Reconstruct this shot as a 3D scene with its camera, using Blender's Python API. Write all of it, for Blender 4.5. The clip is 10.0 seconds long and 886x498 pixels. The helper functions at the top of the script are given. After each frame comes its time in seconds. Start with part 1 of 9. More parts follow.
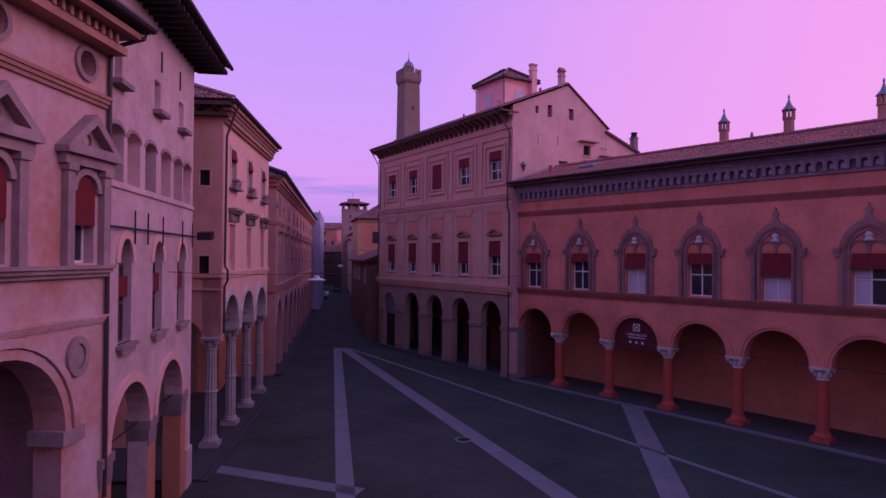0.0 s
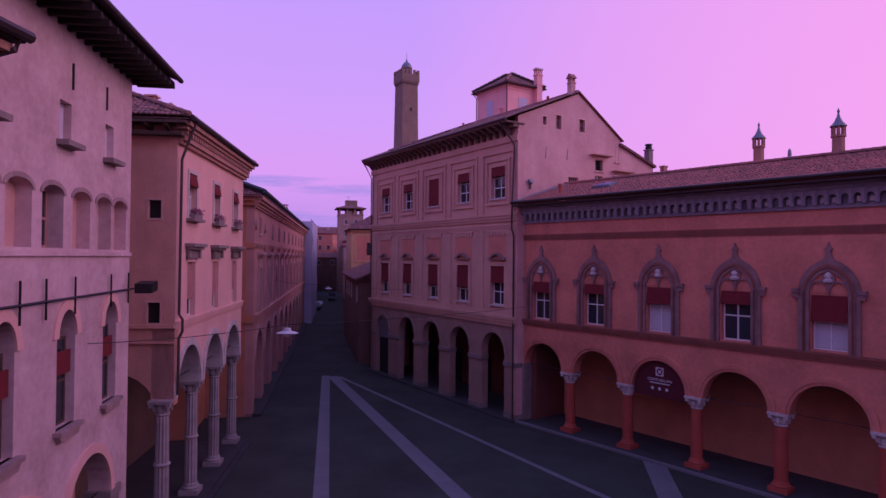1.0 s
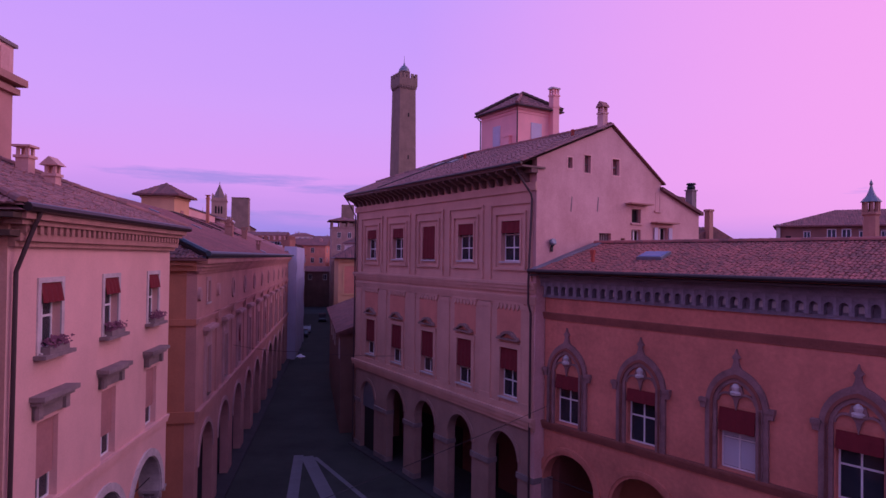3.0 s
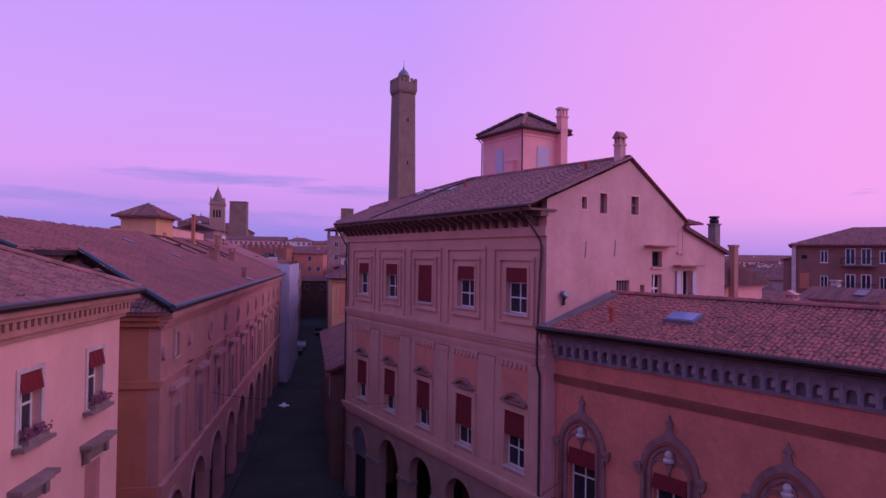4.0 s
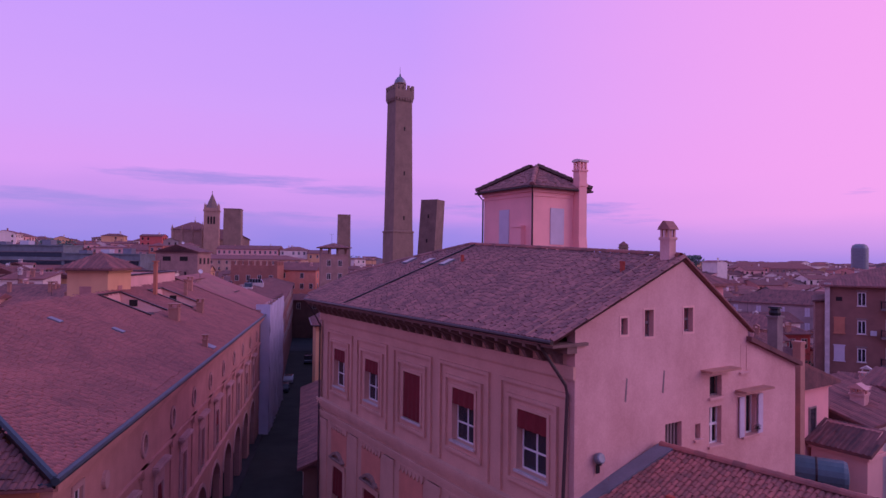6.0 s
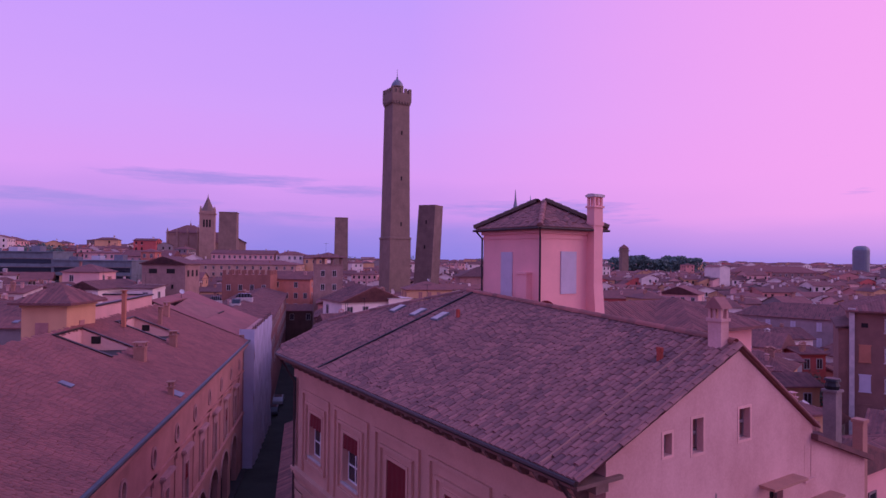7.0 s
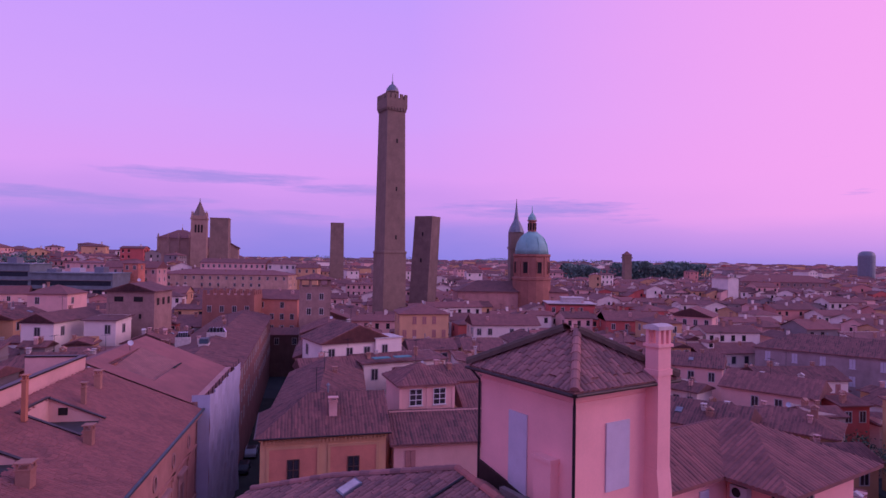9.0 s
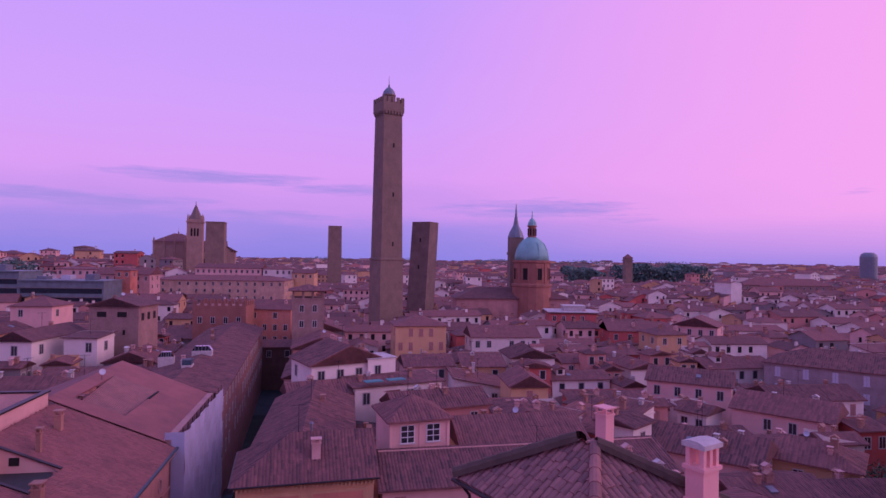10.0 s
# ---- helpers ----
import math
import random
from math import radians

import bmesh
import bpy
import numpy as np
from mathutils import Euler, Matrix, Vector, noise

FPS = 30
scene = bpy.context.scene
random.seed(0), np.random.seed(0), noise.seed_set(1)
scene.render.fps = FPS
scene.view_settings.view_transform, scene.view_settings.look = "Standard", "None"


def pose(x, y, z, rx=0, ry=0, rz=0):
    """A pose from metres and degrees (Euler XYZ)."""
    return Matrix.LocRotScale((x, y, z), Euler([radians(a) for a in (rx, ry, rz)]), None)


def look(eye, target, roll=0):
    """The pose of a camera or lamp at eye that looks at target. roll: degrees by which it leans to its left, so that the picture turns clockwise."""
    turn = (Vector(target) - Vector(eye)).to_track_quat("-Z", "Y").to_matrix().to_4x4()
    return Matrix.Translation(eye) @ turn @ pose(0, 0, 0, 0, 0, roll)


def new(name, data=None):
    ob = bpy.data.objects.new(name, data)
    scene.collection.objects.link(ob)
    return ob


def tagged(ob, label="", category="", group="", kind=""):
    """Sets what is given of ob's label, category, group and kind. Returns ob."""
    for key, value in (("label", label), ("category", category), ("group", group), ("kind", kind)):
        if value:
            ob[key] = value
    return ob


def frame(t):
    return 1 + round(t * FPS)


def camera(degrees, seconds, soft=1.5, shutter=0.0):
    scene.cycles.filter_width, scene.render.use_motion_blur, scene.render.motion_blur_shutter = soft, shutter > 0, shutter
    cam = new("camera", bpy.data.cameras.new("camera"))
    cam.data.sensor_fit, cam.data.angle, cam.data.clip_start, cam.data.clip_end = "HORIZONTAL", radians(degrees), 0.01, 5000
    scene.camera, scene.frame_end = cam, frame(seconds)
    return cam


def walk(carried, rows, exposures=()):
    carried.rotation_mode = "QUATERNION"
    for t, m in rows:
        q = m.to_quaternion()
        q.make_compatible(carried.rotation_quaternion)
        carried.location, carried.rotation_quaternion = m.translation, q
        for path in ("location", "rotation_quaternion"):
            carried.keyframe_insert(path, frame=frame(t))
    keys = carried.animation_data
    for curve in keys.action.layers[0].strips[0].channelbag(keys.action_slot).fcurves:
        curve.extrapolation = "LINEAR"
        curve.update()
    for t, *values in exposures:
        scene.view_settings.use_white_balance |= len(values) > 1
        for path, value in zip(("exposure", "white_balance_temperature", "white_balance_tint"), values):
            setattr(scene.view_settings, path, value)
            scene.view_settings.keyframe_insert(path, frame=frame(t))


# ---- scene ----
from mathutils.geometry import tessellate_polygon

cam = camera(71.9, 10.0)
PATH = [
    (0, (2.489, 1.876, 9.415), (2.393, 3.874, 9.442), 0.4),
    (0.5, (2.438, 4.084, 10.331), (2.345, 6.082, 10.358), 0.5),
    (1, (2.341, 6.648, 11.353), (2.25, 8.646, 11.38), 0.5),
    (1.5, (2.275, 9.121, 12.298), (2.185, 11.119, 12.326), 0.5),
    (2, (2.173, 11.722, 13.424), (2.084, 13.72, 13.452), 0.6),
    (2.5, (2.034, 14.007, 14.57), (1.948, 16.005, 14.597), 0.7),
    (4, (1.925, 20.146, 18.354), (1.838, 22.144, 18.385), 0.8),
    (4.5, (1.855, 21.901, 19.572), (1.769, 23.899, 19.603), 0.8),
    (5, (1.826, 23.798, 20.936), (1.741, 25.795, 20.967), 0.8),
    (5.5, (1.856, 25.783, 22.227), (1.772, 27.781, 22.258), 0.8),
    (6, (1.901, 28.153, 23.576), (1.817, 30.151, 23.607), 0.7),
    (7.5, (2.044, 36.283, 27.688), (1.964, 38.281, 27.718), 0.7),
    (8, (2.127, 39.415, 29.178), (2.047, 41.413, 29.207), 0.7),
    (8.5, (2.161, 42.349, 30.551), (2.081, 44.348, 30.58), 0.8),
    (9, (2.261, 45.313, 31.917), (2.182, 47.311, 31.945), 0.9),
    (9.5, (2.456, 47.76, 33.12), (2.377, 49.758, 33.148), 0.8),
    (10, (2.62, 50.16, 34.37), (2.542, 52.158, 34.398), 0.8),
]
walk(cam, [(t, look(eye, target, roll)) for t, eye, target, roll in PATH])


# ---- world, sun, exposure ----
def lin(r, g, b):
    """A display colour (0 to 255) as linear light."""
    return tuple(((c / 255 + 0.055) / 1.055) ** 2.4 if c > 10 else c / 255 / 12.92 for c in (r, g, b)) + (1.0,)


SUN_ELEV, SUN_AZ = 16.0, 98.0   # degrees; azimuth clockwise from the +y axis
world = bpy.data.worlds.new("dusk_sky")
scene.world = world
world.use_nodes = True
wn, wl = world.node_tree.nodes, world.node_tree.links
wn.clear()


def wnode(kind, **props):
    n = wn.new(kind)
    for key, value in props.items():
        if key == "op":
            n.operation = value
        elif key == "dtype":
            n.data_type = value
    return n


wout = wnode("ShaderNodeOutputWorld")
wbg = wnode("ShaderNodeBackground")
wbg.inputs["Strength"].default_value = 1.08
wl.new(wbg.outputs[0], wout.inputs[0])
tc = wnode("ShaderNodeTexCoord")
sep = wnode("ShaderNodeSeparateXYZ")
wl.new(tc.outputs["Generated"], sep.inputs[0])
bmap = wnode("ShaderNodeMapping")
wl.new(tc.outputs["Generated"], bmap.inputs[0])
bmap.inputs["Scale"].default_value = (3.0, 3.0, 14.0)
bank = wnode("ShaderNodeTexNoise")
wl.new(bmap.outputs[0], bank.inputs[0])
bank.inputs["Scale"].default_value, bank.inputs["Detail"].default_value = 1.3, 5.0
bz = wnode("ShaderNodeMath", op="MULTIPLY_ADD")
wl.new(bank.outputs[0], bz.inputs[0])
bz.inputs[1].default_value = 0.07
bz2 = wnode("ShaderNodeMath", op="ADD")
wl.new(sep.outputs["Z"], bz2.inputs[0])
bz2.inputs[1].default_value = -0.035
wl.new(bz2.outputs[0], bz.inputs[2])
ramp = wnode("ShaderNodeValToRGB")
wl.new(bz.outputs[0], ramp.inputs[0])
el = ramp.color_ramp.elements
el[0].position, el[0].color = 0.0, lin(140, 129, 225)
el[1].position, el[1].color = 1.0, lin(148, 160, 255)
for p, c in ((0.05, (164, 136, 229)), (0.072, (196, 144, 234)), (0.13, (216, 153, 242)), (0.22, (208, 157, 248)), (0.36, (198, 154, 250)), (0.6, (168, 156, 252))):
    e = el.new(p)
    e.color = lin(*c)
# the pink side of the sky, towards the sunrise
pink = wnode("ShaderNodeVectorMath", op="DOT_PRODUCT")
wl.new(tc.outputs["Generated"], pink.inputs[0])
pink.inputs[1].default_value = (0.80, 0.53, 0.28)
pk = wnode("ShaderNodeMapRange")
wl.new(pink.outputs["Value"], pk.inputs[0])
pk.inputs[1].default_value, pk.inputs[2].default_value, pk.inputs[3].default_value, pk.inputs[4].default_value = 0.52, 0.98, 0.0, 1.0
low = wnode("ShaderNodeMapRange")
wl.new(sep.outputs["Z"], low.inputs[0])
low.inputs[1].default_value, low.inputs[2].default_value = -0.02, 0.07
pm = wnode("ShaderNodeMath", op="MULTIPLY")
wl.new(pk.outputs[0], pm.inputs[0])
wl.new(low.outputs[0], pm.inputs[1])
mixp = wnode("ShaderNodeMix", dtype="RGBA")
wl.new(pm.outputs[0], mixp.inputs["Factor"])
wl.new(ramp.outputs[0], mixp.inputs[6])
mixp.inputs[7].default_value = lin(246, 163, 238)
# thin streaks of cloud low over the horizon: (bearing as x / y, height z, half breadth, half height, weight)
STREAKS = [(-0.43, 0.118, 0.21, 0.012, 1.15), (-0.21, 0.107, 0.085, 0.013, 1.0), (0.11, 0.080, 0.17, 0.018, 1.1), (0.25, 0.068, 0.09, 0.012, 0.7), (-0.72, 0.078, 0.34, 0.012, 1.1), (-0.38, 0.064, 0.28, 0.010, 0.9), (0.63, 0.098, 0.04, 0.006, 0.6)]
cmap = wnode("ShaderNodeMapping")
wl.new(tc.outputs["Generated"], cmap.inputs[0])
cmap.inputs["Scale"].default_value = (11.0, 11.0, 120.0)
cloud = wnode("ShaderNodeTexNoise")
wl.new(cmap.outputs[0], cloud.inputs[0])
cloud.inputs["Scale"].default_value, cloud.inputs["Detail"].default_value, cloud.inputs["Roughness"].default_value = 1.0, 7.0, 0.65
bear = wnode("ShaderNodeMath", op="DIVIDE")
wl.new(sep.outputs["X"], bear.inputs[0])
ahead = wnode("ShaderNodeMath", op="MAXIMUM")
wl.new(sep.outputs["Y"], ahead.inputs[0])
ahead.inputs[1].default_value = 0.05
wl.new(ahead.outputs[0], bear.inputs[1])
streaks = None
for b0, z0, hb, hz, weight in STREAKS:
    sq = []
    for src, mid, half in ((bear.outputs[0], b0, hb), (sep.outputs["Z"], z0, hz)):
        off = wnode("ShaderNodeMath", op="SUBTRACT")
        wl.new(src, off.inputs[0])
        off.inputs[1].default_value = mid
        rel = wnode("ShaderNodeMath", op="DIVIDE")
        wl.new(off.outputs[0], rel.inputs[0])
        rel.inputs[1].default_value = half
        pw = wnode("ShaderNodeMath", op="MULTIPLY")
        wl.new(rel.outputs[0], pw.inputs[0])
        wl.new(rel.outputs[0], pw.inputs[1])
        sq.append(pw)
    dist = wnode("ShaderNodeMath", op="ADD")
    wl.new(sq[0].outputs[0], dist.inputs[0])
    wl.new(sq[1].outputs[0], dist.inputs[1])
    near = wnode("ShaderNodeMapRange")
    wl.new(dist.outputs[0], near.inputs[0])
    near.inputs[1].default_value, near.inputs[2].default_value, near.inputs[3].default_value, near.inputs[4].default_value = 0.0, 1.6, weight, 0.0
    if streaks is None:
        streaks = near
    else:
        mx_ = wnode("ShaderNodeMath", op="MAXIMUM")
        wl.new(streaks.outputs[0], mx_.inputs[0])
        wl.new(near.outputs[0], mx_.inputs[1])
        streaks = mx_
veil = wnode("ShaderNodeMath", op="MULTIPLY_ADD")
wl.new(cloud.outputs[0], veil.inputs[0])
veil.inputs[1].default_value = 2.2
wl.new(streaks.outputs[0], veil.inputs[2])
cm = wnode("ShaderNodeMapRange")
wl.new(veil.outputs[0], cm.inputs[0])
cm.inputs[1].default_value, cm.inputs[2].default_value, cm.inputs[3].default_value, cm.inputs[4].default_value = 1.55, 2.25, 0.0, 0.9
mixc = wnode("ShaderNodeMix", dtype="RGBA")
wl.new(cm.outputs[0], mixc.inputs["Factor"])
wl.new(mixp.outputs[2], mixc.inputs[6])
mixc.inputs[7].default_value = lin(166, 138, 226)
# the clear dawn sky behind it
sky = wnode("ShaderNodeTexSky")
sky.sky_type = "NISHITA"
sky.sun_disc = False
sky.sun_elevation, sky.sun_rotation = math.radians(SUN_ELEV), math.radians(SUN_AZ)
skys = wnode("ShaderNodeVectorMath", op="SCALE")
wl.new(sky.outputs[0], skys.inputs[0])
skys.inputs["Scale"].default_value = 0.06
mixs = wnode("ShaderNodeMix", dtype="RGBA")
mixs.inputs["Factor"].default_value = 0.94
wl.new(skys.outputs[0], mixs.inputs[6])
wl.new(mixc.outputs[2], mixs.inputs[7])
wl.new(mixs.outputs[2], wbg.inputs["Color"])

sun = new("sun", bpy.data.lights.new("sun", "SUN"))
sun.data.energy, sun.data.angle, sun.data.color = 1.0, math.radians(50), (1.0, 0.62, 0.86)
_a, _e = math.radians(SUN_AZ), math.radians(SUN_ELEV)
sun.matrix_world = look((100 * math.sin(_a) * math.cos(_e), 100 * math.cos(_a) * math.cos(_e), 100 * math.sin(_e)), (0, 0, 0))
scene.view_settings.exposure = 0.0


# ---- materials ----
def material(name, colour, rough=0.85, vary=0.25, scale=0.6, grain=14.0, bump=0.25, metal=0.0, dark=None, streak=0.0,
             wave=None, island=0.0, each=0.0, transmission=0.0, spec=0.4, bump_dist=0.02, mottle=0.0):
    """A surface with stains at one scale, grain at another, optional upright streaks, and fine relief."""
    m = bpy.data.materials.new(name)
    m.use_nodes = True
    nt = m.node_tree
    n, l = nt.nodes, nt.links
    b = n["Principled BSDF"]
    b.inputs["Roughness"].default_value, b.inputs["Metallic"].default_value = rough, metal
    b.inputs["Specular IOR Level"].default_value = spec
    b.inputs["Transmission Weight"].default_value = transmission
    co = n.new("ShaderNodeTexCoord")
    big = n.new("ShaderNodeTexNoise")
    big.inputs["Scale"].default_value, big.inputs["Detail"].default_value, big.inputs["Roughness"].default_value = scale, 5.0, 0.62
    l.new(co.outputs["Object"], big.inputs[0])
    fine = n.new("ShaderNodeTexNoise")
    fine.inputs["Scale"].default_value, fine.inputs["Detail"].default_value = grain, 3.0
    l.new(co.outputs["Object"], fine.inputs[0])
    add = n.new("ShaderNodeMath")
    add.operation = "MULTIPLY_ADD"
    l.new(fine.outputs[0], add.inputs[0])
    add.inputs[1].default_value = 0.35
    l.new(big.outputs[0], add.inputs[2])
    last = add
    if streak:
        mp = n.new("ShaderNodeMapping")
        mp.inputs["Scale"].default_value = (0.9, 0.9, 0.22)
        l.new(co.outputs["Object"], mp.inputs[0])
        st = n.new("ShaderNodeTexNoise")
        st.inputs["Scale"].default_value, st.inputs["Detail"].default_value = 1.0, 4.0
        l.new(mp.outputs[0], st.inputs[0])
        sa = n.new("ShaderNodeMath")
        sa.operation = "MULTIPLY_ADD"
        l.new(st.outputs[0], sa.inputs[0])
        sa.inputs[1].default_value = streak
        l.new(last.outputs[0], sa.inputs[2])
        last = sa
    if mottle:
        patch = n.new("ShaderNodeTexNoise")
        patch.inputs["Scale"].default_value, patch.inputs["Detail"].default_value, patch.inputs["Roughness"].default_value = scale * 2.7, 6.0, 0.7
        l.new(co.outputs["Object"], patch.inputs[0])
        pa = n.new("ShaderNodeMath")
        pa.operation = "MULTIPLY_ADD"
        l.new(patch.outputs[0], pa.inputs[0])
        pa.inputs[1].default_value = mottle
        l.new(last.outputs[0], pa.inputs[2])
        last = pa
    if island:
        ge = n.new("ShaderNodeNewGeometry")
        ia = n.new("ShaderNodeMath")
        ia.operation = "MULTIPLY_ADD"
        l.new(ge.outputs["Random Per Island"], ia.inputs[0])
        ia.inputs[1].default_value = island
        l.new(last.outputs[0], ia.inputs[2])
        last = ia
    if each:
        oi = n.new("ShaderNodeObjectInfo")
        oa = n.new("ShaderNodeMath")
        oa.operation = "MULTIPLY_ADD"
        l.new(oi.outputs["Random"], oa.inputs[0])
        oa.inputs[1].default_value = each
        l.new(last.outputs[0], oa.inputs[2])
        last = oa
    total = 0.5 + 0.175 + 0.5 * (streak + island + each + mottle)
    rg = n.new("ShaderNodeMapRange")
    l.new(last.outputs[0], rg.inputs[0])
    spread = 0.26 + 0.35 * (island + each)
    rg.inputs[1].default_value, rg.inputs[2].default_value = total - spread, total + spread
    mix = n.new("ShaderNodeMix")
    mix.data_type = "RGBA"
    l.new(rg.outputs[0], mix.inputs["Factor"])
    lo = dark or tuple(c * (1 - vary) for c in colour)
    hi = tuple(min(0.92, c * (1 + vary * 0.6)) for c in colour)
    mix.inputs[6].default_value, mix.inputs[7].default_value = (*lo, 1), (*hi, 1)
    l.new(mix.outputs[2], b.inputs["Base Color"])
    height = add
    if wave:
        wv = n.new("ShaderNodeTexWave")
        wv.wave_type, wv.bands_direction = "BANDS", wave[0]
        wv.inputs["Scale"].default_value, wv.inputs["Distortion"].default_value = wave[1], wave[2]
        wv.inputs["Detail Scale"].default_value = 1.5
        l.new(co.outputs["Object"], wv.inputs[0])
        wa = n.new("ShaderNodeMath")
        wa.operation = "ADD"
        l.new(wv.outputs[1], wa.inputs[0])
        l.new(add.outputs[0], wa.inputs[1])
        height = wa
    if bump:
        bp = n.new("ShaderNodeBump")
        bp.inputs["Strength"].default_value, bp.inputs["Distance"].default_value = bump, bump_dist
        l.new(height.outputs[0], bp.inputs["Height"])
        l.new(bp.outputs[0], b.inputs["Normal"])
    return m


M_RED = material("orange_red_plaster", (0.60, 0.212, 0.146), vary=0.34, streak=0.3, scale=0.3, grain=5.0, mottle=0.5)
# darker copy of the red plaster: the porticoes' shade is in the colour
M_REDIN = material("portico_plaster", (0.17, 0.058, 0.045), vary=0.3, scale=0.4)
M_PAL = material("salmon_plaster", (0.59, 0.335, 0.255), vary=0.18, streak=0.4, scale=0.35)
M_PALGF = material("greyed_ground_floor_plaster", (0.33, 0.205, 0.165), vary=0.25, streak=0.4, scale=0.5)
M_PALDK = material("rose_panel_plaster", (0.60, 0.235, 0.165), vary=0.2, streak=0.3)
M_GABLE = material("worn_rose_plaster", (0.62, 0.37, 0.335), vary=0.2, streak=0.4, scale=0.3, dark=(0.50, 0.265, 0.23), mottle=0.5)
M_PINK = material("pink_plaster", (0.72, 0.42, 0.36), vary=0.16, streak=0.35, scale=0.4)
M_TERRA = material("terracotta_plaster", (0.50, 0.20, 0.12), vary=0.2, streak=0.4)
M_L1 = material("old_beige_plaster", (0.56, 0.405, 0.405), vary=0.32, streak=0.3, scale=0.5, grain=5.0, dark=(0.40, 0.26, 0.25), mottle=0.5)
M_L0 = material("faded_rose_plaster", (0.50, 0.365, 0.375), vary=0.3, streak=0.3, scale=0.45, grain=4.0, dark=(0.46, 0.19, 0.13), mottle=0.6)
M_L0S = material("rosy_carved_stone", (0.34, 0.235, 0.225), vary=0.35, scale=1.6, streak=0.3, bump=0.4)
M_L0T = material("worn_terracotta_moulding", (0.40, 0.20, 0.15), vary=0.35, scale=1.2, streak=0.3, bump=0.4)
# the long palazzo's rose, darkened to hold the narrow street's shade
M_WING = material("dull_brown_rose_plaster", (0.33, 0.165, 0.14), vary=0.3, streak=0.3, scale=0.4)
M_L3T = material("faded_lilac_plaster", (0.47, 0.285, 0.27), vary=0.3, streak=0.4, scale=0.5)
M_PED = material("brown_rosy_stone", (0.27, 0.17, 0.145), vary=0.35, scale=1.4, bump=0.4)
M_L3 = material("brick_pink_plaster", (0.49, 0.25, 0.215), vary=0.25, streak=0.4, scale=0.4)
M_ALT = material("bright_pink_plaster", (0.84, 0.41, 0.38), vary=0.1, streak=0.3)
M_STONE = material("grey_sandstone", (0.24, 0.185, 0.175), vary=0.35, scale=1.4, bump=0.4)
M_PALE = material("pale_stone", (0.55, 0.48, 0.45), vary=0.3, scale=1.6, bump=0.35)
M_OGEE = material("worn_brown_stone", (0.27, 0.155, 0.145), vary=0.4, scale=1.6, bump=0.4, streak=0.4)
M_SIDE = material("pale_terracotta_plaster", (0.64, 0.325, 0.245), vary=0.3, streak=0.5, scale=0.35)
M_FREEZE = material("weathered_cornice_stone", (0.25, 0.22, 0.25), vary=0.4, scale=1.2, bump=0.4)
M_BAND = material("dark_red_moulding", (0.26, 0.09, 0.065), vary=0.3, scale=1.0)
M_REDCOL = material("red_painted_column", (0.40, 0.075, 0.05), vary=0.25, scale=0.9, streak=0.4)
M_EAVE = material("brown_eave_timber", (0.19, 0.115, 0.095), vary=0.35, scale=2.0)
M_WOOD = material("dark_eave_timber", (0.10, 0.06, 0.045), vary=0.35, scale=2.0)
# eave timber taken near black: the shade under the eaves is coloured in
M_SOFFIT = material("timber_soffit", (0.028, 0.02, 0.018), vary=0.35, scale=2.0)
M_FRAME = material("white_window_paint", (0.72, 0.70, 0.68), vary=0.12, scale=3.0, bump=0.1, rough=0.5)
M_GLASS = material("window_glass", (0.06, 0.07, 0.09), vary=0.1, rough=0.06, bump=0.0, spec=0.35, transmission=0.55)
M_AWN = material("crimson_awning", (0.155, 0.014, 0.02), vary=0.22, scale=2.0, rough=0.9, wave=("X", 9.0, 0.3), bump=0.15)
M_SHUT = material("lavender_grey_shutter", (0.55, 0.50, 0.56), vary=0.1, scale=1.5, wave=("Z", 9.0, 0.0), bump=0.3)
M_RSHUT = material("faded_red_shutter", (0.42, 0.20, 0.18), vary=0.2, scale=1.5, wave=("Z", 9.0, 0.0), bump=0.3)
M_TILE = material("clay_roof_tile", (0.31, 0.138, 0.118), vary=0.4, scale=0.6, grain=9.0, dark=(0.135, 0.072, 0.072), island=0.55, mottle=0.5, bump=0.3)
M_TILER = material("red_clay_roof_tile", (0.37, 0.122, 0.098), vary=0.4, scale=0.5, grain=9.0, dark=(0.15, 0.075, 0.065), island=0.5, bump=0.3)
M_TILER1 = material("red_clay_roof_tile_piece", (0.37, 0.122, 0.098), vary=0.4, scale=3.0, grain=9.0, dark=(0.15, 0.075, 0.065), each=0.6, bump=0.3)
M_TILE1 = material("clay_roof_tile_piece", (0.31, 0.138, 0.118), vary=0.4, scale=3.0, grain=9.0, dark=(0.135, 0.072, 0.072), each=0.6, bump=0.3)
M_ROOF = material("tiled_roof", (0.225, 0.088, 0.08), vary=0.45, scale=0.5, grain=4.0, dark=(0.07, 0.038, 0.04), island=0.75, each=0.6, mottle=1.6, bump=0.6, bump_dist=0.06)
M_LONG = material("smooth_red_roof_tile", (0.30, 0.108, 0.095), vary=0.3, scale=0.35, grain=7.0, dark=(0.165, 0.07, 0.066), island=0.3, bump=0.3)
M_LONG1 = material("smooth_red_roof_tile_piece", (0.30, 0.108, 0.095), vary=0.3, scale=3.0, grain=7.0, dark=(0.165, 0.07, 0.066), each=0.3, bump=0.3)
# brown kept dark: shade of porticoes and narrow street is in this colour
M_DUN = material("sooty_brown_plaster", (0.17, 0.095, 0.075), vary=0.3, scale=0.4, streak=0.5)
M_AWNT = material("teal_awning_cloth", (0.10, 0.26, 0.27), vary=0.2, scale=1.5, rough=0.9)
M_BRICK = material("old_tower_brick", (0.25, 0.165, 0.125), vary=0.25, scale=0.25, grain=1.5, streak=0.35, bump=0.5, bump_dist=0.08)
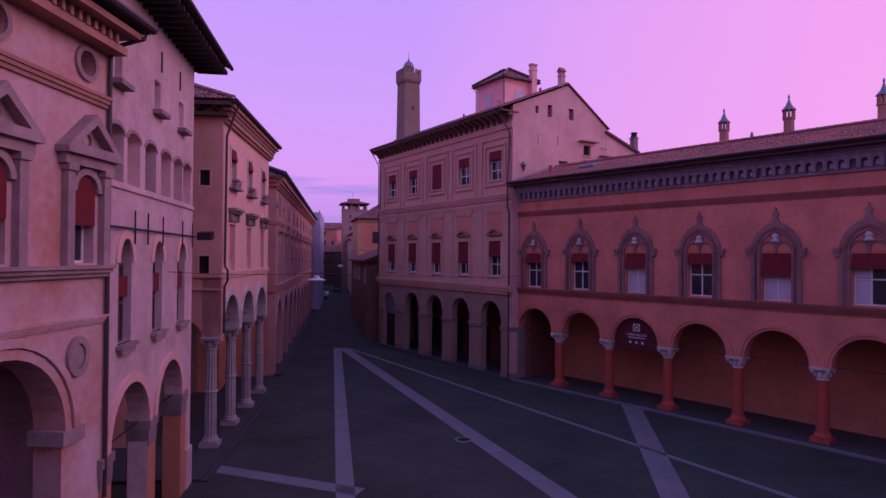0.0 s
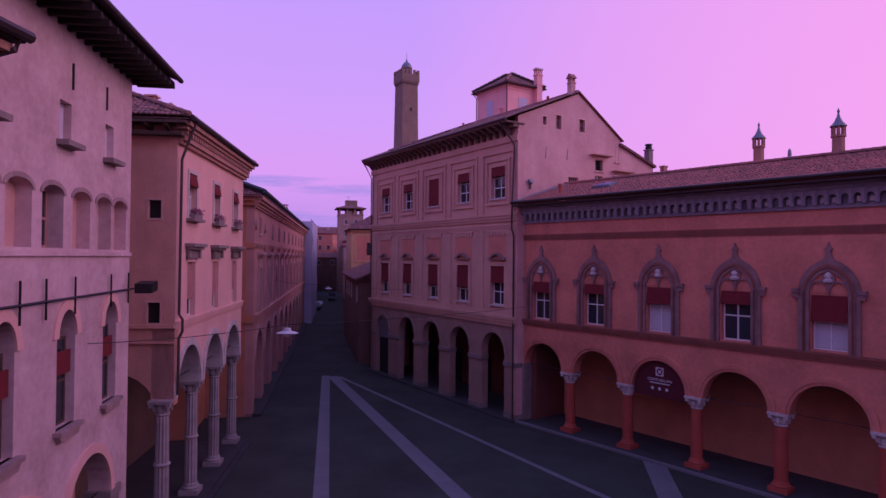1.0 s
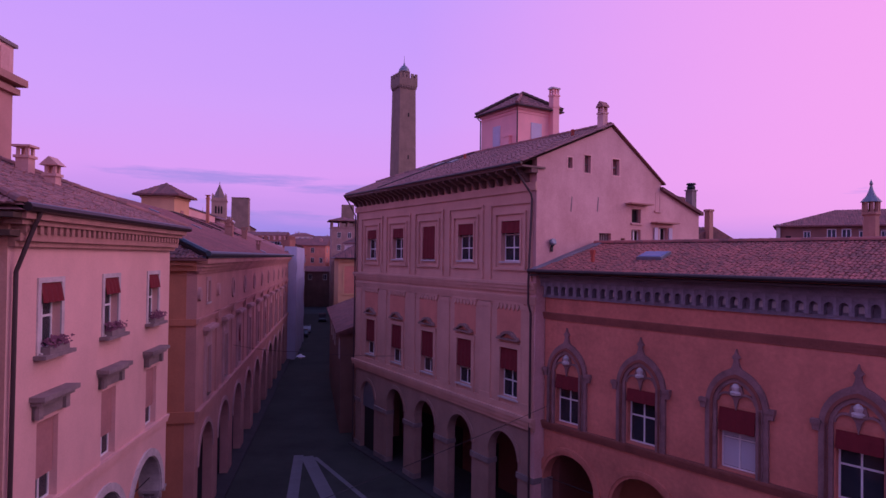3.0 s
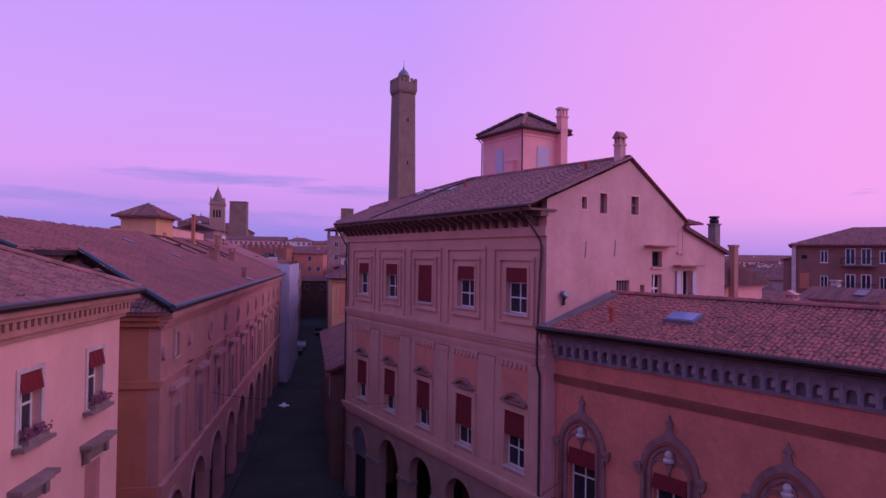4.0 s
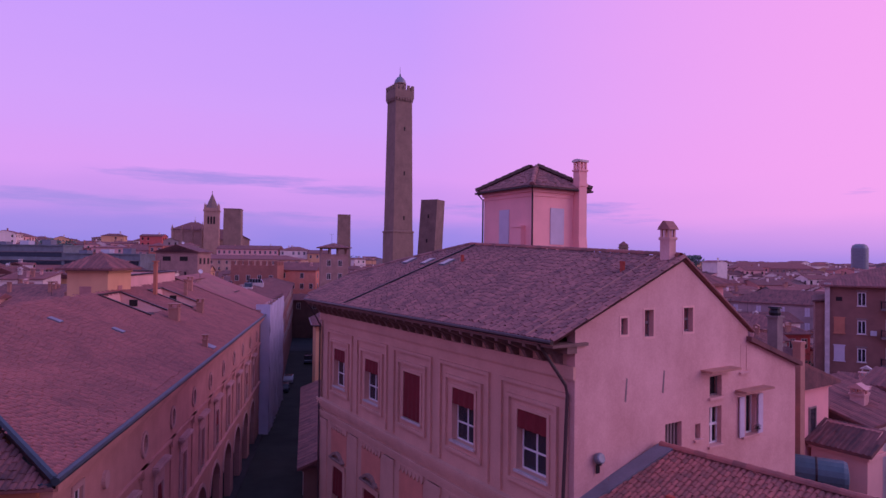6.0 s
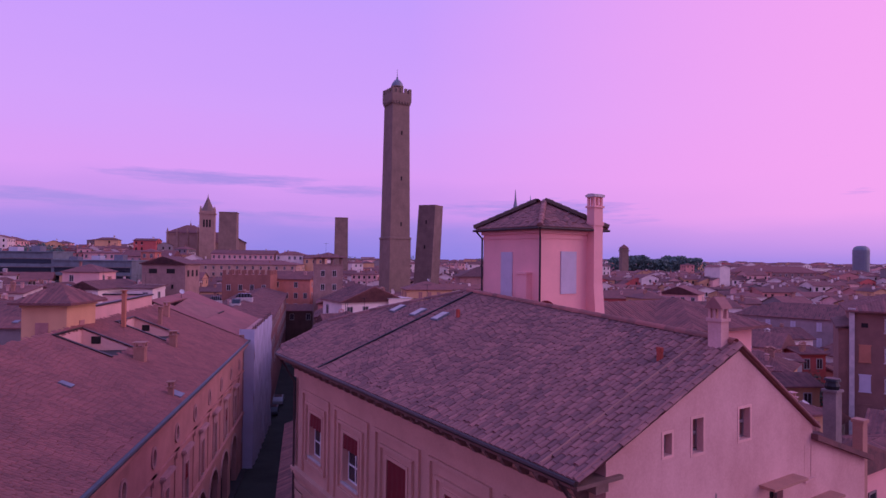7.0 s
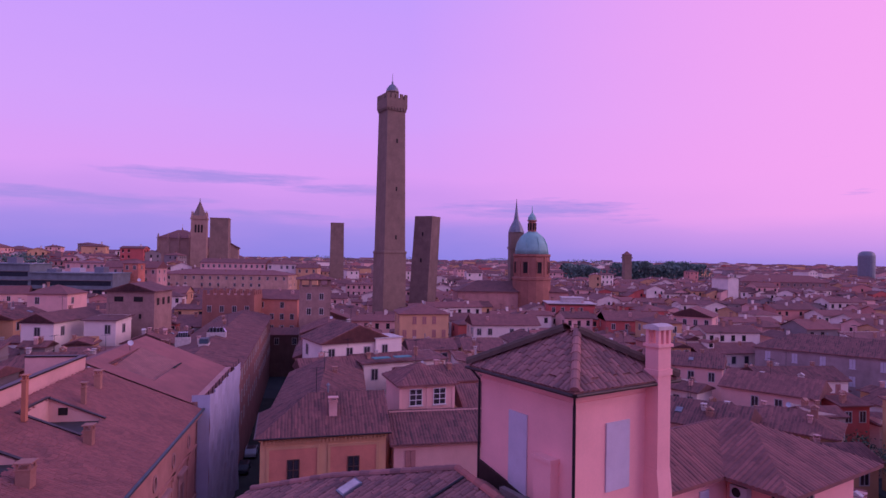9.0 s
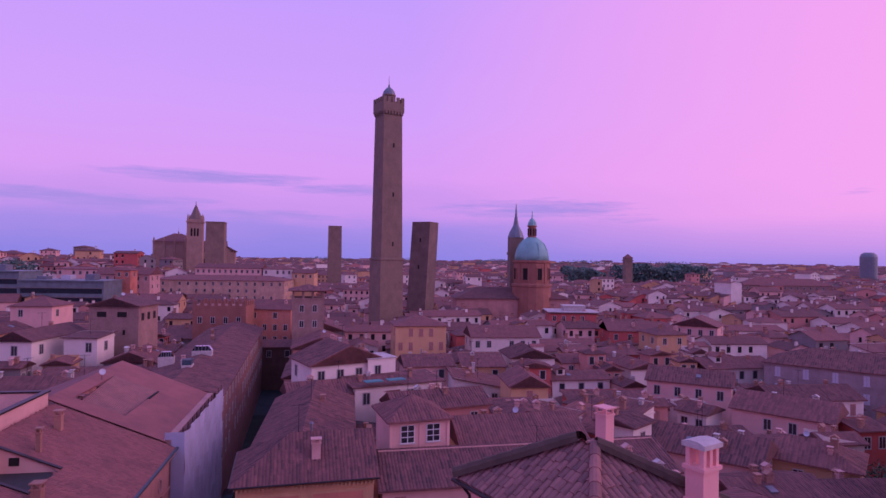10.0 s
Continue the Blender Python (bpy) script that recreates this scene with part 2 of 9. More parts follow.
M_BRICKDK = material("dark_tower_brick", (0.22, 0.15, 0.125), vary=0.3, scale=0.3, grain=1.5, streak=0.3, bump=0.5, bump_dist=0.08)
# tower brick lightened for the cathedral: far haze mixed into the colour
M_CATH = material("pale_church_brick", (0.38, 0.235, 0.18), vary=0.25, scale=0.25, grain=1.5, streak=0.35, bump=0.4, bump_dist=0.08)
M_BRICKR = material("red_church_brick", (0.36, 0.15, 0.11), vary=0.25, scale=0.3, grain=1.5, streak=0.3, bump=0.4, bump_dist=0.08)
M_TEAL = material("teal_grey_tank_paint", (0.07, 0.13, 0.15), rough=0.5, vary=0.3, scale=1.0, streak=0.4)
M_CHIM = material("chimney_brick", (0.40, 0.20, 0.15), vary=0.3, scale=1.5, each=0.4)
M_METAL = material("dark_iron", (0.03, 0.03, 0.034), rough=0.5, metal=0.6, vary=0.2, scale=4.0)
M_GUT = material("copper_gutter", (0.05, 0.035, 0.035), rough=0.45, metal=0.5, vary=0.3, scale=2.0)
M_VERD = material("dark_verdigris_flashing", (0.055, 0.085, 0.10), rough=0.5, metal=0.3, vary=0.3, scale=1.0)
M_SLATE = material("slate_blue_cladding", (0.16, 0.20, 0.21), rough=0.5, vary=0.35, scale=0.4, streak=0.3)
M_L2C = material("rosy_brown_cornice", (0.42, 0.22, 0.175), vary=0.3, scale=1.2)
M_LEAD = material("grey_lead_flashing", (0.20, 0.22, 0.25), rough=0.5, metal=0.4, vary=0.25, scale=1.0)
M_PIPE = material("brown_drainpipe", (0.06, 0.035, 0.035), rough=0.5, vary=0.2, scale=2.0)
M_ASPH = material("dark_cobbled_asphalt", (0.054, 0.057, 0.049), vary=0.4, scale=0.22, grain=18.0, bump=0.5, rough=0.85, spec=0.12)
M_SLAB = material("granite_slab", (0.155, 0.148, 0.16), vary=0.22, scale=1.2, grain=20.0, each=0.25, rough=0.7)
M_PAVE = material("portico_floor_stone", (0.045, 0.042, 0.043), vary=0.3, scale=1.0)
M_COL = material("grey_marble_column", (0.36, 0.30, 0.29), vary=0.3, scale=1.2, streak=0.4, bump=0.3)
M_LAMP = material("white_lamp_enamel", (0.5, 0.5, 0.54), vary=0.08, rough=0.4)
M_SHEET = material("white_scaffold_sheet", (0.45, 0.45, 0.57), vary=0.18, scale=0.3, streak=0.5, rough=0.8, bump=0.5, bump_dist=0.1)
M_DOME = material("green_copper_dome", (0.24, 0.47, 0.43), vary=0.2, scale=0.3, streak=0.3, rough=0.6)
M_LEAF = material("dark_foliage", (0.08, 0.13, 0.085), vary=0.45, scale=0.25, grain=2.0, island=0.5, rough=0.8)
# leaf green made lighter and greyer, standing in for distance haze
M_FARLEAF = material("grey_green_foliage", (0.11, 0.18, 0.15), vary=0.35, scale=0.1, grain=1.0, island=0.15, rough=0.8)
M_TALLB = material("rosy_brown_brick", (0.34, 0.205, 0.175), vary=0.3, scale=0.5, grain=3.0, streak=0.4)
M_PALOCH = material("dull_ochre_plaster", (0.58, 0.36, 0.26), vary=0.3, scale=0.3, streak=0.5)
M_GREYV = material("mauve_grey_plaster", (0.36, 0.265, 0.26), vary=0.3, scale=0.4, streak=0.5)
M_BARK = material("brown_bark", (0.10, 0.07, 0.05), vary=0.3, scale=3.0)
# near-black plates: the gloom of unlit rooms and openings, given as colour
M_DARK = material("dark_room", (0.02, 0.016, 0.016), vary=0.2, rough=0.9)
M_BROWN = material("brown_apartment_brick", (0.25, 0.125, 0.10), vary=0.25, scale=0.6, grain=8.0)
M_FLOWER = material("dark_geraniums", (0.15, 0.05, 0.085), vary=0.4, scale=6.0, island=0.6)
M_CARW = material("pale_car_paint", (0.34, 0.35, 0.38), vary=0.05, rough=0.25, bump=0.0, spec=0.6)
M_CARD = material("dark_car_paint", (0.05, 0.055, 0.07), vary=0.05, rough=0.25, bump=0.0, spec=0.6)
M_TYRE = material("black_rubber", (0.015, 0.015, 0.015), vary=0.2)
M_BOARD = material("maroon_sign_cloth", (0.085, 0.012, 0.02), vary=0.15, scale=2.0)
M_PRINT = material("pale_print", (0.62, 0.58, 0.60), vary=0.06, bump=0.0)
# ground colour turned cool to suggest aerial haze towards the horizon
M_FAR = material("far_suburb_ground", (0.06, 0.07, 0.075), vary=0.6, scale=0.02, grain=0.3, bump=0.0)
M_WALLS = [material("city_plaster_" + n, c, vary=0.25, streak=0.4, scale=0.3, each=0.3, island=0.25) for n, c in (
    ("pink", (0.76, 0.44, 0.385)), ("ochre", (0.64, 0.37, 0.205)), ("red", (0.55, 0.125, 0.11)),
    ("cream", (0.80, 0.68, 0.60)), ("rose", (0.60, 0.265, 0.225)), ("grey", (0.27, 0.225, 0.22)))]
PINK, OCHRE, REDW, CREAM, ROSE, GREY = M_WALLS


# ---- mesh building ----
class B:
    """Collects vertices and faces of one mesh; faces may carry a material slot."""

    def __init__(self):
        self.v, self.f, self.s = [], [], []

    def add(self, vs, fs, slot=0):
        k = len(self.v)
        self.v.extend(vs)
        self.f.extend(tuple(i + k for i in f) for f in fs)
        self.s.extend([slot] * len(fs))
        return self

    def box(self, x0, x1, y0, y1, z0, z1, slot=0):
        vs = [(x, y, z) for z in (z0, z1) for y in (y0, y1) for x in (x0, x1)]
        return self.add(vs, [(0, 2, 3, 1), (4, 5, 7, 6), (0, 1, 5, 4), (2, 6, 7, 3), (0, 4, 6, 2), (1, 3, 7, 5)], slot)

    def prism(self, poly, y0, y1, holes=(), slot=0):
        """A plate with an outline in x and z, from y0 to y1, with holes through it."""
        loops = [list(poly)] + [list(h) for h in holes]
        flat = [p for q in loops for p in q]
        tris = tessellate_polygon([[Vector((p[0], p[1], 0)) for p in q] for q in loops])
        n = len(flat)
        vs = [(p[0], y0, p[1]) for p in flat] + [(p[0], y1, p[1]) for p in flat]
        fs = [tuple(t) for t in tris] + [tuple(n + i for i in reversed(t)) for t in tris]
        k = 0
        for q in loops:
            m = len(q)
            fs += [(k + i, k + (i + 1) % m, n + k + (i + 1) % m, n + k + i) for i in range(m)]
            k += m
        return self.add(vs, fs, slot)

    def lathe(self, rings, x=0, y=0, seg=12, sx=1, sy=1, slot=0, turn=0.0, cap=True):
        """A turned body: rings of (radius, z)."""
        vs = [(x + r * sx * math.cos(2 * math.pi * i / seg + turn), y + r * sy * math.sin(2 * math.pi * i / seg + turn), z) for r, z in rings for i in range(seg)]
        fs = [(k * seg + i, k * seg + (i + 1) % seg, (k + 1) * seg + (i + 1) % seg, (k + 1) * seg + i) for k in range(len(rings) - 1) for i in range(seg)]
        if cap:
            fs += [tuple(reversed(range(seg))), tuple((len(rings) - 1) * seg + i for i in range(seg))]
        return self.add(vs, fs, slot)

    def tube(self, pts, r, seg=6, slot=0):
        """A pipe along a line of points."""
        pts = [Vector(p) for p in pts]
        vs = []
        for i, p in enumerate(pts):
            d = (pts[min(i + 1, len(pts) - 1)] - pts[max(i - 1, 0)]).normalized()
            a = d.cross(Vector((0, 0, 1)) if abs(d.z) < 0.9 else Vector((1, 0, 0))).normalized()
            c = d.cross(a)
            vs += [tuple(p + r * (math.cos(2 * math.pi * j / seg) * a + math.sin(2 * math.pi * j / seg) * c)) for j in range(seg)]
        fs = [(k * seg + j, k * seg + (j + 1) % seg, (k + 1) * seg + (j + 1) % seg, (k + 1) * seg + j) for k in range(len(pts) - 1) for j in range(seg)]
        fs += [tuple(reversed(range(seg))), tuple((len(pts) - 1) * seg + j for j in range(seg))]
        return self.add(vs, fs, slot)

    def moved(self, m):
        self.v = [tuple(m @ Vector(p)) for p in self.v]
        return self

    def mesh(self, name, mats, smooth=False):
        me = bpy.data.meshes.new(name)
        me.from_pydata(self.v, [], self.f)
        for m in mats if isinstance(mats, (list, tuple)) else [mats]:
            me.materials.append(m)
        if any(self.s):
            me.polygons.foreach_set("material_index", self.s)
        if smooth:
            me.shade_smooth()
        me.update()
        return me


def thing(name, m, label, category, group="", kind=""):
    ob = new(name)
    ob.empty_display_size = 0.3
    ob.matrix_world = m
    return tagged(ob, label, category, group, kind)


def part(name, b, mat, parent, label="", at=None, smooth=False):
    """Links a mesh, or what a B holds, as one object under a thing or a part."""
    me = b if isinstance(b, bpy.types.Mesh) else b.mesh(name, mat, smooth)
    ob = new(name, me)
    ob.parent = parent
    if at is not None:
        ob.matrix_basis = at if isinstance(at, Matrix) else Matrix.Translation(at)
    return tagged(ob, label)


def solo(name, b, mat, label, category, m=None, group="", kind="", smooth=False):
    ob = new(name, b.mesh(name, mat, smooth))
    if m is not None:
        ob.matrix_world = m
    return tagged(ob, label, category, group, kind)


def arc(cx, z, rx, rz, a0=180, a1=0, n=14):
    return [(cx + rx * math.cos(math.radians(a0 + (a1 - a0) * i / n)), z + rz * math.sin(math.radians(a0 + (a1 - a0) * i / n))) for i in range(n + 1)]


def rect(x0, x1, z0, z1):
    return [(x0, z0), (x1, z0), (x1, z1), (x0, z1)]


def arch_hole(cx, w, z0, spring, rz=None):
    return [(cx - w / 2, z0)] + [(cx - w / 2 + 0.0, spring)] + arc(cx, spring, w / 2, rz or w / 2)[1:-1] + [(cx + w / 2, spring), (cx + w / 2, z0)]


def arcade(x0, x1, z0, z1, arches):
    """Outline of a wall from x0 to x1 whose foot is cut by arches (centre, width, spring, rise)."""
    out = [(x0, z0)]
    for cx, w, spring, rz in arches:
        out += [(cx - w / 2, z0)] + arc(cx, spring, w / 2, rz) + [(cx + w / 2, z0)]
    return out + [(x1, z0), (x1, z1), (x0, z1)]


def archivolt(cx, w, spring, rz, t, y0, y1, n=16):
    """A moulded ring round an arch."""
    a = arc(cx, spring, w / 2 + t, rz + t, n=n)
    c = arc(cx, spring, w / 2, rz, n=n)
    return B().prism(a + c[::-1], y0, y1)


MESHES = {}


def cached(key, make):
    if key not in MESHES:
        MESHES[key] = make()
    return MESHES[key]


def window(parent, cx, z0, w, h, y=0.18, panes=(2, 2), mat=None, sill=True, awning=0.0, awn_out=0.12, arched=False, label=""):
    """A casement in an opening: frame with bars, a pane in each light, a sill and perhaps a cloth blind in front."""
    mat = mat or M_FRAME
    nx, nz = panes

    def frame_mesh():
        b = B()
        t = 0.07
        holes = []
        for i in range(nx):
            for k in range(nz):
                holes.append(rect(-w / 2 + t + i * (w - t) / nx, -w / 2 + (i + 1) * (w - t) / nx, t + k * (h - t) / nz, (k + 1) * (h - t) / nz))
        return b.prism(rect(-w / 2, w / 2, 0, h), -0.03, 0.04, holes).mesh("window", mat)

    def pane_mesh():
        return B().box(-0.5 * (w - 0.07) / nx + 0.035, 0.5 * (w - 0.07) / nx - 0.035, -0.006, 0.006, 0.0, (h - 0.07) / nz - 0.07).mesh("pane", M_GLASS)

    win = part("window", cached(("win", w, h, nx, nz, mat.name), frame_mesh), None, parent, label, at=(cx, y, z0))
    for i in range(nx):
        for k in range(nz):
            p = part("pane", cached(("pane", w, h, nx, nz), pane_mesh), None, win, at=(-w / 2 + 0.035 + (i + 0.5) * (w - 0.07) / nx, 0.005, 0.07 + k * (h - 0.07) / nz))
            p.visible_shadow = False
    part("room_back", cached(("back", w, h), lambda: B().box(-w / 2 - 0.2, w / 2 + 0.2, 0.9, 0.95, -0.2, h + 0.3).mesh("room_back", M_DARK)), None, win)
    if sill:
        part("sill", cached(("sill", w), lambda: B().box(-w / 2 - 0.1, w / 2 + 0.1, -0.12, 0.0, -0.1, 0.0).mesh("sill", M_PALE)), None, win, at=(0, -y, 0))
    if awning:
        def awn():
            b = B()
            zs = h + 0.04
            prof = [(0.0, zs), (-awn_out * 0.55, zs - awning * 0.4), (-awn_out, zs - awning)]
            nfold = 8
            vs, fs = [], []
            for i in range(nfold + 1):
                x = -w / 2 + w * i / nfold
                for j, (yy, zz) in enumerate(prof):
                    vs.append((x, yy - (0.02 if i % 2 else 0.0) * j, zz))
                vs.append((x, prof[2][0] + 0.012, prof[2][1]))
                vs.append((x, prof[0][0] + 0.02, prof[0][1] - 0.02))
            for i in range(nfold):
                for j in range(5):
                    a, c = i * 5 + j, i * 5 + (j + 1) % 5
                    fs.append((a, c, c + 5, a + 5))
            fs += [(0, 1, 2, 3, 4), tuple(nfold * 5 + j for j in (4, 3, 2, 1, 0))]
            return b.add(vs, fs).mesh("awning", M_AWN)
        part("awning", cached(("awn", w, h, awning, awn_out), awn), None, win, "crimson cloth blind", at=(0, -y + 0.02, 0))
    return win


# ---- roofs ----
def slope_tiles(name, parent, o, u, v, poly, pitch=0.21, course=0.36, pieces=None, seed=1, limit=220, base=M_TILE, single_mat=M_TILE1):
    """Rows of half-round clay tiles on a slope. o: a corner at the eave; u: along the eave; v: up the slope; poly: the slope's
    outline in (u, v). Tiles within the stretch pieces (u0, u1, v0, v1) are objects of their own, the rest is one mesh."""
    rnd = random.Random(seed)
    o, u, v = Vector(o), Vector(u).normalized(), Vector(v).normalized()
    nrm = u.cross(v)
    if nrm.z < 0:
        nrm = -nrm
    us, vs_ = [p[0] for p in poly], [p[1] for p in poly]

    def inside(a, c):
        hit = False
        for i in range(len(poly)):
            (x1, y1), (x2, y2) = poly[i], poly[i - 1]
            if (y1 > c) != (y2 > c) and a < (x2 - x1) * (c - y1) / (y2 - y1) + x1:
                hit = not hit
        return hit

    prof = [(-0.5, 0.006), (-0.28, 0.048), (0.0, 0.064), (0.28, 0.048), (0.5, 0.006)]

    def tile(b, a, c, lift, turn, length):
        pts = []
        for end in (0, 1):
            wdt = pitch * (1.06 - 0.16 * end)
            for px, pz in prof:
                pts.append(o + u * (a + px * wdt + turn * end) + v * (c + end * length) + nrm * (pz * (1.0 - 0.2 * end) + lift + (0.014 if not end else 0.0)))
        n = len(prof)
        fs = [(i, i + 1, n + i + 1, n + i) for i in range(n - 1)] + [tuple(range(n))[::-1]]
        b.add([tuple(p) for p in pts], fs)

    rest, count = B(), 0
    ncol, nrow = int((max(us) - min(us)) / pitch), int((max(vs_) - min(vs_)) / course)
    single = None
    for i in range(ncol + 1):
        a = min(us) + (i + 0.5) * pitch
        wob = 0.02 * math.sin(i * 1.7 + seed)
        phase = rnd.uniform(-0.5, 0.5) * course * 0.8
        for k in range(nrow + 1):
            c = min(vs_) + k * course + (phase if k else 0.0)
            if not inside(a, c + 0.5 * course):
                continue
            aj, lift, turn = a + rnd.uniform(-0.02, 0.02) + wob, rnd.uniform(0, 0.014), rnd.uniform(-0.02, 0.02)
            if pieces and count < limit and pieces[0] <= a <= pieces[1] and pieces[2] <= c <= pieces[3]:
                if single is None:
                    q = B()
                    tile(q, 0.0, 0.0, 0.0, 0.0, course + 0.05)
                    q.v = [tuple(Vector(p) - o) for p in q.v]
                    single = q.mesh("roof_tile", single_mat)
                t = new("roof_tile", single)
                t.parent = parent
                t.location = o + u * aj + v * c + nrm * lift
                count += 1
            else:
                tile(rest, aj, c, lift, turn, course + 0.05)
    if rest.v:
        r = part(name, rest, base, parent)
        tagged(r, kind="stuff")
    return rest


def ridge_tiles(parent, p0, p1, mat=None, r=0.14, name="ridge_tiles"):
    """A row of half-round cover tiles along a ridge or hip."""
    p0, p1 = Vector(p0), Vector(p1)
    n = max(2, int((p1 - p0).length / 0.45))
    b = B()
    d = (p1 - p0) / n
    side = d.cross(Vector((0, 0, 1))).normalized()
    up = side.cross(d).normalized()
    for i in range(n):
        vs = []
        for end in (0, 1):
            rr = r * (1.08 - 0.14 * end)
            c = p0 + d * (i + end * 1.06)
            vs += [tuple(c + side * rr * math.cos(math.radians(a)) + up * (rr * math.sin(math.radians(a)) + 0.02)) for a in (0, 36, 72, 108, 144, 180)]
        b.add(vs, [(j, j + 1, 7 + j, 6 + j) for j in range(5)] + [(5, 4, 3, 2, 1, 0)])
    return part(name, b, mat or M_TILE, parent)


rrib = random.Random(91)


def roof_solid(kind, x0, x1, y0, y1, z, rise, over=0.5, thick=0.16, ribs=0.0, hip0=True, hip1=True):
    """A roof over a rectangle: gable (ridge along x), hip, or shed (rising along y); ribs: spacing of tile rows as real ribs."""
    b = B()
    X0, X1, Y0, Y1 = x0 - over, x1 + over, y0 - over, y1 + over
    w, d = X1 - X0, Y1 - Y0
    if kind == "shed":
        top = [(X0, Y0, z), (X1, Y0, z), (X1, Y1, z + rise), (X0, Y1, z + rise)]
        faces = [(0, 1, 2, 3)]
    else:
        ym = (Y0 + Y1) / 2
        ins0 = min(d / 2, w / 2) * (kind == "hip" and hip0)
        ins1 = min(d / 2, w / 2) * (kind == "hip" and hip1)
        top = [(X0, Y0, z), (X1, Y0, z), (X1, Y1, z), (X0, Y1, z), (X0 + ins0, ym, z + rise), (X1 - ins1 + 1e-3, ym, z + rise)]
        faces = [(0, 1, 5, 4), (2, 3, 4, 5), (1, 2, 5), (3, 0, 4)]
    n = len(top)
    b.add(top, faces)
    low_ = [(p[0], p[1], p[2] - thick) for p in top]
    b.add(low_, [tuple(reversed(f)) for f in faces])
    ring = [0, 1, 2, 3]
    b.add(top + low_, [(ring[i], n + ring[i], n + ring[(i + 1) % 4], ring[(i + 1) % 4]) for i in range(4)])
    if ribs:
        for f in faces[:2] if kind != "hip" else faces:
            q = [Vector(top[i]) for i in f]
            e = (q[1] - q[0])
            L = e.length
            u = e / L
            nr = (q[1] - q[0]).cross(q[-1] - q[0]).normalized()
            if nr.z < 0:
                nr = -nr
            up = nr.cross(u)
            if up.z < 0:
                up = -up
            loc = [((p - q[0]).dot(u), (p - q[0]).dot(up)) for p in q]
            m = int(L / ribs)
            for i in range(m):
                a = (i + 0.5) * L / m
                hi = 0.0
                for j in range(len(loc)):
                    (ax, ay), (bx, by) = loc[j], loc[(j + 1) % len(loc)]
                    if min(ax, bx) <= a <= max(ax, bx) and abs(bx - ax) > 1e-6:
                        hi = max(hi, ay + (by - ay) * (a - ax) / (bx - ax))
                if hi < 0.15:
                    continue
                hw = 0.34 * L / m
                nseg = max(1, int(hi / 1.1))
                cuts = [0.0] + [hi * (g + 0.6 * rrib.random() - 0.3) / nseg for g in range(1, nseg)] + [hi]
                for s0, s1 in zip(cuts, cuts[1:]):
                    vs = []
                    da, dn = rrib.uniform(-0.04, 0.04), 0.03 + 0.02 * rrib.random()
                    for s in (s0, s1):
                        c = q[0] + u * (a + da) + up * s
                        vs += [tuple(c - u * hw), tuple(c - u * hw * 0.5 + nr * dn), tuple(c + u * hw * 0.5 + nr * dn), tuple(c + u * hw)]
                        dn *= 0.75
                    b.add(vs, [(0, 1, 5, 4), (1, 2, 6, 5), (2, 3, 7, 6), (0, 3, 2, 1)])
    return b


def tiled_roof(name, parent, b, flat, mat, label=""):
    """Links a roof body, and the rows of tiles on it as a joined part."""
    k, n = len(flat.v), len(flat.f)
    ob = part(name, flat, mat, parent, label)
    if len(b.v) > k:
        ribs = B()
        ribs.v, ribs.f = b.v[k:], [tuple(i - k for i in f) for f in b.f[n:]]
        ribs.s = [0] * len(ribs.f)
        tagged(part("roof_tiles", ribs, mat, ob), kind="stuff")
    return ob


def chimney_mesh(w, d, h, cap="slab"):
    b = B()
    b.box(-w / 2, w / 2, -d / 2, d / 2, -1.0, h)
    b.box(-w / 2 - 0.06, w / 2 + 0.06, -d / 2 - 0.06, d / 2 + 0.06, h, h + 0.1)
    for sx in (-1, 1):
        for sy in (-1, 1):
            b.box(sx * (w / 2 - 0.06) - 0.05, sx * (w / 2 - 0.06) + 0.05, sy * (d / 2 - 0.06) - 0.05, sy * (d / 2 - 0.06) + 0.05, h + 0.1, h + 0.4)
    if cap == "slab":
        b.box(-w / 2 - 0.1, w / 2 + 0.1, -d / 2 - 0.1, d / 2 + 0.1, h + 0.4, h + 0.48)
    else:
        b.prism([(-w / 2 - 0.14, h + 0.4), (w / 2 + 0.14, h + 0.4), (0, h + 0.72)], -d / 2 - 0.1, d / 2 + 0.1)
    return b


# ---- ground ----
gb = B()
gb.add([(-4500, -1500, 0), (4500, -1500, 0), (4500, 4800, 0), (-4500, 4800, 0)], [(0, 1, 2, 3)])
solo("ground", gb, M_FAR, "flat dusky city ground reaching the horizon", "ground", kind="structure")
gb = B().box(-60, 60, -40, 180, -0.3, 0.02)
solo("road", gb, M_ASPH, "dark cobbled paving of the square and street", "road", kind="structure")


# unseen blocks added round the square to keep light off its lower parts
solo("wall_east", B().box(33, 41, -34, 20, 0, 19.5), M_TERRA, "plain unseen wall added to shade the square", "wall", kind="structure")
solo("wall_south", B().box(-15.3, 41, -42, -34, 0, 16.0), M_TERRA, "plain unseen wall added to shade the square", "wall", kind="structure")
solo("wall_west", B().box(-15.3, -7.3, -34, -1.4, 0, 12), M_TERRA, "plain unseen wall added to shade the square", "wall", kind="structure")


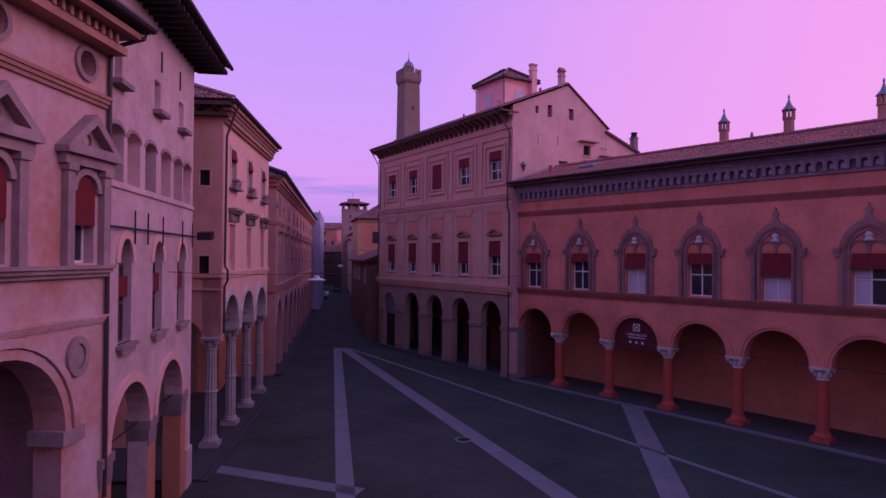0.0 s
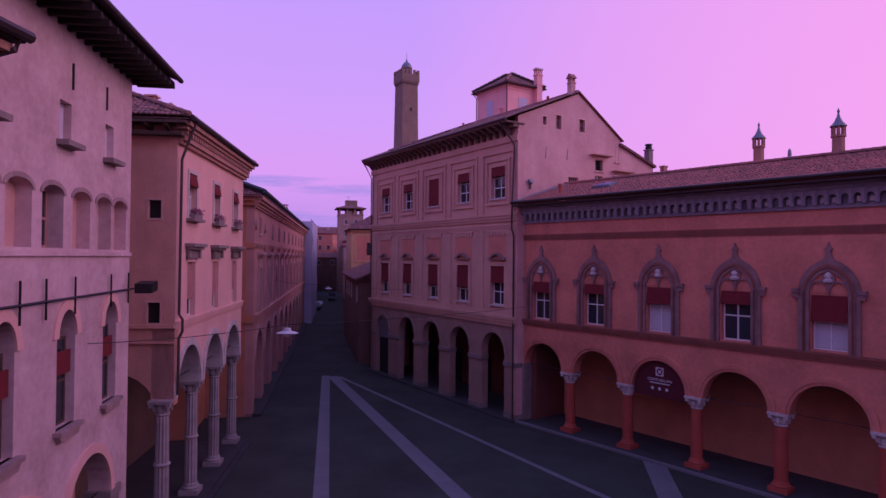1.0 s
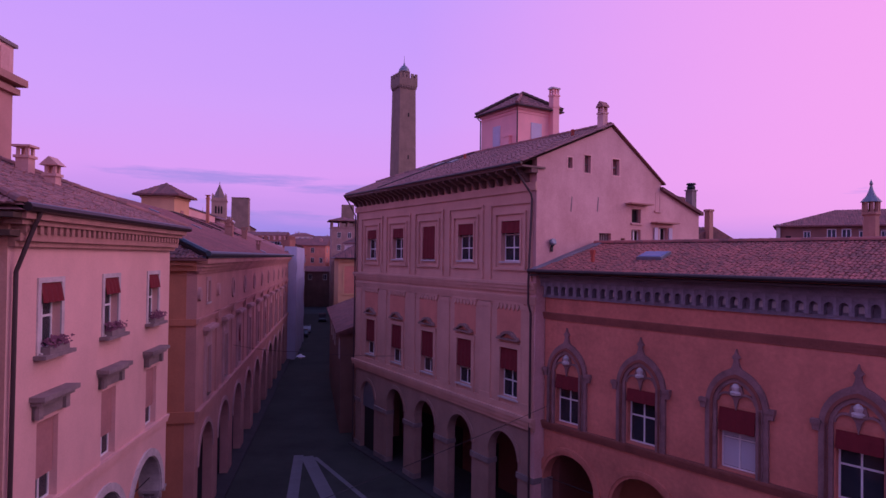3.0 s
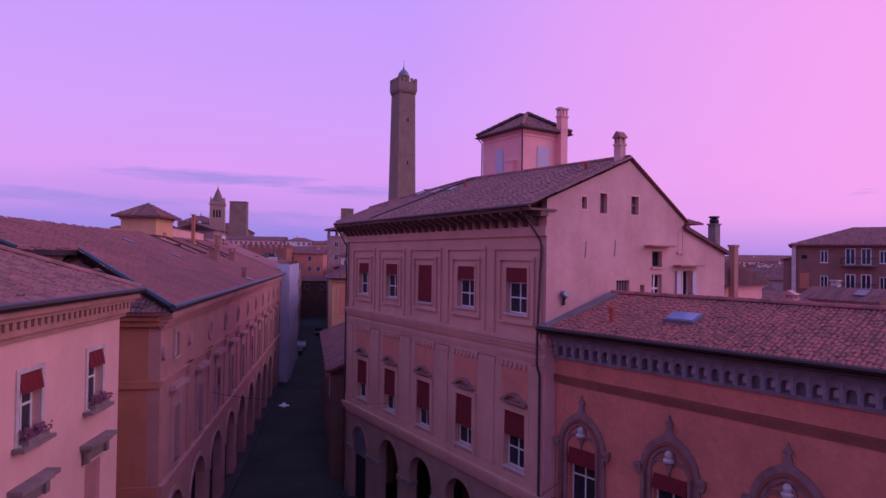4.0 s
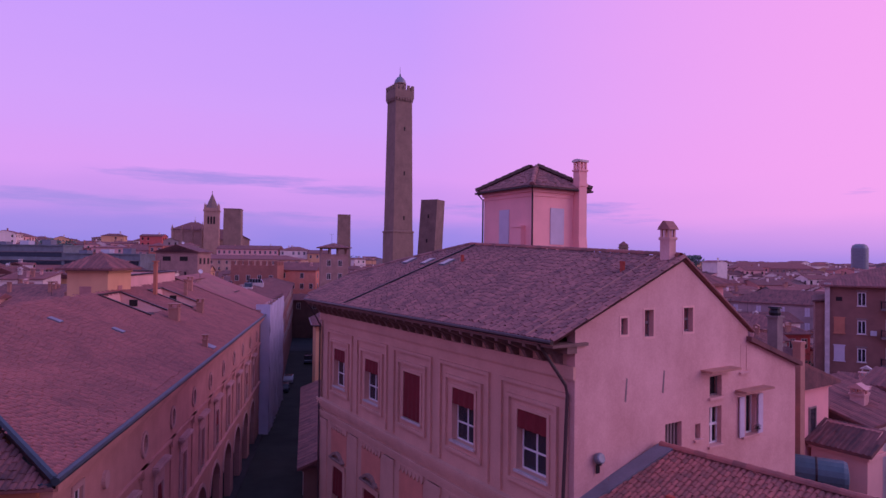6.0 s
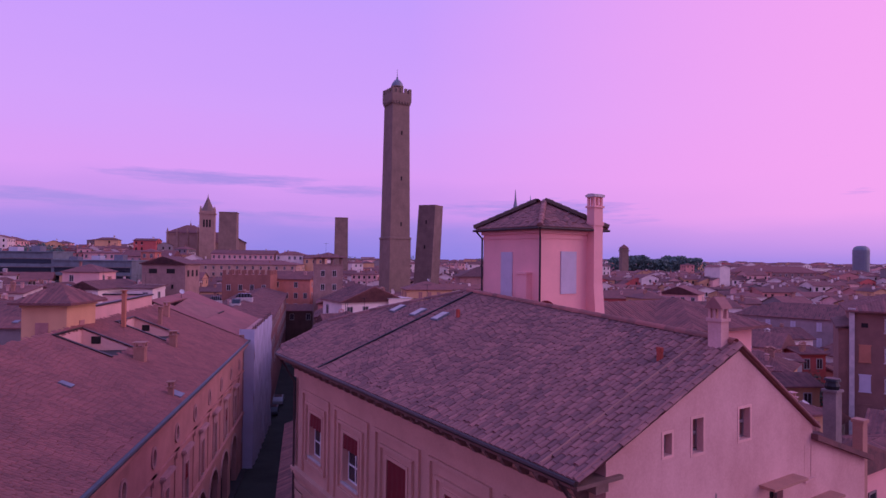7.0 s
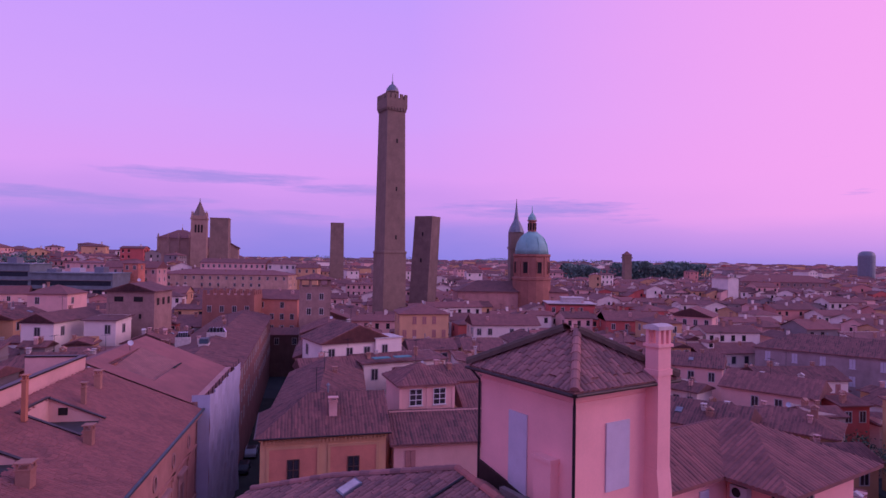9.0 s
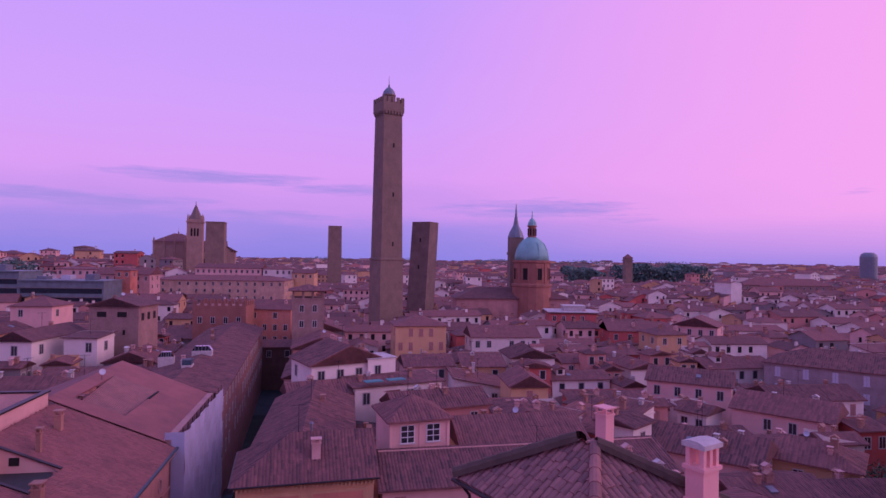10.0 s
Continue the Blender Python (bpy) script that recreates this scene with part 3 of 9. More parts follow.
def stripe(label, a, c, width, step=1.3, gap=0.012):
    """A band of granite slabs let into the paving, from a to c."""
    a, c = Vector((*a, 0)), Vector((*c, 0))
    d = c - a
    n = max(1, round(d.length / step))
    ob = thing("pavement_stripe", Matrix.Translation((*a.xy, 0.02)) @ Matrix.Rotation(math.atan2(d.y, d.x), 4, "Z"), label, "paving stripe", "granite stripes in the square", "structure")
    L = d.length / n
    me = cached(("slab", round(L, 3), width), lambda: B().box(gap, L - gap, -width / 2, width / 2, -0.05, 0.012).mesh("slab", M_SLAB))
    for i in range(n):
        part("slab", me, None, ob, at=(i * L, 0, 0))


stripe("long pale granite slab stripe in the dark paving", (-11.3, 64.2), (-1.2, 20.5), 0.75)
stripe("pale granite slab stripe running out from the street", (-10.6, 64.0), (9.6, 18.4), 0.95)
stripe("narrow pale granite stripe beside the arcade", (-9.9, 63.8), (18.0, 22.6), 0.34)
stripe("pale granite cross stripe before the houses", (-9.2, 28.6), (-1.9, 26.2), 0.8)
stripe("wide granite stripe leading to the arcade", (12.75, 42.2), (10.25, 24.6), 1.15)
mh = thing("manhole_cover", pose(2.1, 33.5, 0.036), "round dark iron manhole cover in the paving", "manhole cover")
part("cover", B().lathe([(0.36, -0.03), (0.36, 0.006), (0.33, 0.012)], seg=20), M_METAL, mh)
part("rim", B().lathe([(0.46, -0.03), (0.46, 0.004), (0.36, 0.004)], seg=20, cap=False), M_STONE, mh)


def column(parent, x, y, z0, z1, r, mat, cap_mat, base_mat, cap_h=0.6, fluted=False, ring=0.0, square=False):
    """A column: plinth, base roll, tapering shaft and a spreading capital, each a mesh."""
    b = B()
    b.box(x - r * 1.5, x + r * 1.5, y - r * 1.5, y + r * 1.5, z0, z0 + 0.22)
    b.lathe([(r * 1.35, z0 + 0.22), (r * 1.42, z0 + 0.3), (r * 1.2, z0 + 0.38), (r * 1.15, z0 + 0.46), (r, z0 + 0.5)], x, y, 14)
    part("column_base", b, base_mat, parent)
    zc = z1 - cap_h
    s = B()
    if fluted:
        seg = 24
        rings = [(r, z0 + 0.5), (r * 0.97, (z0 + zc) / 2), (r * 0.87, zc)]
        vs = []
        for rr, z in rings:
            for i in range(seg):
                q = rr * (1.0 if i % 2 == 0 else 0.86)
                vs.append((x + q * math.cos(2 * math.pi * i / seg), y + q * math.sin(2 * math.pi * i / seg), z))
        s.add(vs, [(k * seg + i, k * seg + (i + 1) % seg, (k + 1) * seg + (i + 1) % seg, (k + 1) * seg + i) for k in range(2) for i in range(seg)])
    elif square:
        s.lathe([(r * 1.3, z0 + 0.5), (r * 1.3, zc)], x, y, 8, turn=math.pi / 8)
    else:
        s.lathe([(r, z0 + 0.5), (r * 1.01, (z0 + zc) / 2), (r * 0.9, zc)], x, y, 16)
    if ring:
        s.lathe([(r * 1.02, ring), (r * 1.16, ring + 0.06), (r * 1.02, ring + 0.13)], x, y, 14)
    part("shaft", s, mat, parent)
    c = B()
    c.lathe([(r * 0.92, zc), (r * 1.06, zc + 0.05), (r * 0.95, zc + 0.1), (r * 1.15, zc + cap_h * 0.5), (r * 1.05, zc + cap_h * 0.52), (r * 1.5, zc + cap_h * 0.8)], x, y, 12)
    for i in range(8):
        a = math.pi / 4 * i
        c.box(x + r * 1.12 * math.cos(a) - 0.06, x + r * 1.12 * math.cos(a) + 0.06, y + r * 1.12 * math.sin(a) - 0.06, y + r * 1.12 * math.sin(a) + 0.06, zc + cap_h * 0.3, zc + cap_h * 0.62)
    for i in range(4):
        a = math.pi / 4 + math.pi / 2 * i
        c.box(x + r * 1.6 * math.cos(a) - 0.09, x + r * 1.6 * math.cos(a) + 0.09, y + r * 1.6 * math.sin(a) - 0.09, y + r * 1.6 * math.sin(a) + 0.09, zc + cap_h * 0.58, zc + cap_h * 0.85)
    c.box(x - r * 1.55, x + r * 1.55, y - r * 1.55, y + r * 1.55, zc + cap_h * 0.82, z1)
    part("capital", c, cap_mat, parent)


def band(parent, name, x0, x1, z0, z1, out, mat, label="", back=0.0):
    """A moulded string course: three stepped fillets."""
    h = z1 - z0
    b = B()
    b.box(x0, x1, -out * 0.45, back, z0, z0 + h * 0.35)
    b.box(x0, x1, -out * 0.75, back, z0 + h * 0.35, z0 + h * 0.7)
    b.box(x0, x1, -out, back, z0 + h * 0.7, z1)
    return part(name, b, mat, parent, label)


def drainpipe(parent, pts, r=0.06, mat=None):
    return part("drainpipe", B().tube(pts, r, 8), mat or M_PIPE, parent)


# ---- the salmon palazzo with the arcade of piers ----
PL = 22.8
EZ = 20.9                               # eave edge
pal = thing("palazzo", pose(-7.63, 67.73, 0, 0, 0, -54.7), "salmon plaster palazzo with arcade, crimson blinds and tiled gable roof", "house")
wc = [3.05, 7.42, 11.83, 16.24, 20.66]
ac = [7.3, 11.54, 15.8, 20.15]
holes = [rect(c - 0.82, c + 0.82, 15.65, 17.95) for c in wc] + [rect(c - 0.8, c + 0.8, 7.95, 10.75) for c in wc]
part("arcade_wall", B().prism(arcade(0, PL, 0, 6.7, [(2.6, 2.4, 4.5, 1.2)] + [(c, 2.65, 4.6, 1.33) for c in ac]), 0.0, 0.55), M_PALGF, pal)
part("wall", B().prism(rect(0, PL, 6.7, 20.7), 0.0, 0.55, holes), M_PAL, pal)
# portico behind the arches
pb = B()
pb.box(0.3, PL, 4.2, 4.5, 0, 7.0)
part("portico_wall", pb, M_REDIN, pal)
part("portico_vault", B().box(0.3, PL, 0.55, 4.2, 6.3, 6.5), M_PAL, pal)
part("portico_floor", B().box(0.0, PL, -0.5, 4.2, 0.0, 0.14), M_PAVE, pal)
for c in (5.2, 9.4, 13.7, 18.0):
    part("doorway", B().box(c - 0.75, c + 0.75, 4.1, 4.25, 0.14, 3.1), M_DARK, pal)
part("arch_screen", B().prism(arch_hole(2.6, 2.4, 3.5, 4.5), 0.2, 0.28), M_LEAD, pal, "pale lead-grey tympanum over a doorway")
part("shop_front", B().box(1.5, 3.7, 0.3, 0.4, 0.14, 3.5), M_DARK, pal)
for c in ac + [2.6]:
    part("archivolt", archivolt(c, 2.65 if c != 2.6 else 2.4, 4.6 if c != 2.6 else 4.5, 1.33 if c != 2.6 else 1.2, 0.26, -0.06, 0.0), M_PALGF, pal)
edges = [0.0] + [x for c in [2.6] + ac for x in (c - 1.33, c + 1.33)] + [PL]
for i in range(0, len(edges), 2):
    part("impost", B().box(edges[i] - 0.05, edges[i + 1] + 0.05, -0.1, 0.6, 3.75, 4.05), M_STONE, pal)
    part("plinth", B().box(edges[i] - 0.02, edges[i + 1] + 0.02, -0.06, 0.5, 0.0, 0.5), M_STONE, pal)
band(pal, "string_course", -0.1, PL + 0.1, 6.55, 7.25, 0.28, M_PAL)
band(pal, "string_course", -0.08, PL + 0.08, 13.3, 13.75, 0.14, M_PAL)
band(pal, "string_course", -0.1, PL + 0.1, 13.95, 14.5, 0.26, M_PAL)
part("foot_moulding", B().box(0, PL, -0.1, 0.0, 7.25, 7.6), M_PAL, pal)
for c in wc:
    window(pal, c, 15.65, 1.64, 2.3, y=0.28, panes=(2, 3), awning=2.28 if c == 11.83 else 0.75, awn_out=0.05)
    window(pal, c, 7.95, 1.6, 2.8, y=0.28, panes=(2, 3), awning=1.75 if c < 20 else 1.25, awn_out=0.06)
    # upper panel: raised border round the window
    b = B()
    for t, o in ((0.0, 0.12), (0.42, 0.05)):
        ow, oh0, oh1 = 1.38 - t, 15.15 + t * 0.75, 18.45 - t * 0.9
        b.prism(rect(c - ow, c + ow, oh0, oh1), -o, 0.0, [rect(c - ow + 0.14, c + ow - 0.14, oh0 + 0.14, oh1 - 0.14)])
    part("window_surround", b, M_PAL, pal)
    b = B().prism([(c - 1.88, 14.6), (c - 1.72, 14.6), (c - 1.72, 18.85), (c + 1.72, 18.85), (c + 1.72, 14.6), (c + 1.88, 14.6), (c + 1.88, 19.0), (c - 1.88, 19.0)], -0.11, 0.0)
    part("panel_border", b, M_PAL, pal)
    # first floor: rose panel, jambs, and a curved pediment on a shelf
    part("rose_panel", B().prism(rect(c - 1.15, c + 1.15, 11.15, 13.0), -0.015, 0.0), M_PALDK, pal)
    b = B()
    b.box(c - 1.1, c - 0.8, -0.09, 0.0, 7.6, 11.0)
    b.box(c + 0.8, c + 1.1, -0.09, 0.0, 7.6, 11.0)
    b.box(c - 1.1, c + 1.1, -0.1, 0.0, 10.75, 11.05)
    part("window_surround", b, M_PAL, pal)
    b = B()
    b.box(c - 0.95, c + 0.95, -0.26, 0.0, 11.2, 11.29)
    b.prism(arc(c, 11.28, 0.66, 0.44, 160, 20, 10) + arc(c, 11.28, 0.48, 0.28, 20, 160, 10), -0.24, 0.0)
    for q in (-1, 1):
        b.prism([(c + q * 0.92, 11.29), (c + q * 0.62, 11.29), (c + q * 0.57, 11.45), (c + q * 0.8, 11.4)][::-q], -0.22, 0.0)
    part("pediment", b, M_PED, pal, "weathered curved brown stone pediment")
    b = B()
    for i in range(7):
        x = c - 1.08 + i * 0.36
        b.prism([(x - 0.15, 13.25), (x - 0.15, 13.05), (x, 12.88), (x + 0.15, 13.05), (x + 0.15, 13.25)], -0.07, 0.0)
    b.box(c - 1.3, c + 1.3, -0.09, 0, 13.22, 13.32)
    part("drapery_frieze", b, M_PAL, pal)
for c in [0.75] + [(wc[i] + wc[i + 1]) / 2 for i in range(4)] + [22.2]:
    b = B().box(c - 0.5, c + 0.5, -0.07, 0, 7.6, 13.25)
    b.box(c - 0.56, c + 0.56, -0.1, 0, 7.6, 7.9)
    b.box(c - 0.56, c + 0.56, -0.1, 0, 12.95, 13.25)
    part("pilaster", b, M_PAL, pal)
# eaves: frieze, brackets, gutter
part("frieze", B().box(-0.05, PL + 0.05, -0.12, 0.0, 19.5, 19.95), M_PAL, pal)
part("soffit", B().box(0.1, PL + 0.15, -1.15, 0.5, 20.66, 20.76), M_EAVE, pal)
part("eave_moulding", B().box(-0.2, PL + 0.1, -0.45, 0.0, 20.42, 20.66), M_EAVE, pal)
bracket = B().prism([(0, 19.95), (0.0, 20.66), (1.05, 20.66), (1.05, 20.54), (0.75, 20.42), (0.45, 20.3), (0.25, 20.0)], -0.09, 0.09).moved(Matrix.Rotation(math.radians(-90), 4, "Z")).mesh("bracket", M_EAVE)
for i in range(29):
    part("bracket", bracket, None, pal, at=(0.3 + i * 0.78, 0, 0))
part("gutter", B().tube([(-1.2, -0.42, EZ + 0.2), (0.2, -1.25, EZ - 0.04), (PL + 0.2, -1.25, EZ - 0.04)], 0.08, 8), M_GUT, pal)
drainpipe(pal, [(PL - 0.5, -1.2, 20.8), (PL - 0.5, -0.9, 20.4), (PL - 0.22, -0.2, 19.3), (PL - 0.2, -0.14, 19.0), (PL - 0.2, -0.34, 14.6), (PL - 0.2, -0.34, 13.4), (PL - 0.2, -0.16, 12.9), (PL - 0.2, -0.16, 0.2)])
drainpipe(pal, [(0.15, -1.2, 20.8), (0.15, -0.8, 20.3), (0.15, -0.16, 19.2), (0.15, -0.16, 0.2)])
# gable end, back wall, far end
RD, RZ, BD = 5.75, 23.75, 10.2         # ridge depth and height, back wall
sl = (RZ - EZ) / (RD + 1.2)
sb = (RZ - 20.8) / (BD - RD)
gp = [(0.0, 0), (14.2, 0), (14.2, 19.0), (12.6, 19.4), (BD + 0.1, 20.3), (BD + 0.1, 20.65), (RD, RZ - 0.14), (0.0, RZ - sl * RD - 0.14)]
GW = [(2.27, 2.62, 20.9, 21.5), (3.55, 4.06, 20.75, 21.75), (5.87, 6.46, 20.8, 21.75), (6.65, 7.0, 16.5, 17.1), (9.76, 10.22, 18.9, 20.05)]
gh = [rect(*q) for q in GW] + [rect(4.8, 5.8, 16.3, 17.35), rect(7.58, 8.42, 16.1, 17.65), rect(7.6, 8.42, 18.05, 18.9), rect(9.98, 10.95, 16.15, 17.85)]
part("gable_wall", B().prism(gp, 0.0, 0.4, gh).moved(Matrix.Translation((PL + 0.015, -0.004, 0)) @ Matrix.Rotation(math.radians(90), 4, "Z")), M_GABLE, pal)
gw = pose(PL + 0.015, 0, 0, 0, 0, 90)


def gable_window(y0, y1, z0, z1, panes=(1, 2), hood=False, box=False):
    w = part("window_recess", B().prism(rect(y0 - 0.05, y1 + 0.05, z0 - 0.05, z1 + 0.05), 0.32, 0.36), M_RSHUT if z0 > 20 else M_DARK, pal, at=gw)
    part("window_frame", B().prism(rect(y0, y1, z0, z1), 0.2, 0.26, [rect(y0 + 0.06 + i * (y1 - y0) / panes[0], y0 - 0.04 + (i + 1) * (y1 - y0) / panes[0], z0 + 0.06 + k * (z1 - z0) / panes[1], z0 - 0.04 + (k + 1) * (z1 - z0) / panes[1]) for i in range(panes[0]) for k in range(panes[1])]), M_FRAME if box else M_STONE, w)
    if z0 < 20:
        part("sill", B().box(y0 - 0.1, y1 + 0.1, -0.1, 0.0, z0 - 0.1, z0), M_GABLE, w)
    else:
        part("reveal", B().prism(rect(y0 - 0.08, y1 + 0.08, z0 - 0.08, z1 + 0.08), -0.015, 0.0, [rect(y0, y1, z0, z1)]), M_PINK, w)
    if hood:
        part("hood", B().prism([(y0 - 0.6, z1 + 0.25), (y1 + 0.6, z1 + 0.25), (y1 + 0.6, z1 + 0.33), (y0 - 0.6, z1 + 0.33)], -0.5, 0.0), M_CHIM, w, "thin flat tiled canopy")
    return w


for q in GW:
    gable_window(*q)
gable_window(4.8, 5.8, 16.3, 17.35, (5, 1))
gable_window(7.58, 8.42, 16.1, 17.65, (2, 2), box=True)
gable_window(7.6, 8.42, 18.05, 18.9, (1, 1), hood=True)
gw1 = gable_window(9.98, 10.95, 16.15, 17.85, (2, 1), hood=True, box=True)
for y in (9.6, 11.0):
    part("shutter", B().box(y, y + 0.34, -0.1, -0.05, 16.15, 17.85), M_SHUT, gw1, "open pale louvred shutter")
fb = B()
rndf = random.Random(8)
for i in range(60):
    a, r = rndf.uniform(0, 6.28), rndf.uniform(0, 0.28)
    x, z = 10.6 + r * math.cos(a), 16.4 + 0.6 * r * math.sin(a)
    fb.add([(x, -0.25 + rndf.uniform(-0.1, 0.1), z), (x + 0.09, -0.25, z + 0.05), (x + 0.02, -0.3, z + 0.12)], [(0, 1, 2)])
part("plant", fb, M_LEAF, gw1, "small green potted plant on the sill")
for y, z in ((2.55, 18.9), (4.65, 19.0)):
    part("crack_patch", B().prism([(y - 0.06, z - 0.4), (y + 0.02, z - 0.45), (y + 0.09, z + 0.4), (y + 0.03, z + 0.42)], -0.012, 0.0), M_STONE, pal, at=gw)
part("gable_coping", B().prism([(RD - 0.05, RZ + 0.0), (RD + 0.02, RZ - 0.06), (BD + 0.3, 20.62), (BD + 0.3, 20.68)], -0.05, 0.45), M_CHIM, pal, at=gw)
part("back_wall", B().box(0, PL, BD - 0.4, BD, 0, 20.6), M_GABLE, pal)
part("end_wall", B().prism([(0, 0), (BD, 0), (BD, 20.3), (0, 20.3)], 0, 0.4).moved(Matrix.Translation((0.4, 0, 0)) @ Matrix.Rotation(math.radians(90), 4, "Z")), M_PAL, pal)
part("rear_wing", B().box(PL - 9, PL - 0.4, BD, 14.2, 0, 18.8), M_GABLE, pal)
part("rear_wing_roof", B().add([(PL - 9.2, BD, 20.4), (PL + 0.25, BD, 20.4), (PL + 0.25, 14.4, 19.0), (PL - 9.2, 14.4, 19.0), (PL - 9.2, BD, 20.2), (PL + 0.25, BD, 20.2), (PL + 0.25, 14.4, 18.8), (PL - 9.2, 14.4, 18.8)], [(0, 1, 2, 3), (4, 7, 6, 5), (0, 4, 5, 1), (1, 5, 6, 2), (2, 6, 7, 3), (3, 7, 4, 0)]), M_ROOF, pal)
# roof: the front slope ends in a skewed ridge and a diagonal hip above the street
r0, r1 = -1.1, PL + 0.16
yb = BD + 0.4
zb = RZ - sb * (yb - RD)
zf = lambda d: EZ + sl * (d + 1.2)
plan = [(r0, -0.4), (0.2, -1.2), (r1, -1.2), (r1, RD), (6.2, 7.45), (1.7, 4.65), (r0, 2.3)]
front = [(x, d, zf(d)) for x, d in plan]
top_l, hip_m, hip_b = front[4], front[5], front[6]
rb = B().add(front, [tuple(range(7))])
rb.add([(p[0], p[1], p[2] - 0.12) for p in front], [tuple(reversed(range(7)))])
rb.add([front[3], top_l, (6.2, 13.2, 21.6), (r1, yb, zb)], [(0, 3, 1), (1, 3, 2)])
rb.add([top_l, hip_m, hip_b, (r0, 13.2, 20.6), (6.2, 13.2, 21.6)], [(0, 4, 1), (1, 4, 3), (1, 3, 2)])
rb.box(0.2, r1, -1.24, -1.16, EZ - 0.14, EZ)
rb.add([(r0, -0.4, zf(-0.4)), (0.2, -1.2, EZ), (0.2, -1.2, EZ - 0.14), (r0, -0.4, zf(-0.4) - 0.14), (r0, 2.3, zf(2.3)), (r0, 2.3, zf(2.3) - 0.14)], [(0, 1, 2, 3), (4, 0, 3, 5)])
proof = part("roof", rb, M_TILE, pal, "weathered clay tile roof")
slant = math.hypot(1.0, sl)
slope_tiles("roof_tiles", proof, (r0, -1.2, EZ), (1, 0, 0), (0, 1, sl), [(x - r0, (d + 1.2) * slant) for x, d in plan], pieces=(16.0, 23.8, 1.5, 7.6), seed=3)
ridge_tiles(proof, (6.2, 7.45, zf(7.45) + 0.02), (r1 - 0.2, RD, RZ + 0.02), M_TILER)
ridge_tiles(proof, (r0 + 0.05, 2.35, zf(2.35) + 0.02), (1.7, 4.65, zf(4.65) + 0.02))
ridge_tiles(proof, (1.7, 4.65, zf(4.65) + 0.02), (6.2, 7.45, zf(7.45) + 0.02))
part("verge_course", B().tube([(PL - 1.15, -1.15, EZ + 0.075), (PL - 1.15, RD, RZ + 0.055)], 0.045, 6), M_CHIM, proof, "mortared line of verge tiles")
part("roof_seam", B().tube([(6.1, -1.15, EZ + 0.12), (6.95, 7.2, zf(7.2) + 0.12)], 0.05, 6), M_METAL, proof)
part("verge_tiles", B().tube([(PL + 0.1, -1.2, EZ + 0.05), (PL + 0.1, RD, RZ + 0.05), (PL + 0.1, yb, zb + 0.05)], 0.06, 8), M_TILE, proof)
for x, d in ((3.25, 4.7), (5.6, 4.66), (7.85, 4.6)):
    z = zf(d)
    sk = part("skylight", B().box(-0.3, 0.3, -0.42, 0.42, 0.02, 0.14), M_LEAD, proof, at=Matrix.Translation((x, d, z)) @ Matrix.Rotation(math.atan(sl), 4, "X"))
    part("pane", B().box(-0.24, 0.24, -0.36, 0.36, 0.14, 0.16), M_PALE, sk)
for x, d in ((9.1, 4.8), (21.2, 4.2)):
    part("vent_pipe", B().box(x - 0.07, x + 0.07, d - 0.07, d + 0.07, zf(d) - 0.1, zf(d) + 0.4).box(x - 0.1, x + 0.1, d - 0.05, d + 0.05, zf(d) + 0.3, zf(d) + 0.44), M_REDCOL, proof, "red clay vent pipe")
ch = thing("chimney", pal.matrix_world @ pose(22.35, RD - 0.25, RZ + 0.12), "stone gable chimney with a small tiled pitched cap", "chimney")
cb = B().box(-0.22, 0.22, -0.2, 0.2, -0.6, 0.55)
cb.box(-0.26, 0.26, -0.24, 0.24, 0.55, 0.65)
part("shaft", cb, M_GABLE, ch)
cb = B()
for x in (-0.17, 0.0, 0.17):
    for y in (-0.15, 0.15):
        part("pillar", B().box(x - 0.04, x + 0.04, y - 0.05, y + 0.05, 0.65, 0.95), M_GABLE, ch)
cb = B().prism([(-0.3, 0.95), (0.3, 0.95), (0.22, 1.08), (0.03, 1.3), (-0.03, 1.3), (-0.22, 1.08)], -0.28, 0.28)
part("cap", cb, M_TILE, ch)
fl = thing("floodlight", pal.matrix_world @ pose(PL + 0.1, 1.05, 16.7), "round dark floodlight fixed to the gable wall", "floodlight")
part("housing", B().lathe([(0.1, -0.08), (0.19, 0.0), (0.19, 0.16), (0.15, 0.2)], seg=12).moved(Matrix.Rotation(math.radians(70), 4, "Y")), M_LEAD, fl)
part("bracket", B().box(-0.05, 0.15, -0.03, 0.03, -0.2, 0.0).box(-0.02, 0.02, -0.08, 0.08, -0.5, -0.2), M_METAL, fl)

rc1 = thing("chimney", pal.matrix_world @ pose(20.67, 16.4, 20.2), "grey rendered chimney with a black pot behind the gable", "chimney")
part("shaft", B().box(-0.26, 0.26, -0.26, 0.26, -3.5, 0.55).box(-0.32, 0.32, -0.32, 0.32, 0.55, 0.65), M_STONE, rc1)
part("pot", B().lathe([(0.26, 0.65), (0.3, 0.8), (0.22, 1.0), (0.34, 1.02), (0.3, 1.12)], seg=10), M_METAL, rc1)
rc2 = thing("flue", pal.matrix_world @ pose(21.15, 17.8, 16.1), "tall thin pale flue on the rear gable wall", "flue")
part("pipe", B().box(-0.2, 0.2, -0.22, 0.22, -5.0, 3.25).box(-0.25, 0.25, -0.27, 0.27, 3.25, 3.4), M_CHIM, rc2)

# ---- the roof turret on the palazzo ----
alt = thing("roof_turret", pal.matrix_world, "bright pink square roof turret with a low tiled hip roof", "roof turret")
ax0, ax1, ay0, ay1, az1 = 5.7, 10.45, 8.85, 13.0, 27.75
part("wall", B().box(ax0, ax1, ay0, ay1, 19.5, az1), M_ALT, alt)
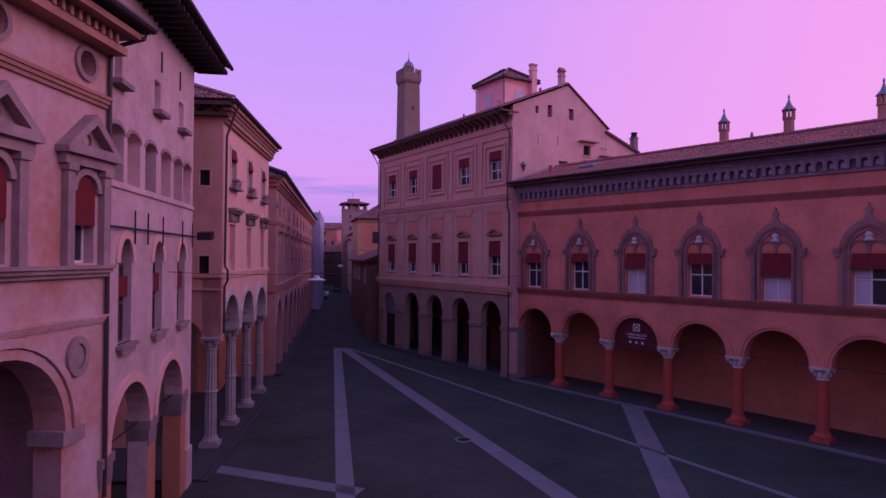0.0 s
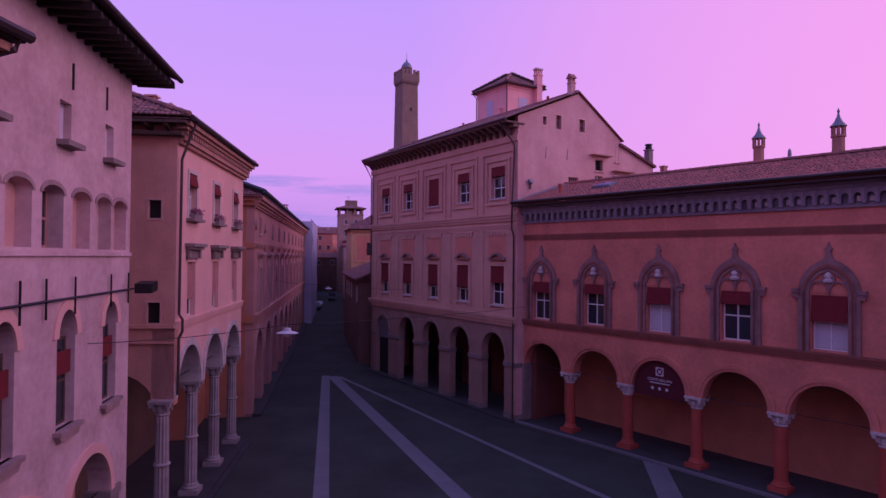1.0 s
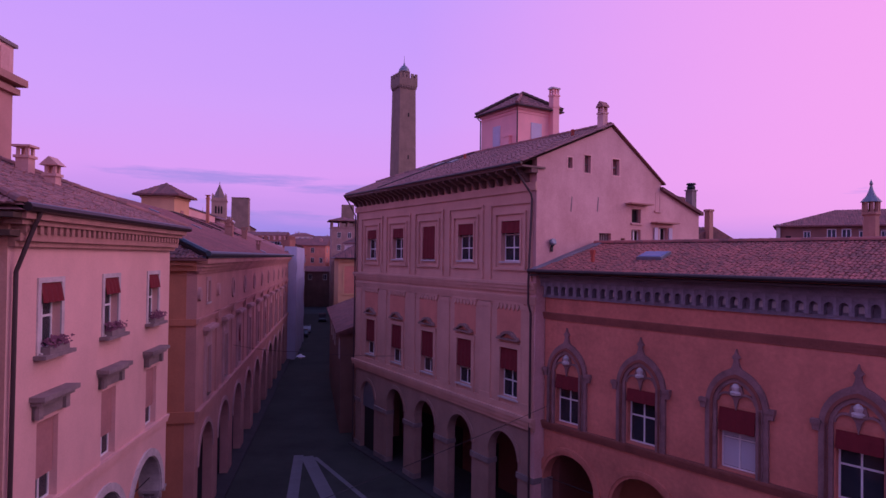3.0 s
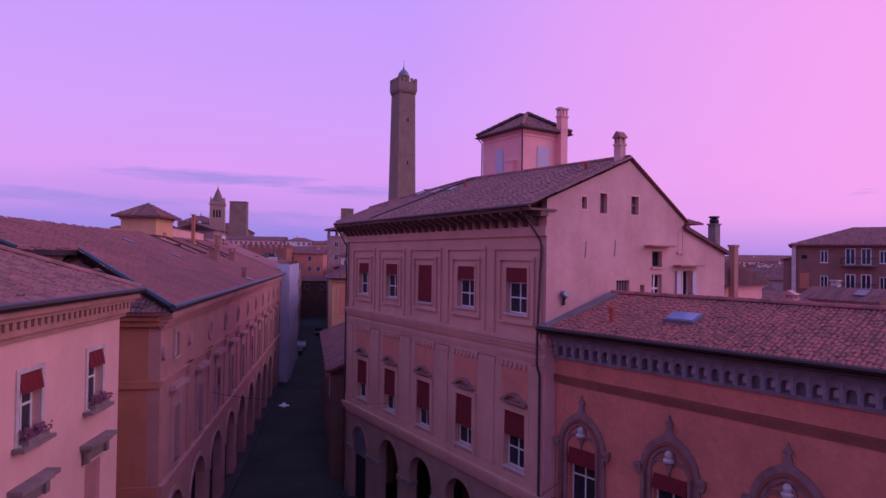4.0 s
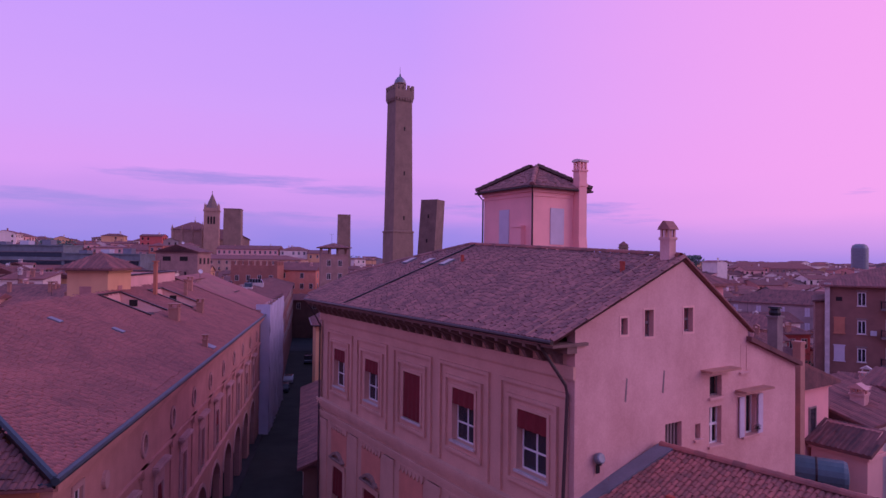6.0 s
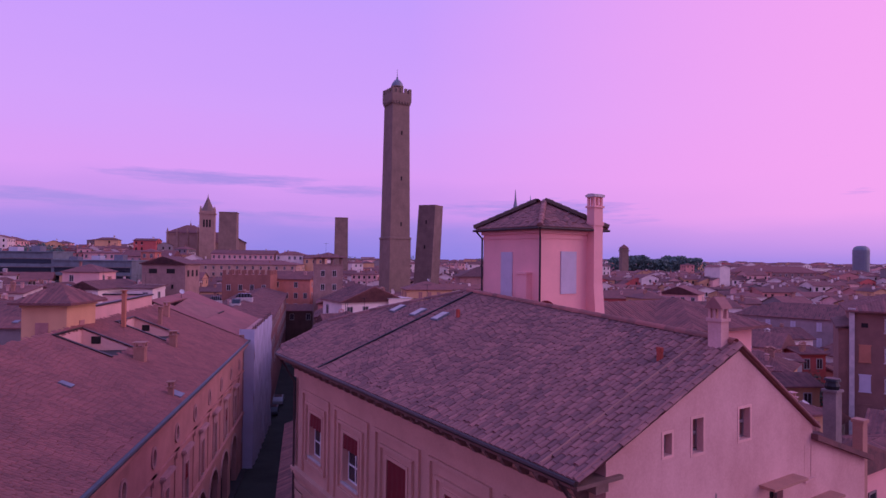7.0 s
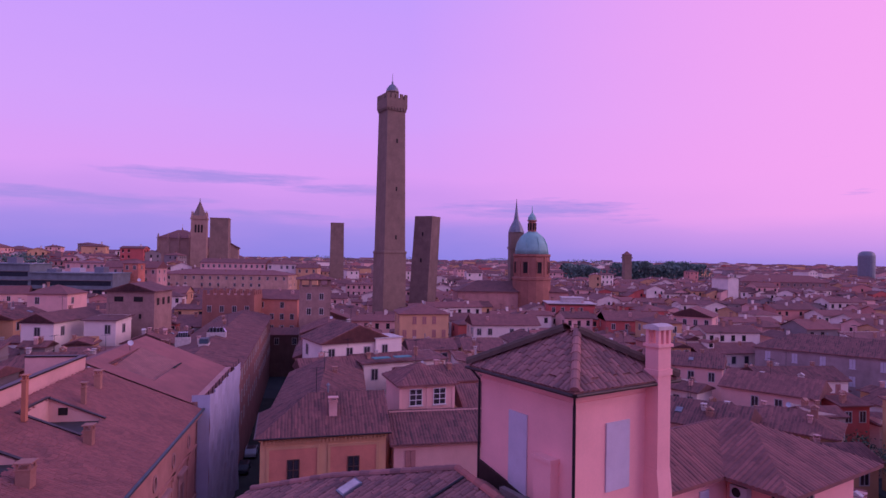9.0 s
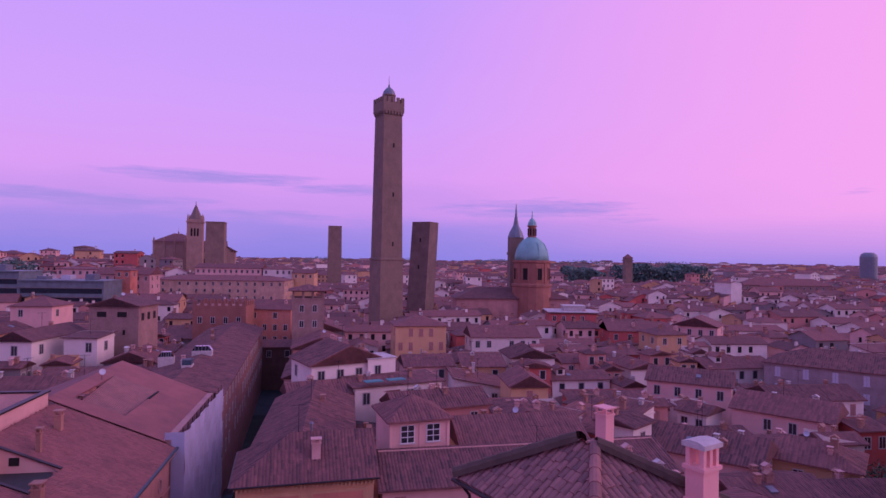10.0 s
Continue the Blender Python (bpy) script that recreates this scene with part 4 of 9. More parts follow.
part("cornice", B().box(ax0 - 0.05, ax1 + 0.05, ay0 - 0.05, ay1 + 0.05, 27.35, 27.5).box(ax0 - 0.1, ax1 + 0.1, ay0 - 0.1, ay1 + 0.1, 27.6, 27.85), M_ALT, alt)
A0, A1, C0, C1, AZ, AP = ax0 - 0.4, ax1 + 0.4, ay0 - 0.4, ay1 + 0.4, 27.9, 29.35
mx, my = (A0 + A1) / 2 + 0.4, (C0 + C1) / 2 - 0.3
rq = [(A0, C0, AZ), (A1, C0, AZ), (A1, C1, AZ), (A0, C1, AZ)]
rb = B()
pk0, pk1 = (mx - 0.3, my, AP), (mx + 0.3, my, AP)
rb.add(rq + [pk0, pk1], [(0, 1, 5, 4), (1, 2, 5), (2, 3, 4, 5), (3, 0, 4), (3, 2, 1, 0)])
rb.box(A0, A1, C0, C1, AZ - 0.12, AZ)
aroof = part("roof", rb, M_TILE, alt)
dz = AP - AZ
vl = math.hypot(my - C0, dz)
slope_tiles("roof_tiles", aroof, (A0, C0, AZ), (1, 0, 0), (0, my - C0, dz), [(0, 0), (A1 - A0, 0), (mx + 0.3 - A0, vl), (mx - 0.3 - A0, vl)], pieces=(0, 6, 0, 9), seed=7, limit=150)
vl2 = math.hypot(A1 - mx - 0.3, dz)
slope_tiles("roof_tiles", aroof, (A1, C0, AZ), (0, 1, 0), (-(A1 - mx - 0.3), 0, dz), [(0, 0), (C1 - C0, 0), (my - C0, vl2)], pieces=(0, 6, 0, 9), seed=8, limit=150)
slope_tiles("roof_tiles", aroof, (A0, C0, AZ), (0, 1, 0), (mx - 0.3 - A0, 0, dz), [(0, 0), (C1 - C0, 0), (my - C0, math.hypot(mx - 0.3 - A0, dz))], seed=9)
slope_tiles("roof_tiles", aroof, (A0, C1, AZ), (1, 0, 0), (0, my - C1, dz), [(0, 0), (A1 - A0, 0), (mx + 0.3 - A0, math.hypot(C1 - my, dz)), (mx - 0.3 - A0, math.hypot(C1 - my, dz))], seed=10)
for c in (rq[0], rq[1], rq[2], rq[3]):
    ridge_tiles(aroof, (c[0] * 0.98 + mx * 0.02, c[1] * 0.98 + my * 0.02, AZ + 0.05), (mx + (0.3 if c[0] > mx else -0.3), my, AP + 0.05), M_TILE if c == rq[1] else M_WOOD, r=0.15 if c == rq[1] else 0.24)
part("gutter", B().tube([(A0, C0 - 0.05, AZ - 0.06), (A1, C0 - 0.05, AZ - 0.06)], 0.06, 8).tube([(A1 + 0.05, C0, AZ - 0.06), (A1 + 0.05, C1, AZ - 0.06)], 0.06, 8), M_GUT, alt)
drainpipe(alt, [(ax1 + 0.3, ay0 - 0.3, AZ - 0.1), (ax1 + 0.06, ay0 - 0.06, AZ - 0.5), (ax1 + 0.06, ay0 - 0.06, 23.0)], 0.05, M_METAL)
drainpipe(alt, [(ax0 - 0.3, ay0 - 0.3, AZ - 0.1), (ax0 - 0.06, ay0 - 0.06, AZ - 0.5), (ax0 - 0.06, ay0 - 0.06, 23.0)], 0.05, M_METAL)
part("door", B().box(7.35, 8.3, ay0 - 0.05, ay0 + 0.02, 23.95, 26.65), M_SHUT, alt, "closed tall lavender-grey shutter door")
part("doorstep", B().box(7.2, 8.45, ay0 - 0.3, ay0, 23.7, 23.95), M_STONE, alt)
fb2 = B().box(9.0, 9.8, ay0 - 0.35, ay0, 22.5, 25.5)
fb2.box(8.95, 9.85, ay0 - 0.4, ay0, 25.5, 25.62)
part("flue", fb2, M_ALT, alt)
part("flashing", B().prism([(ax0 - 0.05, 22.5), (ax1 + 0.05, 22.5), (ax1 + 0.05, 23.5), (ax0 - 0.05, 24.45)], ay0 - 0.08, ay0), M_GUT, alt)
part("shutter", B().box(ax1 - 0.02, ax1 + 0.05, 10.25, 11.35, 24.5, 26.7), M_SHUT, alt, "closed lavender-grey window shutter")
part("window", B().box(ax1 - 0.02, ax1 + 0.06, 10.4, 11.3, 22.3, 23.5).box(ax1 + 0.06, ax1 + 0.09, 10.8, 10.9, 22.5, 23.75), M_GUT, alt)
b = B()
chx0, chx1, chy0, chy1 = ax1, ax1 + 0.52, 12.15, 12.8
b.box(chx0, chx1, chy0, chy1, 20.0, 29.1)
b.prism([(chx0, 20.0), (chx1 + 0.5, 20.0), (chx1, 25.0), (chx0, 25.0)], chy0 - 0.02, chy1 + 0.02)
b.box(chx0 - 0.04, chx1 + 0.04, chy0 - 0.04, chy1 + 0.04, 28.1, 28.3)
b.box(chx0 - 0.06, chx1 + 0.06, chy0 - 0.06, chy1 + 0.06, 29.05, 29.15)
for x in (chx0 + 0.06, chx1 - 0.06):
    for y in (chy0 + 0.06, (chy0 + chy1) / 2, chy1 - 0.06):
        b.box(x - 0.06, x + 0.06, y - 0.06, y + 0.06, 29.15, 29.65)
acm = part("chimney_shaft", b, M_ALT, alt)
part("chimney_cap", B().box(chx0 - 0.07, chx1 + 0.07, chy0 - 0.07, chy1 + 0.07, 29.62, 29.74).prism([(chx0 - 0.05, 29.74), (chx1 + 0.05, 29.74), ((chx0 + chx1) / 2 + 0.12, 29.8), ((chx0 + chx1) / 2 - 0.12, 29.8)], chy0 - 0.05, chy1 + 0.05), M_PALE, acm)
dish = thing("satellite_dish", pal.matrix_world @ pose(ax1 + 0.5, 8.8, 23.75), "dark red round satellite dish on the turret", "satellite dish")
part("bowl", B().lathe([(0.05, 0.0), (0.3, 0.04), (0.48, 0.12), (0.46, 0.13), (0.28, 0.07), (0.02, 0.03)], seg=18).moved(pose(0, 0, 0, 80, 0, 60)), M_AWN, dish)
part("arm", B().tube([(0, 0, -0.6), (0, 0, -0.1), (0.1, 0, 0)], 0.03), M_METAL, dish)
acu = thing("air_conditioner", pal.matrix_world @ pose(ax1 + 0.25, 9.75, 23.0), "white air conditioning unit on the pink wall", "air conditioner")
part("casing", B().box(-0.16, 0.16, -0.42, 0.42, -0.3, 0.3), M_LAMP, acu)
part("fan_grille", B().lathe([(0.22, 0), (0.22, 0.02), (0.05, 0.03)], seg=14).moved(pose(0.16, -0.1, 0, 0, 90, 0)), M_METAL, acu)

# ---- the red house with the arcade and ogee windows ----
NB = 8
RLEN = 0.3 + 1.35 + 4.3 * (NB - 1) + 3.2
red = thing("arcaded_house", pose(6.12, 49.43, 0, 0, 0, -48.1), "orange-red plaster house with a columned arcade and stone ogee windows", "house")
acx = [1.65 + 4.3 * k for k in range(NB)]
wcx = [1.55, 5.88, 10.3, 14.62, 18.88, 23.15, 27.45, 31.75]


def pointed(c, w, z0, rise, n=8):
    """The left half of a pointed arch over a half width w, from its foot to its tip."""
    r = (rise * rise + w * w) / (2 * w)
    top = math.asin(min(1.0, rise / r))
    return [(c - w + r - r * math.cos(top * i / n), z0 + r * math.sin(top * i / n)) for i in range(n + 1)]


holes = [rect(c - 0.74, c + 0.74, 7.22, 9.75) for c in wcx]
part("wall", B().prism(arcade(0, RLEN, 3.97, 13.8, [(c, 3.3, 3.97 + 0.001, 1.65) for c in acx]), 0.0, 0.6, holes), M_RED, red)
b = B()
b.box(-0.35, 0.12, -0.12, 0.7, 0, 4.0)
part("corner_pier", b, M_STONE, red, "worn grey stone corner pier")
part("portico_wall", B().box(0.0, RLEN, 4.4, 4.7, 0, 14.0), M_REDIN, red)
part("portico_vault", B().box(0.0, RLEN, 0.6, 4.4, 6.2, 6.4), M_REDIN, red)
# added dark plate hiding the lit gable wall, so the first arch stays dark
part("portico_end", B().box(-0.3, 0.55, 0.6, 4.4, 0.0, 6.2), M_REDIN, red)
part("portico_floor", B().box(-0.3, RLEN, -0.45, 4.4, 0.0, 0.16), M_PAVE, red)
krb = B().box(0.01, 1.19, -0.72, -0.45, 0.0, 0.14).mesh("kerb_stone", M_SLAB)
for i in range(int(RLEN / 1.2)):
    part("kerb_stone", krb, None, red, at=(-0.3 + 1.2 * i, 0, 0))
for k in range(NB):
    x = acx[k]
    part("portico_door", B().prism(arch_hole(x + 0.6, 1.5, 0.16, 2.6), 4.32, 4.42), M_DARK, red)
    column(red, x + 2.15, 0.3, 0.16, 3.97, 0.31, M_REDCOL, M_PALE, M_REDCOL, cap_h=0.68)
    part("archivolt", archivolt(x, 3.3, 3.97, 1.65, 0.16, -0.05, 0.0), M_RED, red)
    part("archivolt", archivolt(x, 3.62, 3.97, 1.81, 0.22, -0.1, 0.0), M_RED, red, "moulded dark terracotta arch ring")
    part("tie_rod", B().tube([(x - 1.7, 0.3, 4.0), (x + 1.7, 0.3, 4.0)], 0.02, 5), M_METAL, red)
band(red, "string_course", -0.1, RLEN, 6.72, 7.14, 0.2, M_BAND)
band(red, "string_course", -0.1, RLEN, 12.58, 12.95, 0.12, M_BAND)
for k in range(NB):
    c = wcx[k]
    w = 1.48
    aw = (0.75, 0.62, 0.98, 0.7, 1.25, 0.8, 0.9, 0.7)[k]
    window(red, c, 7.22, w, 2.53, y=0.3, panes=(2, 2), sill=False, awning=aw, awn_out=0.12)
    # stone surround: jambs, a pointed arch that sweeps up into a finial, and side knobs
    outer = [(c - 1.28, 7.14), (c - 1.28, 9.85)] + pointed(c, 1.28, 9.85, 1.62)[1:-2] + [(c - 0.2, 11.42), (c - 0.12, 11.6), (c - 0.09, 11.78), (c - 0.17, 11.88), (c - 0.06, 12.02), (c, 12.22)]
    outer += [(2 * c - x, z) for x, z in reversed(outer[:-1])]
    inner = [(c - 0.8, 7.14), (c - 0.8, 9.85)] + pointed(c, 0.8, 9.85, 1.02)[1:]
    inner += [(2 * c - x, z) for x, z in reversed(inner[:-1])]
    part("window_surround", B().prism(outer + inner[::-1], -0.14, 0.0), M_OGEE, red, "worn brown stone ogee window surround")
    ring = [(c - 1.06, 7.14), (c - 1.06, 9.85)] + pointed(c, 1.06, 9.85, 1.34)[1:]
    ring += [(2 * c - x, z) for x, z in reversed(ring[:-1])]
    groove = [(c - 0.95, 7.14), (c - 0.95, 9.85)] + pointed(c, 0.95, 9.85, 1.2)[1:]
    groove += [(2 * c - x, z) for x, z in reversed(groove[:-1])]
    part("moulding", B().prism(ring + groove[::-1], -0.2, -0.13), M_BAND, red, "darker inner roll moulding")
    for s in (-1, 1):
        b = B().box(c + s * 1.36 - 0.17, c + s * 1.36 + 0.17, -0.24, 0.0, 9.85, 10.02)
        b.prism([(c + s * 1.36 - 0.1, 9.6), (c + s * 1.36 + 0.1, 9.6), (c + s * 1.36 + 0.16, 9.85), (c + s * 1.36 - 0.16, 9.85)], -0.18, 0.0)
        part("corbel", b, M_OGEE, red)
        part("jamb_shaft", B().prism(rect(c + s * 1.02 - 0.06, c + s * 1.02 + 0.06, 7.14, 9.95), -0.2, -0.1), M_OGEE, red)
    part("tympanum", B().prism(inner[1:-1], -0.03, 0.0), M_RED, red, "orange-red plaster field over the window")
    for s in (-1, 1):
        part("lunette_ring", archivolt(c + s * 0.4, 0.64, 10.02, 0.32, 0.09, -0.11, -0.03, 8), M_OGEE, red)
    part("bracket_drop", B().prism([(c, 9.72), (c + 0.1, 10.15), (c + 0.3, 10.42), (c + 0.22, 10.72), (c - 0.22, 10.72), (c - 0.3, 10.42), (c - 0.1, 10.15)], -0.13, -0.03), M_OGEE, red)
    b = B().lathe([(0.04, 10.3), (0.2, 10.36), (0.22, 10.46), (0.12, 10.52), (0.15, 10.6), (0.16, 10.68), (0.1, 10.78), (0.02, 10.82)], c, -0.13, 10)
    part("relief_ornament", b, M_PALE, red, "small pale carved stone ornament")
    if k in (2, 4, 5):
        for xa in ((-0.665,) if k == 5 else (-0.665, 0.045)):
            for za in (7.31, 8.54):
                part("inner_blind", B().box(c + xa, c + xa + 0.62, 0.285, 0.294, za, za + 1.12), M_LAMP, red, "pale drawn inner blind")
# cornice of small arches under the eave
part("cornice_wall", B().box(-0.3, RLEN, 0.02, 0.6, 13.8, 15.08), M_FREEZE, red)
part("cornice_foot", B().box(-0.3, RLEN, -0.12, 0.02, 13.74, 13.9), M_FREEZE, red)
part("cornice_top", B().box(-0.3, RLEN, -0.34, 0.02, 14.6, 14.78).box(-0.3, RLEN, -0.45, 0.02, 14.78, 15.02), M_FREEZE, red)
na = int(RLEN / 0.49)
cell = B().prism(arcade(0, 0.49, 13.9, 14.6, [(0.245, 0.31, 14.2, 0.17)]), -0.3, 0.02)
cell = cell.mesh("cornice_arch", M_FREEZE)
for i in range(na):
    part("cornice_arch", cell, None, red, at=(-0.25 + 0.49 * i, 0, 0))
shell = B().prism(arc(0, 0, 0.09, 0.1, 180, 0, 8) + [(0.09, -0.16), (-0.09, -0.16)], -0.08, 0.0).mesh("cornice_shell", M_PALE)
for i in range(0, na):
    if i % 3 != 1:
        part("cornice_shell", shell, None, red, at=(-0.005 + 0.49 * i, 0.03, 14.16))
RRD, RRZ, REZ = 3.5, 16.68, 15.2
rb = B()
rl = [(-0.3, -1.0, REZ), (RLEN, -1.0, REZ), (RLEN, RRD, RRZ), (0.6, RRD, RRZ)]
rb.add(rl, [(0, 1, 2, 3)])
rb.add([(p[0], p[1], p[2] - 0.14) for p in rl], [(3, 2, 1, 0)])
rb.box(0.6, RLEN, RRD, RRD + 0.3, RRZ - 0.2, RRZ)
rb.box(-0.3, RLEN, -1.02, -0.95, REZ - 0.16, REZ)
rroof = part("roof", rb, M_TILER, red, "red clay tile roof")
rv = Vector((0, RRD + 1.0, RRZ - REZ))
slope_tiles("roof_tiles", rroof, (-0.3, -1.0, REZ), (1, 0, 0), rv, [(0, 0), (RLEN + 0.3, 0), (RLEN + 0.3, rv.length), (0.9, rv.length)], pitch=0.17, course=0.31, pieces=(1.2, 9.0, 0.3, 4.6), seed=11, base=M_TILER, single_mat=M_TILER1)
ridge_tiles(rroof, (0.6, RRD, RRZ + 0.04), (RLEN, RRD, RRZ + 0.04), M_TILER)
part("gutter", B().tube([(-0.3, -1.1, REZ - 0.04), (RLEN, -1.1, REZ - 0.04)], 0.1, 8).box(-0.3, RLEN, -1.0, -0.4, REZ - 0.3, REZ - 0.2), M_GUT, red)
part("flashing", B().add([(-0.35, -1.05, REZ + 0.05), (0.25, -1.05, REZ + 0.1), (1.2, RRD, RRZ + 0.14), (0.5, RRD, RRZ + 0.1), (-0.35, -1.05, REZ - 0.1), (0.25, -1.05, REZ - 0.1), (1.2, RRD, RRZ), (0.5, RRD, RRZ)], [(0, 1, 2, 3), (0, 4, 5, 1), (1, 5, 6, 2), (2, 6, 7, 3), (3, 7, 4, 0)]), M_LEAD, rroof, "grey lead flashing along the gable wall")
part("back_wall", B().box(0.6, RLEN, RRD + 0.02, RRD + 0.28, 0, RRZ - 0.2), M_TERRA, red)
part("ridge_mortar", B().box(0.6, RLEN, RRD + 0.02, RRD + 0.34, RRZ, RRZ + 0.07), M_STONE, rroof, "grey mortar strip along the ridge")
part("rear_wall", B().box(6.0, RLEN, RRD + 0.28, 12.4, 0, 10.9), M_TERRA, red)
part("rear_roof", B().prism([(RRD + 0.28, 11.9), (12.7, 10.8), (12.7, 11.0), (RRD + 0.28, 12.1)], -RLEN, -5.8).moved(Matrix.Rotation(math.radians(90), 4, "Z")), M_TILER, red, "low dull red rear roof")
rsl = (RRZ - REZ) / (RRD + 1.0)
SKX, SKY, VX, VY = 5.77, 1.17, 2.85, 0.3
sk = part("skylight", B().box(-0.66, 0.66, -0.46, 0.46, 0.0, 0.2), M_LEAD, rroof, at=Matrix.Translation((SKX, SKY, REZ + rsl * (SKY + 1.0))) @ Matrix.Rotation(math.atan(rsl), 4, "X"))
part("pane", B().box(-0.58, 0.58, -0.38, 0.38, 0.2, 0.23), material("skylight_pane", (0.16, 0.25, 0.42), rough=0.15, vary=0.2), sk)
part("vent_pipe", B().box(VX - 0.07, VX + 0.07, VY - 0.07, VY + 0.07, 15.4, 16.2).box(VX - 0.11, VX + 0.11, VY - 0.08, VY + 0.08, 16.05, 16.3), M_REDCOL, rroof, "red clay vent pipe")


def turret_chimney(x, y, z, label):
    """A tall brick chimney that ends in a lantern with a pointed lead roof."""
    c = thing("chimney", red.matrix_world @ pose(x, y, z), label, "chimney", "lantern chimneys")
    part("shaft", B().lathe([(0.31, -1.8), (0.3, 0.72), (0.36, 0.76), (0.36, 0.86)], seg=8), M_CHIM, c)
    b = B()
    for i in range(8):
        a = math.pi / 4 * i + math.pi / 8
        part("lantern_post", b.box(0.27 * math.cos(a) - 0.05, 0.27 * math.cos(a) + 0.05, 0.27 * math.sin(a) - 0.05, 0.27 * math.sin(a) + 0.05, 0.86, 1.3), M_CHIM, c)
        b = B()
    part("spire", B().lathe([(0.4, 1.3), (0.37, 1.34), (0.19, 1.56), (0.09, 1.8), (0.04, 2.0), (0.065, 2.06), (0.065, 2.11), (0.0, 2.28)], seg=10), M_LEAD, c)


turret_chimney(13.5, 5.2, 17.1, "brick lantern chimney with a pointed grey spire on the roof")
turret_chimney(18.0, 3.9, 16.9, "brick lantern chimney with a pointed grey spire on the roof")
turret_chimney(22.4, 5.0, 17.1, "brick lantern chimney with a pointed grey spire on the roof")
rlt = thing("roof_lantern", red.matrix_world @ pose(14.4, 7.2, 15.2), "pale pyramid roof lantern behind the ridge", "roof lantern")
part("base", B().box(-1.0, 1.0, -1.0, 1.0, -0.4, 1.2), M_PALE, rlt)
part("pyramid", B().add([(-1.15, -1.15, 1.2), (1.15, -1.15, 1.2), (1.15, 1.15, 1.2), (-1.15, 1.15, 1.2), (0, 0, 2.35)], [(0, 1, 4), (1, 2, 4), (2, 3, 4), (3, 0, 4), (3, 2, 1, 0)]), M_LAMP, rlt)
part("finial", B().lathe([(0.12, 2.3), (0.1, 2.6), (0.03, 2.75)], seg=8), M_LEAD, rlt)
# the sign in the third arch
sg = thing("arch_sign", red.matrix_world @ pose(acx[2], 0.2, 3.5), "maroon cloth sign with pale print filling an arch", "sign")
part("cloth", B().prism([(-1.64, 0.0), (1.64, 0.0)] + arc(0, 0.47, 1.62, 1.6, 0, 180, 16), -0.02, 0.02), M_BOARD, sg)
b = B().prism(rect(-0.24, 0.24, 1.22, 1.7), -0.035, -0.02, [rect(-0.19, 0.19, 1.27, 1.65)])
b.prism(rect(-0.08, 0.08, 1.38, 1.54), -0.035, -0.02)
for x, z in ((-0.14, 1.32), (0.14, 1.32), (-0.14, 1.6), (0.14, 1.6)):
    b.prism([(x - 0.05, z), (x, z - 0.05), (x + 0.05, z), (x, z + 0.05)], -0.035, -0.02)
part("emblem", b, M_PRINT, sg, "pale square emblem")
tcu = bpy.data.curves.new("lettering", "FONT")
tcu.body, tcu.size, tcu.align_x, tcu.extrude = "CORTE ISOLANI", 0.21, "CENTER", 0.004
tob = new("lettering", tcu)
tob.parent = sg
tob.matrix_basis = pose(0, -0.03, 0.92, 90, 0, 0)
tcu.materials.append(M_PRINT)
part("small_print", B().box(-0.62, 0.62, -0.03, -0.02, 0.78, 0.83), M_PRINT, sg)
for x in (-0.45, 0.0, 0.45):
    part("small_emblem", B().lathe([(0.09, 0), (0.09, 0.012)], seg=8).moved(pose(x, -0.02, 0.5, 90, 0, 0)), M_PRINT, sg)


# ---- left side: house with aedicule windows ----
l0 = thing("rose_house", pose(-7.3, -1.3, 0, 0, 0, 90), "faded rose plaster house with pedimented stone windows", "house")
LL = 19.0
a0 = [(15.4, 4.0, 5.2, 2.0), (10.4, 4.0, 5.2, 2.0), (5.4, 4.0, 5.2, 2.0)]
w0 = [18.1, 15.1, 11.6, 8.2]
part("wall", B().prism(arcade(0, LL, 0, 15.0, a0), 0.0, 0.7, [arch_hole(c, 0.85, 9.2, 11.0) for c in w0] + [arc(c, 14.25, 0.32, 0.32, 0, 360, 16)[:-1] for c in w0]), M_L0, l0)
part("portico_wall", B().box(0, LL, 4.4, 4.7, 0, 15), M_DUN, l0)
part("portico_vault", B().box(0, LL, 0.7, 4.4, 7.5, 7.7), M_L0, l0)
part("end_wall", B().box(LL - 0.4, LL, 0.7, 4.4, 8.0, 15.0), M_L0, l0)
part("roof_deck", B().box(0, LL, 0.0, 9, 15.0, 15.2), M_WOOD, l0)
band(l0, "string_course", 0, LL + 0.05, 8.85, 9.15, 0.3, M_L0S)
band(l0, "string_course", 0, LL + 0.04, 7.65, 7.85, 0.14, M_L0)
band(l0, "string_course", 0, LL + 0.05, 13.3, 13.6, 0.16, M_L0T)
part("cornice", B().box(-0.2, LL + 0.1, -0.5, 0.0, 14.75, 14.95).box(-0.2, LL + 0.2, -0.85, 0.0, 15.2, 15.36), M_L0T, l0)
dent = B().box(0, 0.12, -0.55, 0, 14.95, 15.2).mesh("dentil", M_L0T)
for i in range(62):
    part("dentil", dent, None, l0, at=(0.2 + i * 0.3, 0, 0))
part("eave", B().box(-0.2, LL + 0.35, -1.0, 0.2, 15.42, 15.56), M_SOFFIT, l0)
part("gutter", B().tube([(-0.2, -1.05, 15.55), (LL + 0.4, -1.05, 15.55)], 0.12, 8), M_GUT, l0)
drainpipe(l0, [(LL + 0.2, -1.0, 15.5), (LL + 0.2, -0.9, 15.25), (LL + 0.05, -0.2, 15.0), (LL + 0.02, -0.08, 14.7), (LL + 0.02, -0.08, 3.0)])
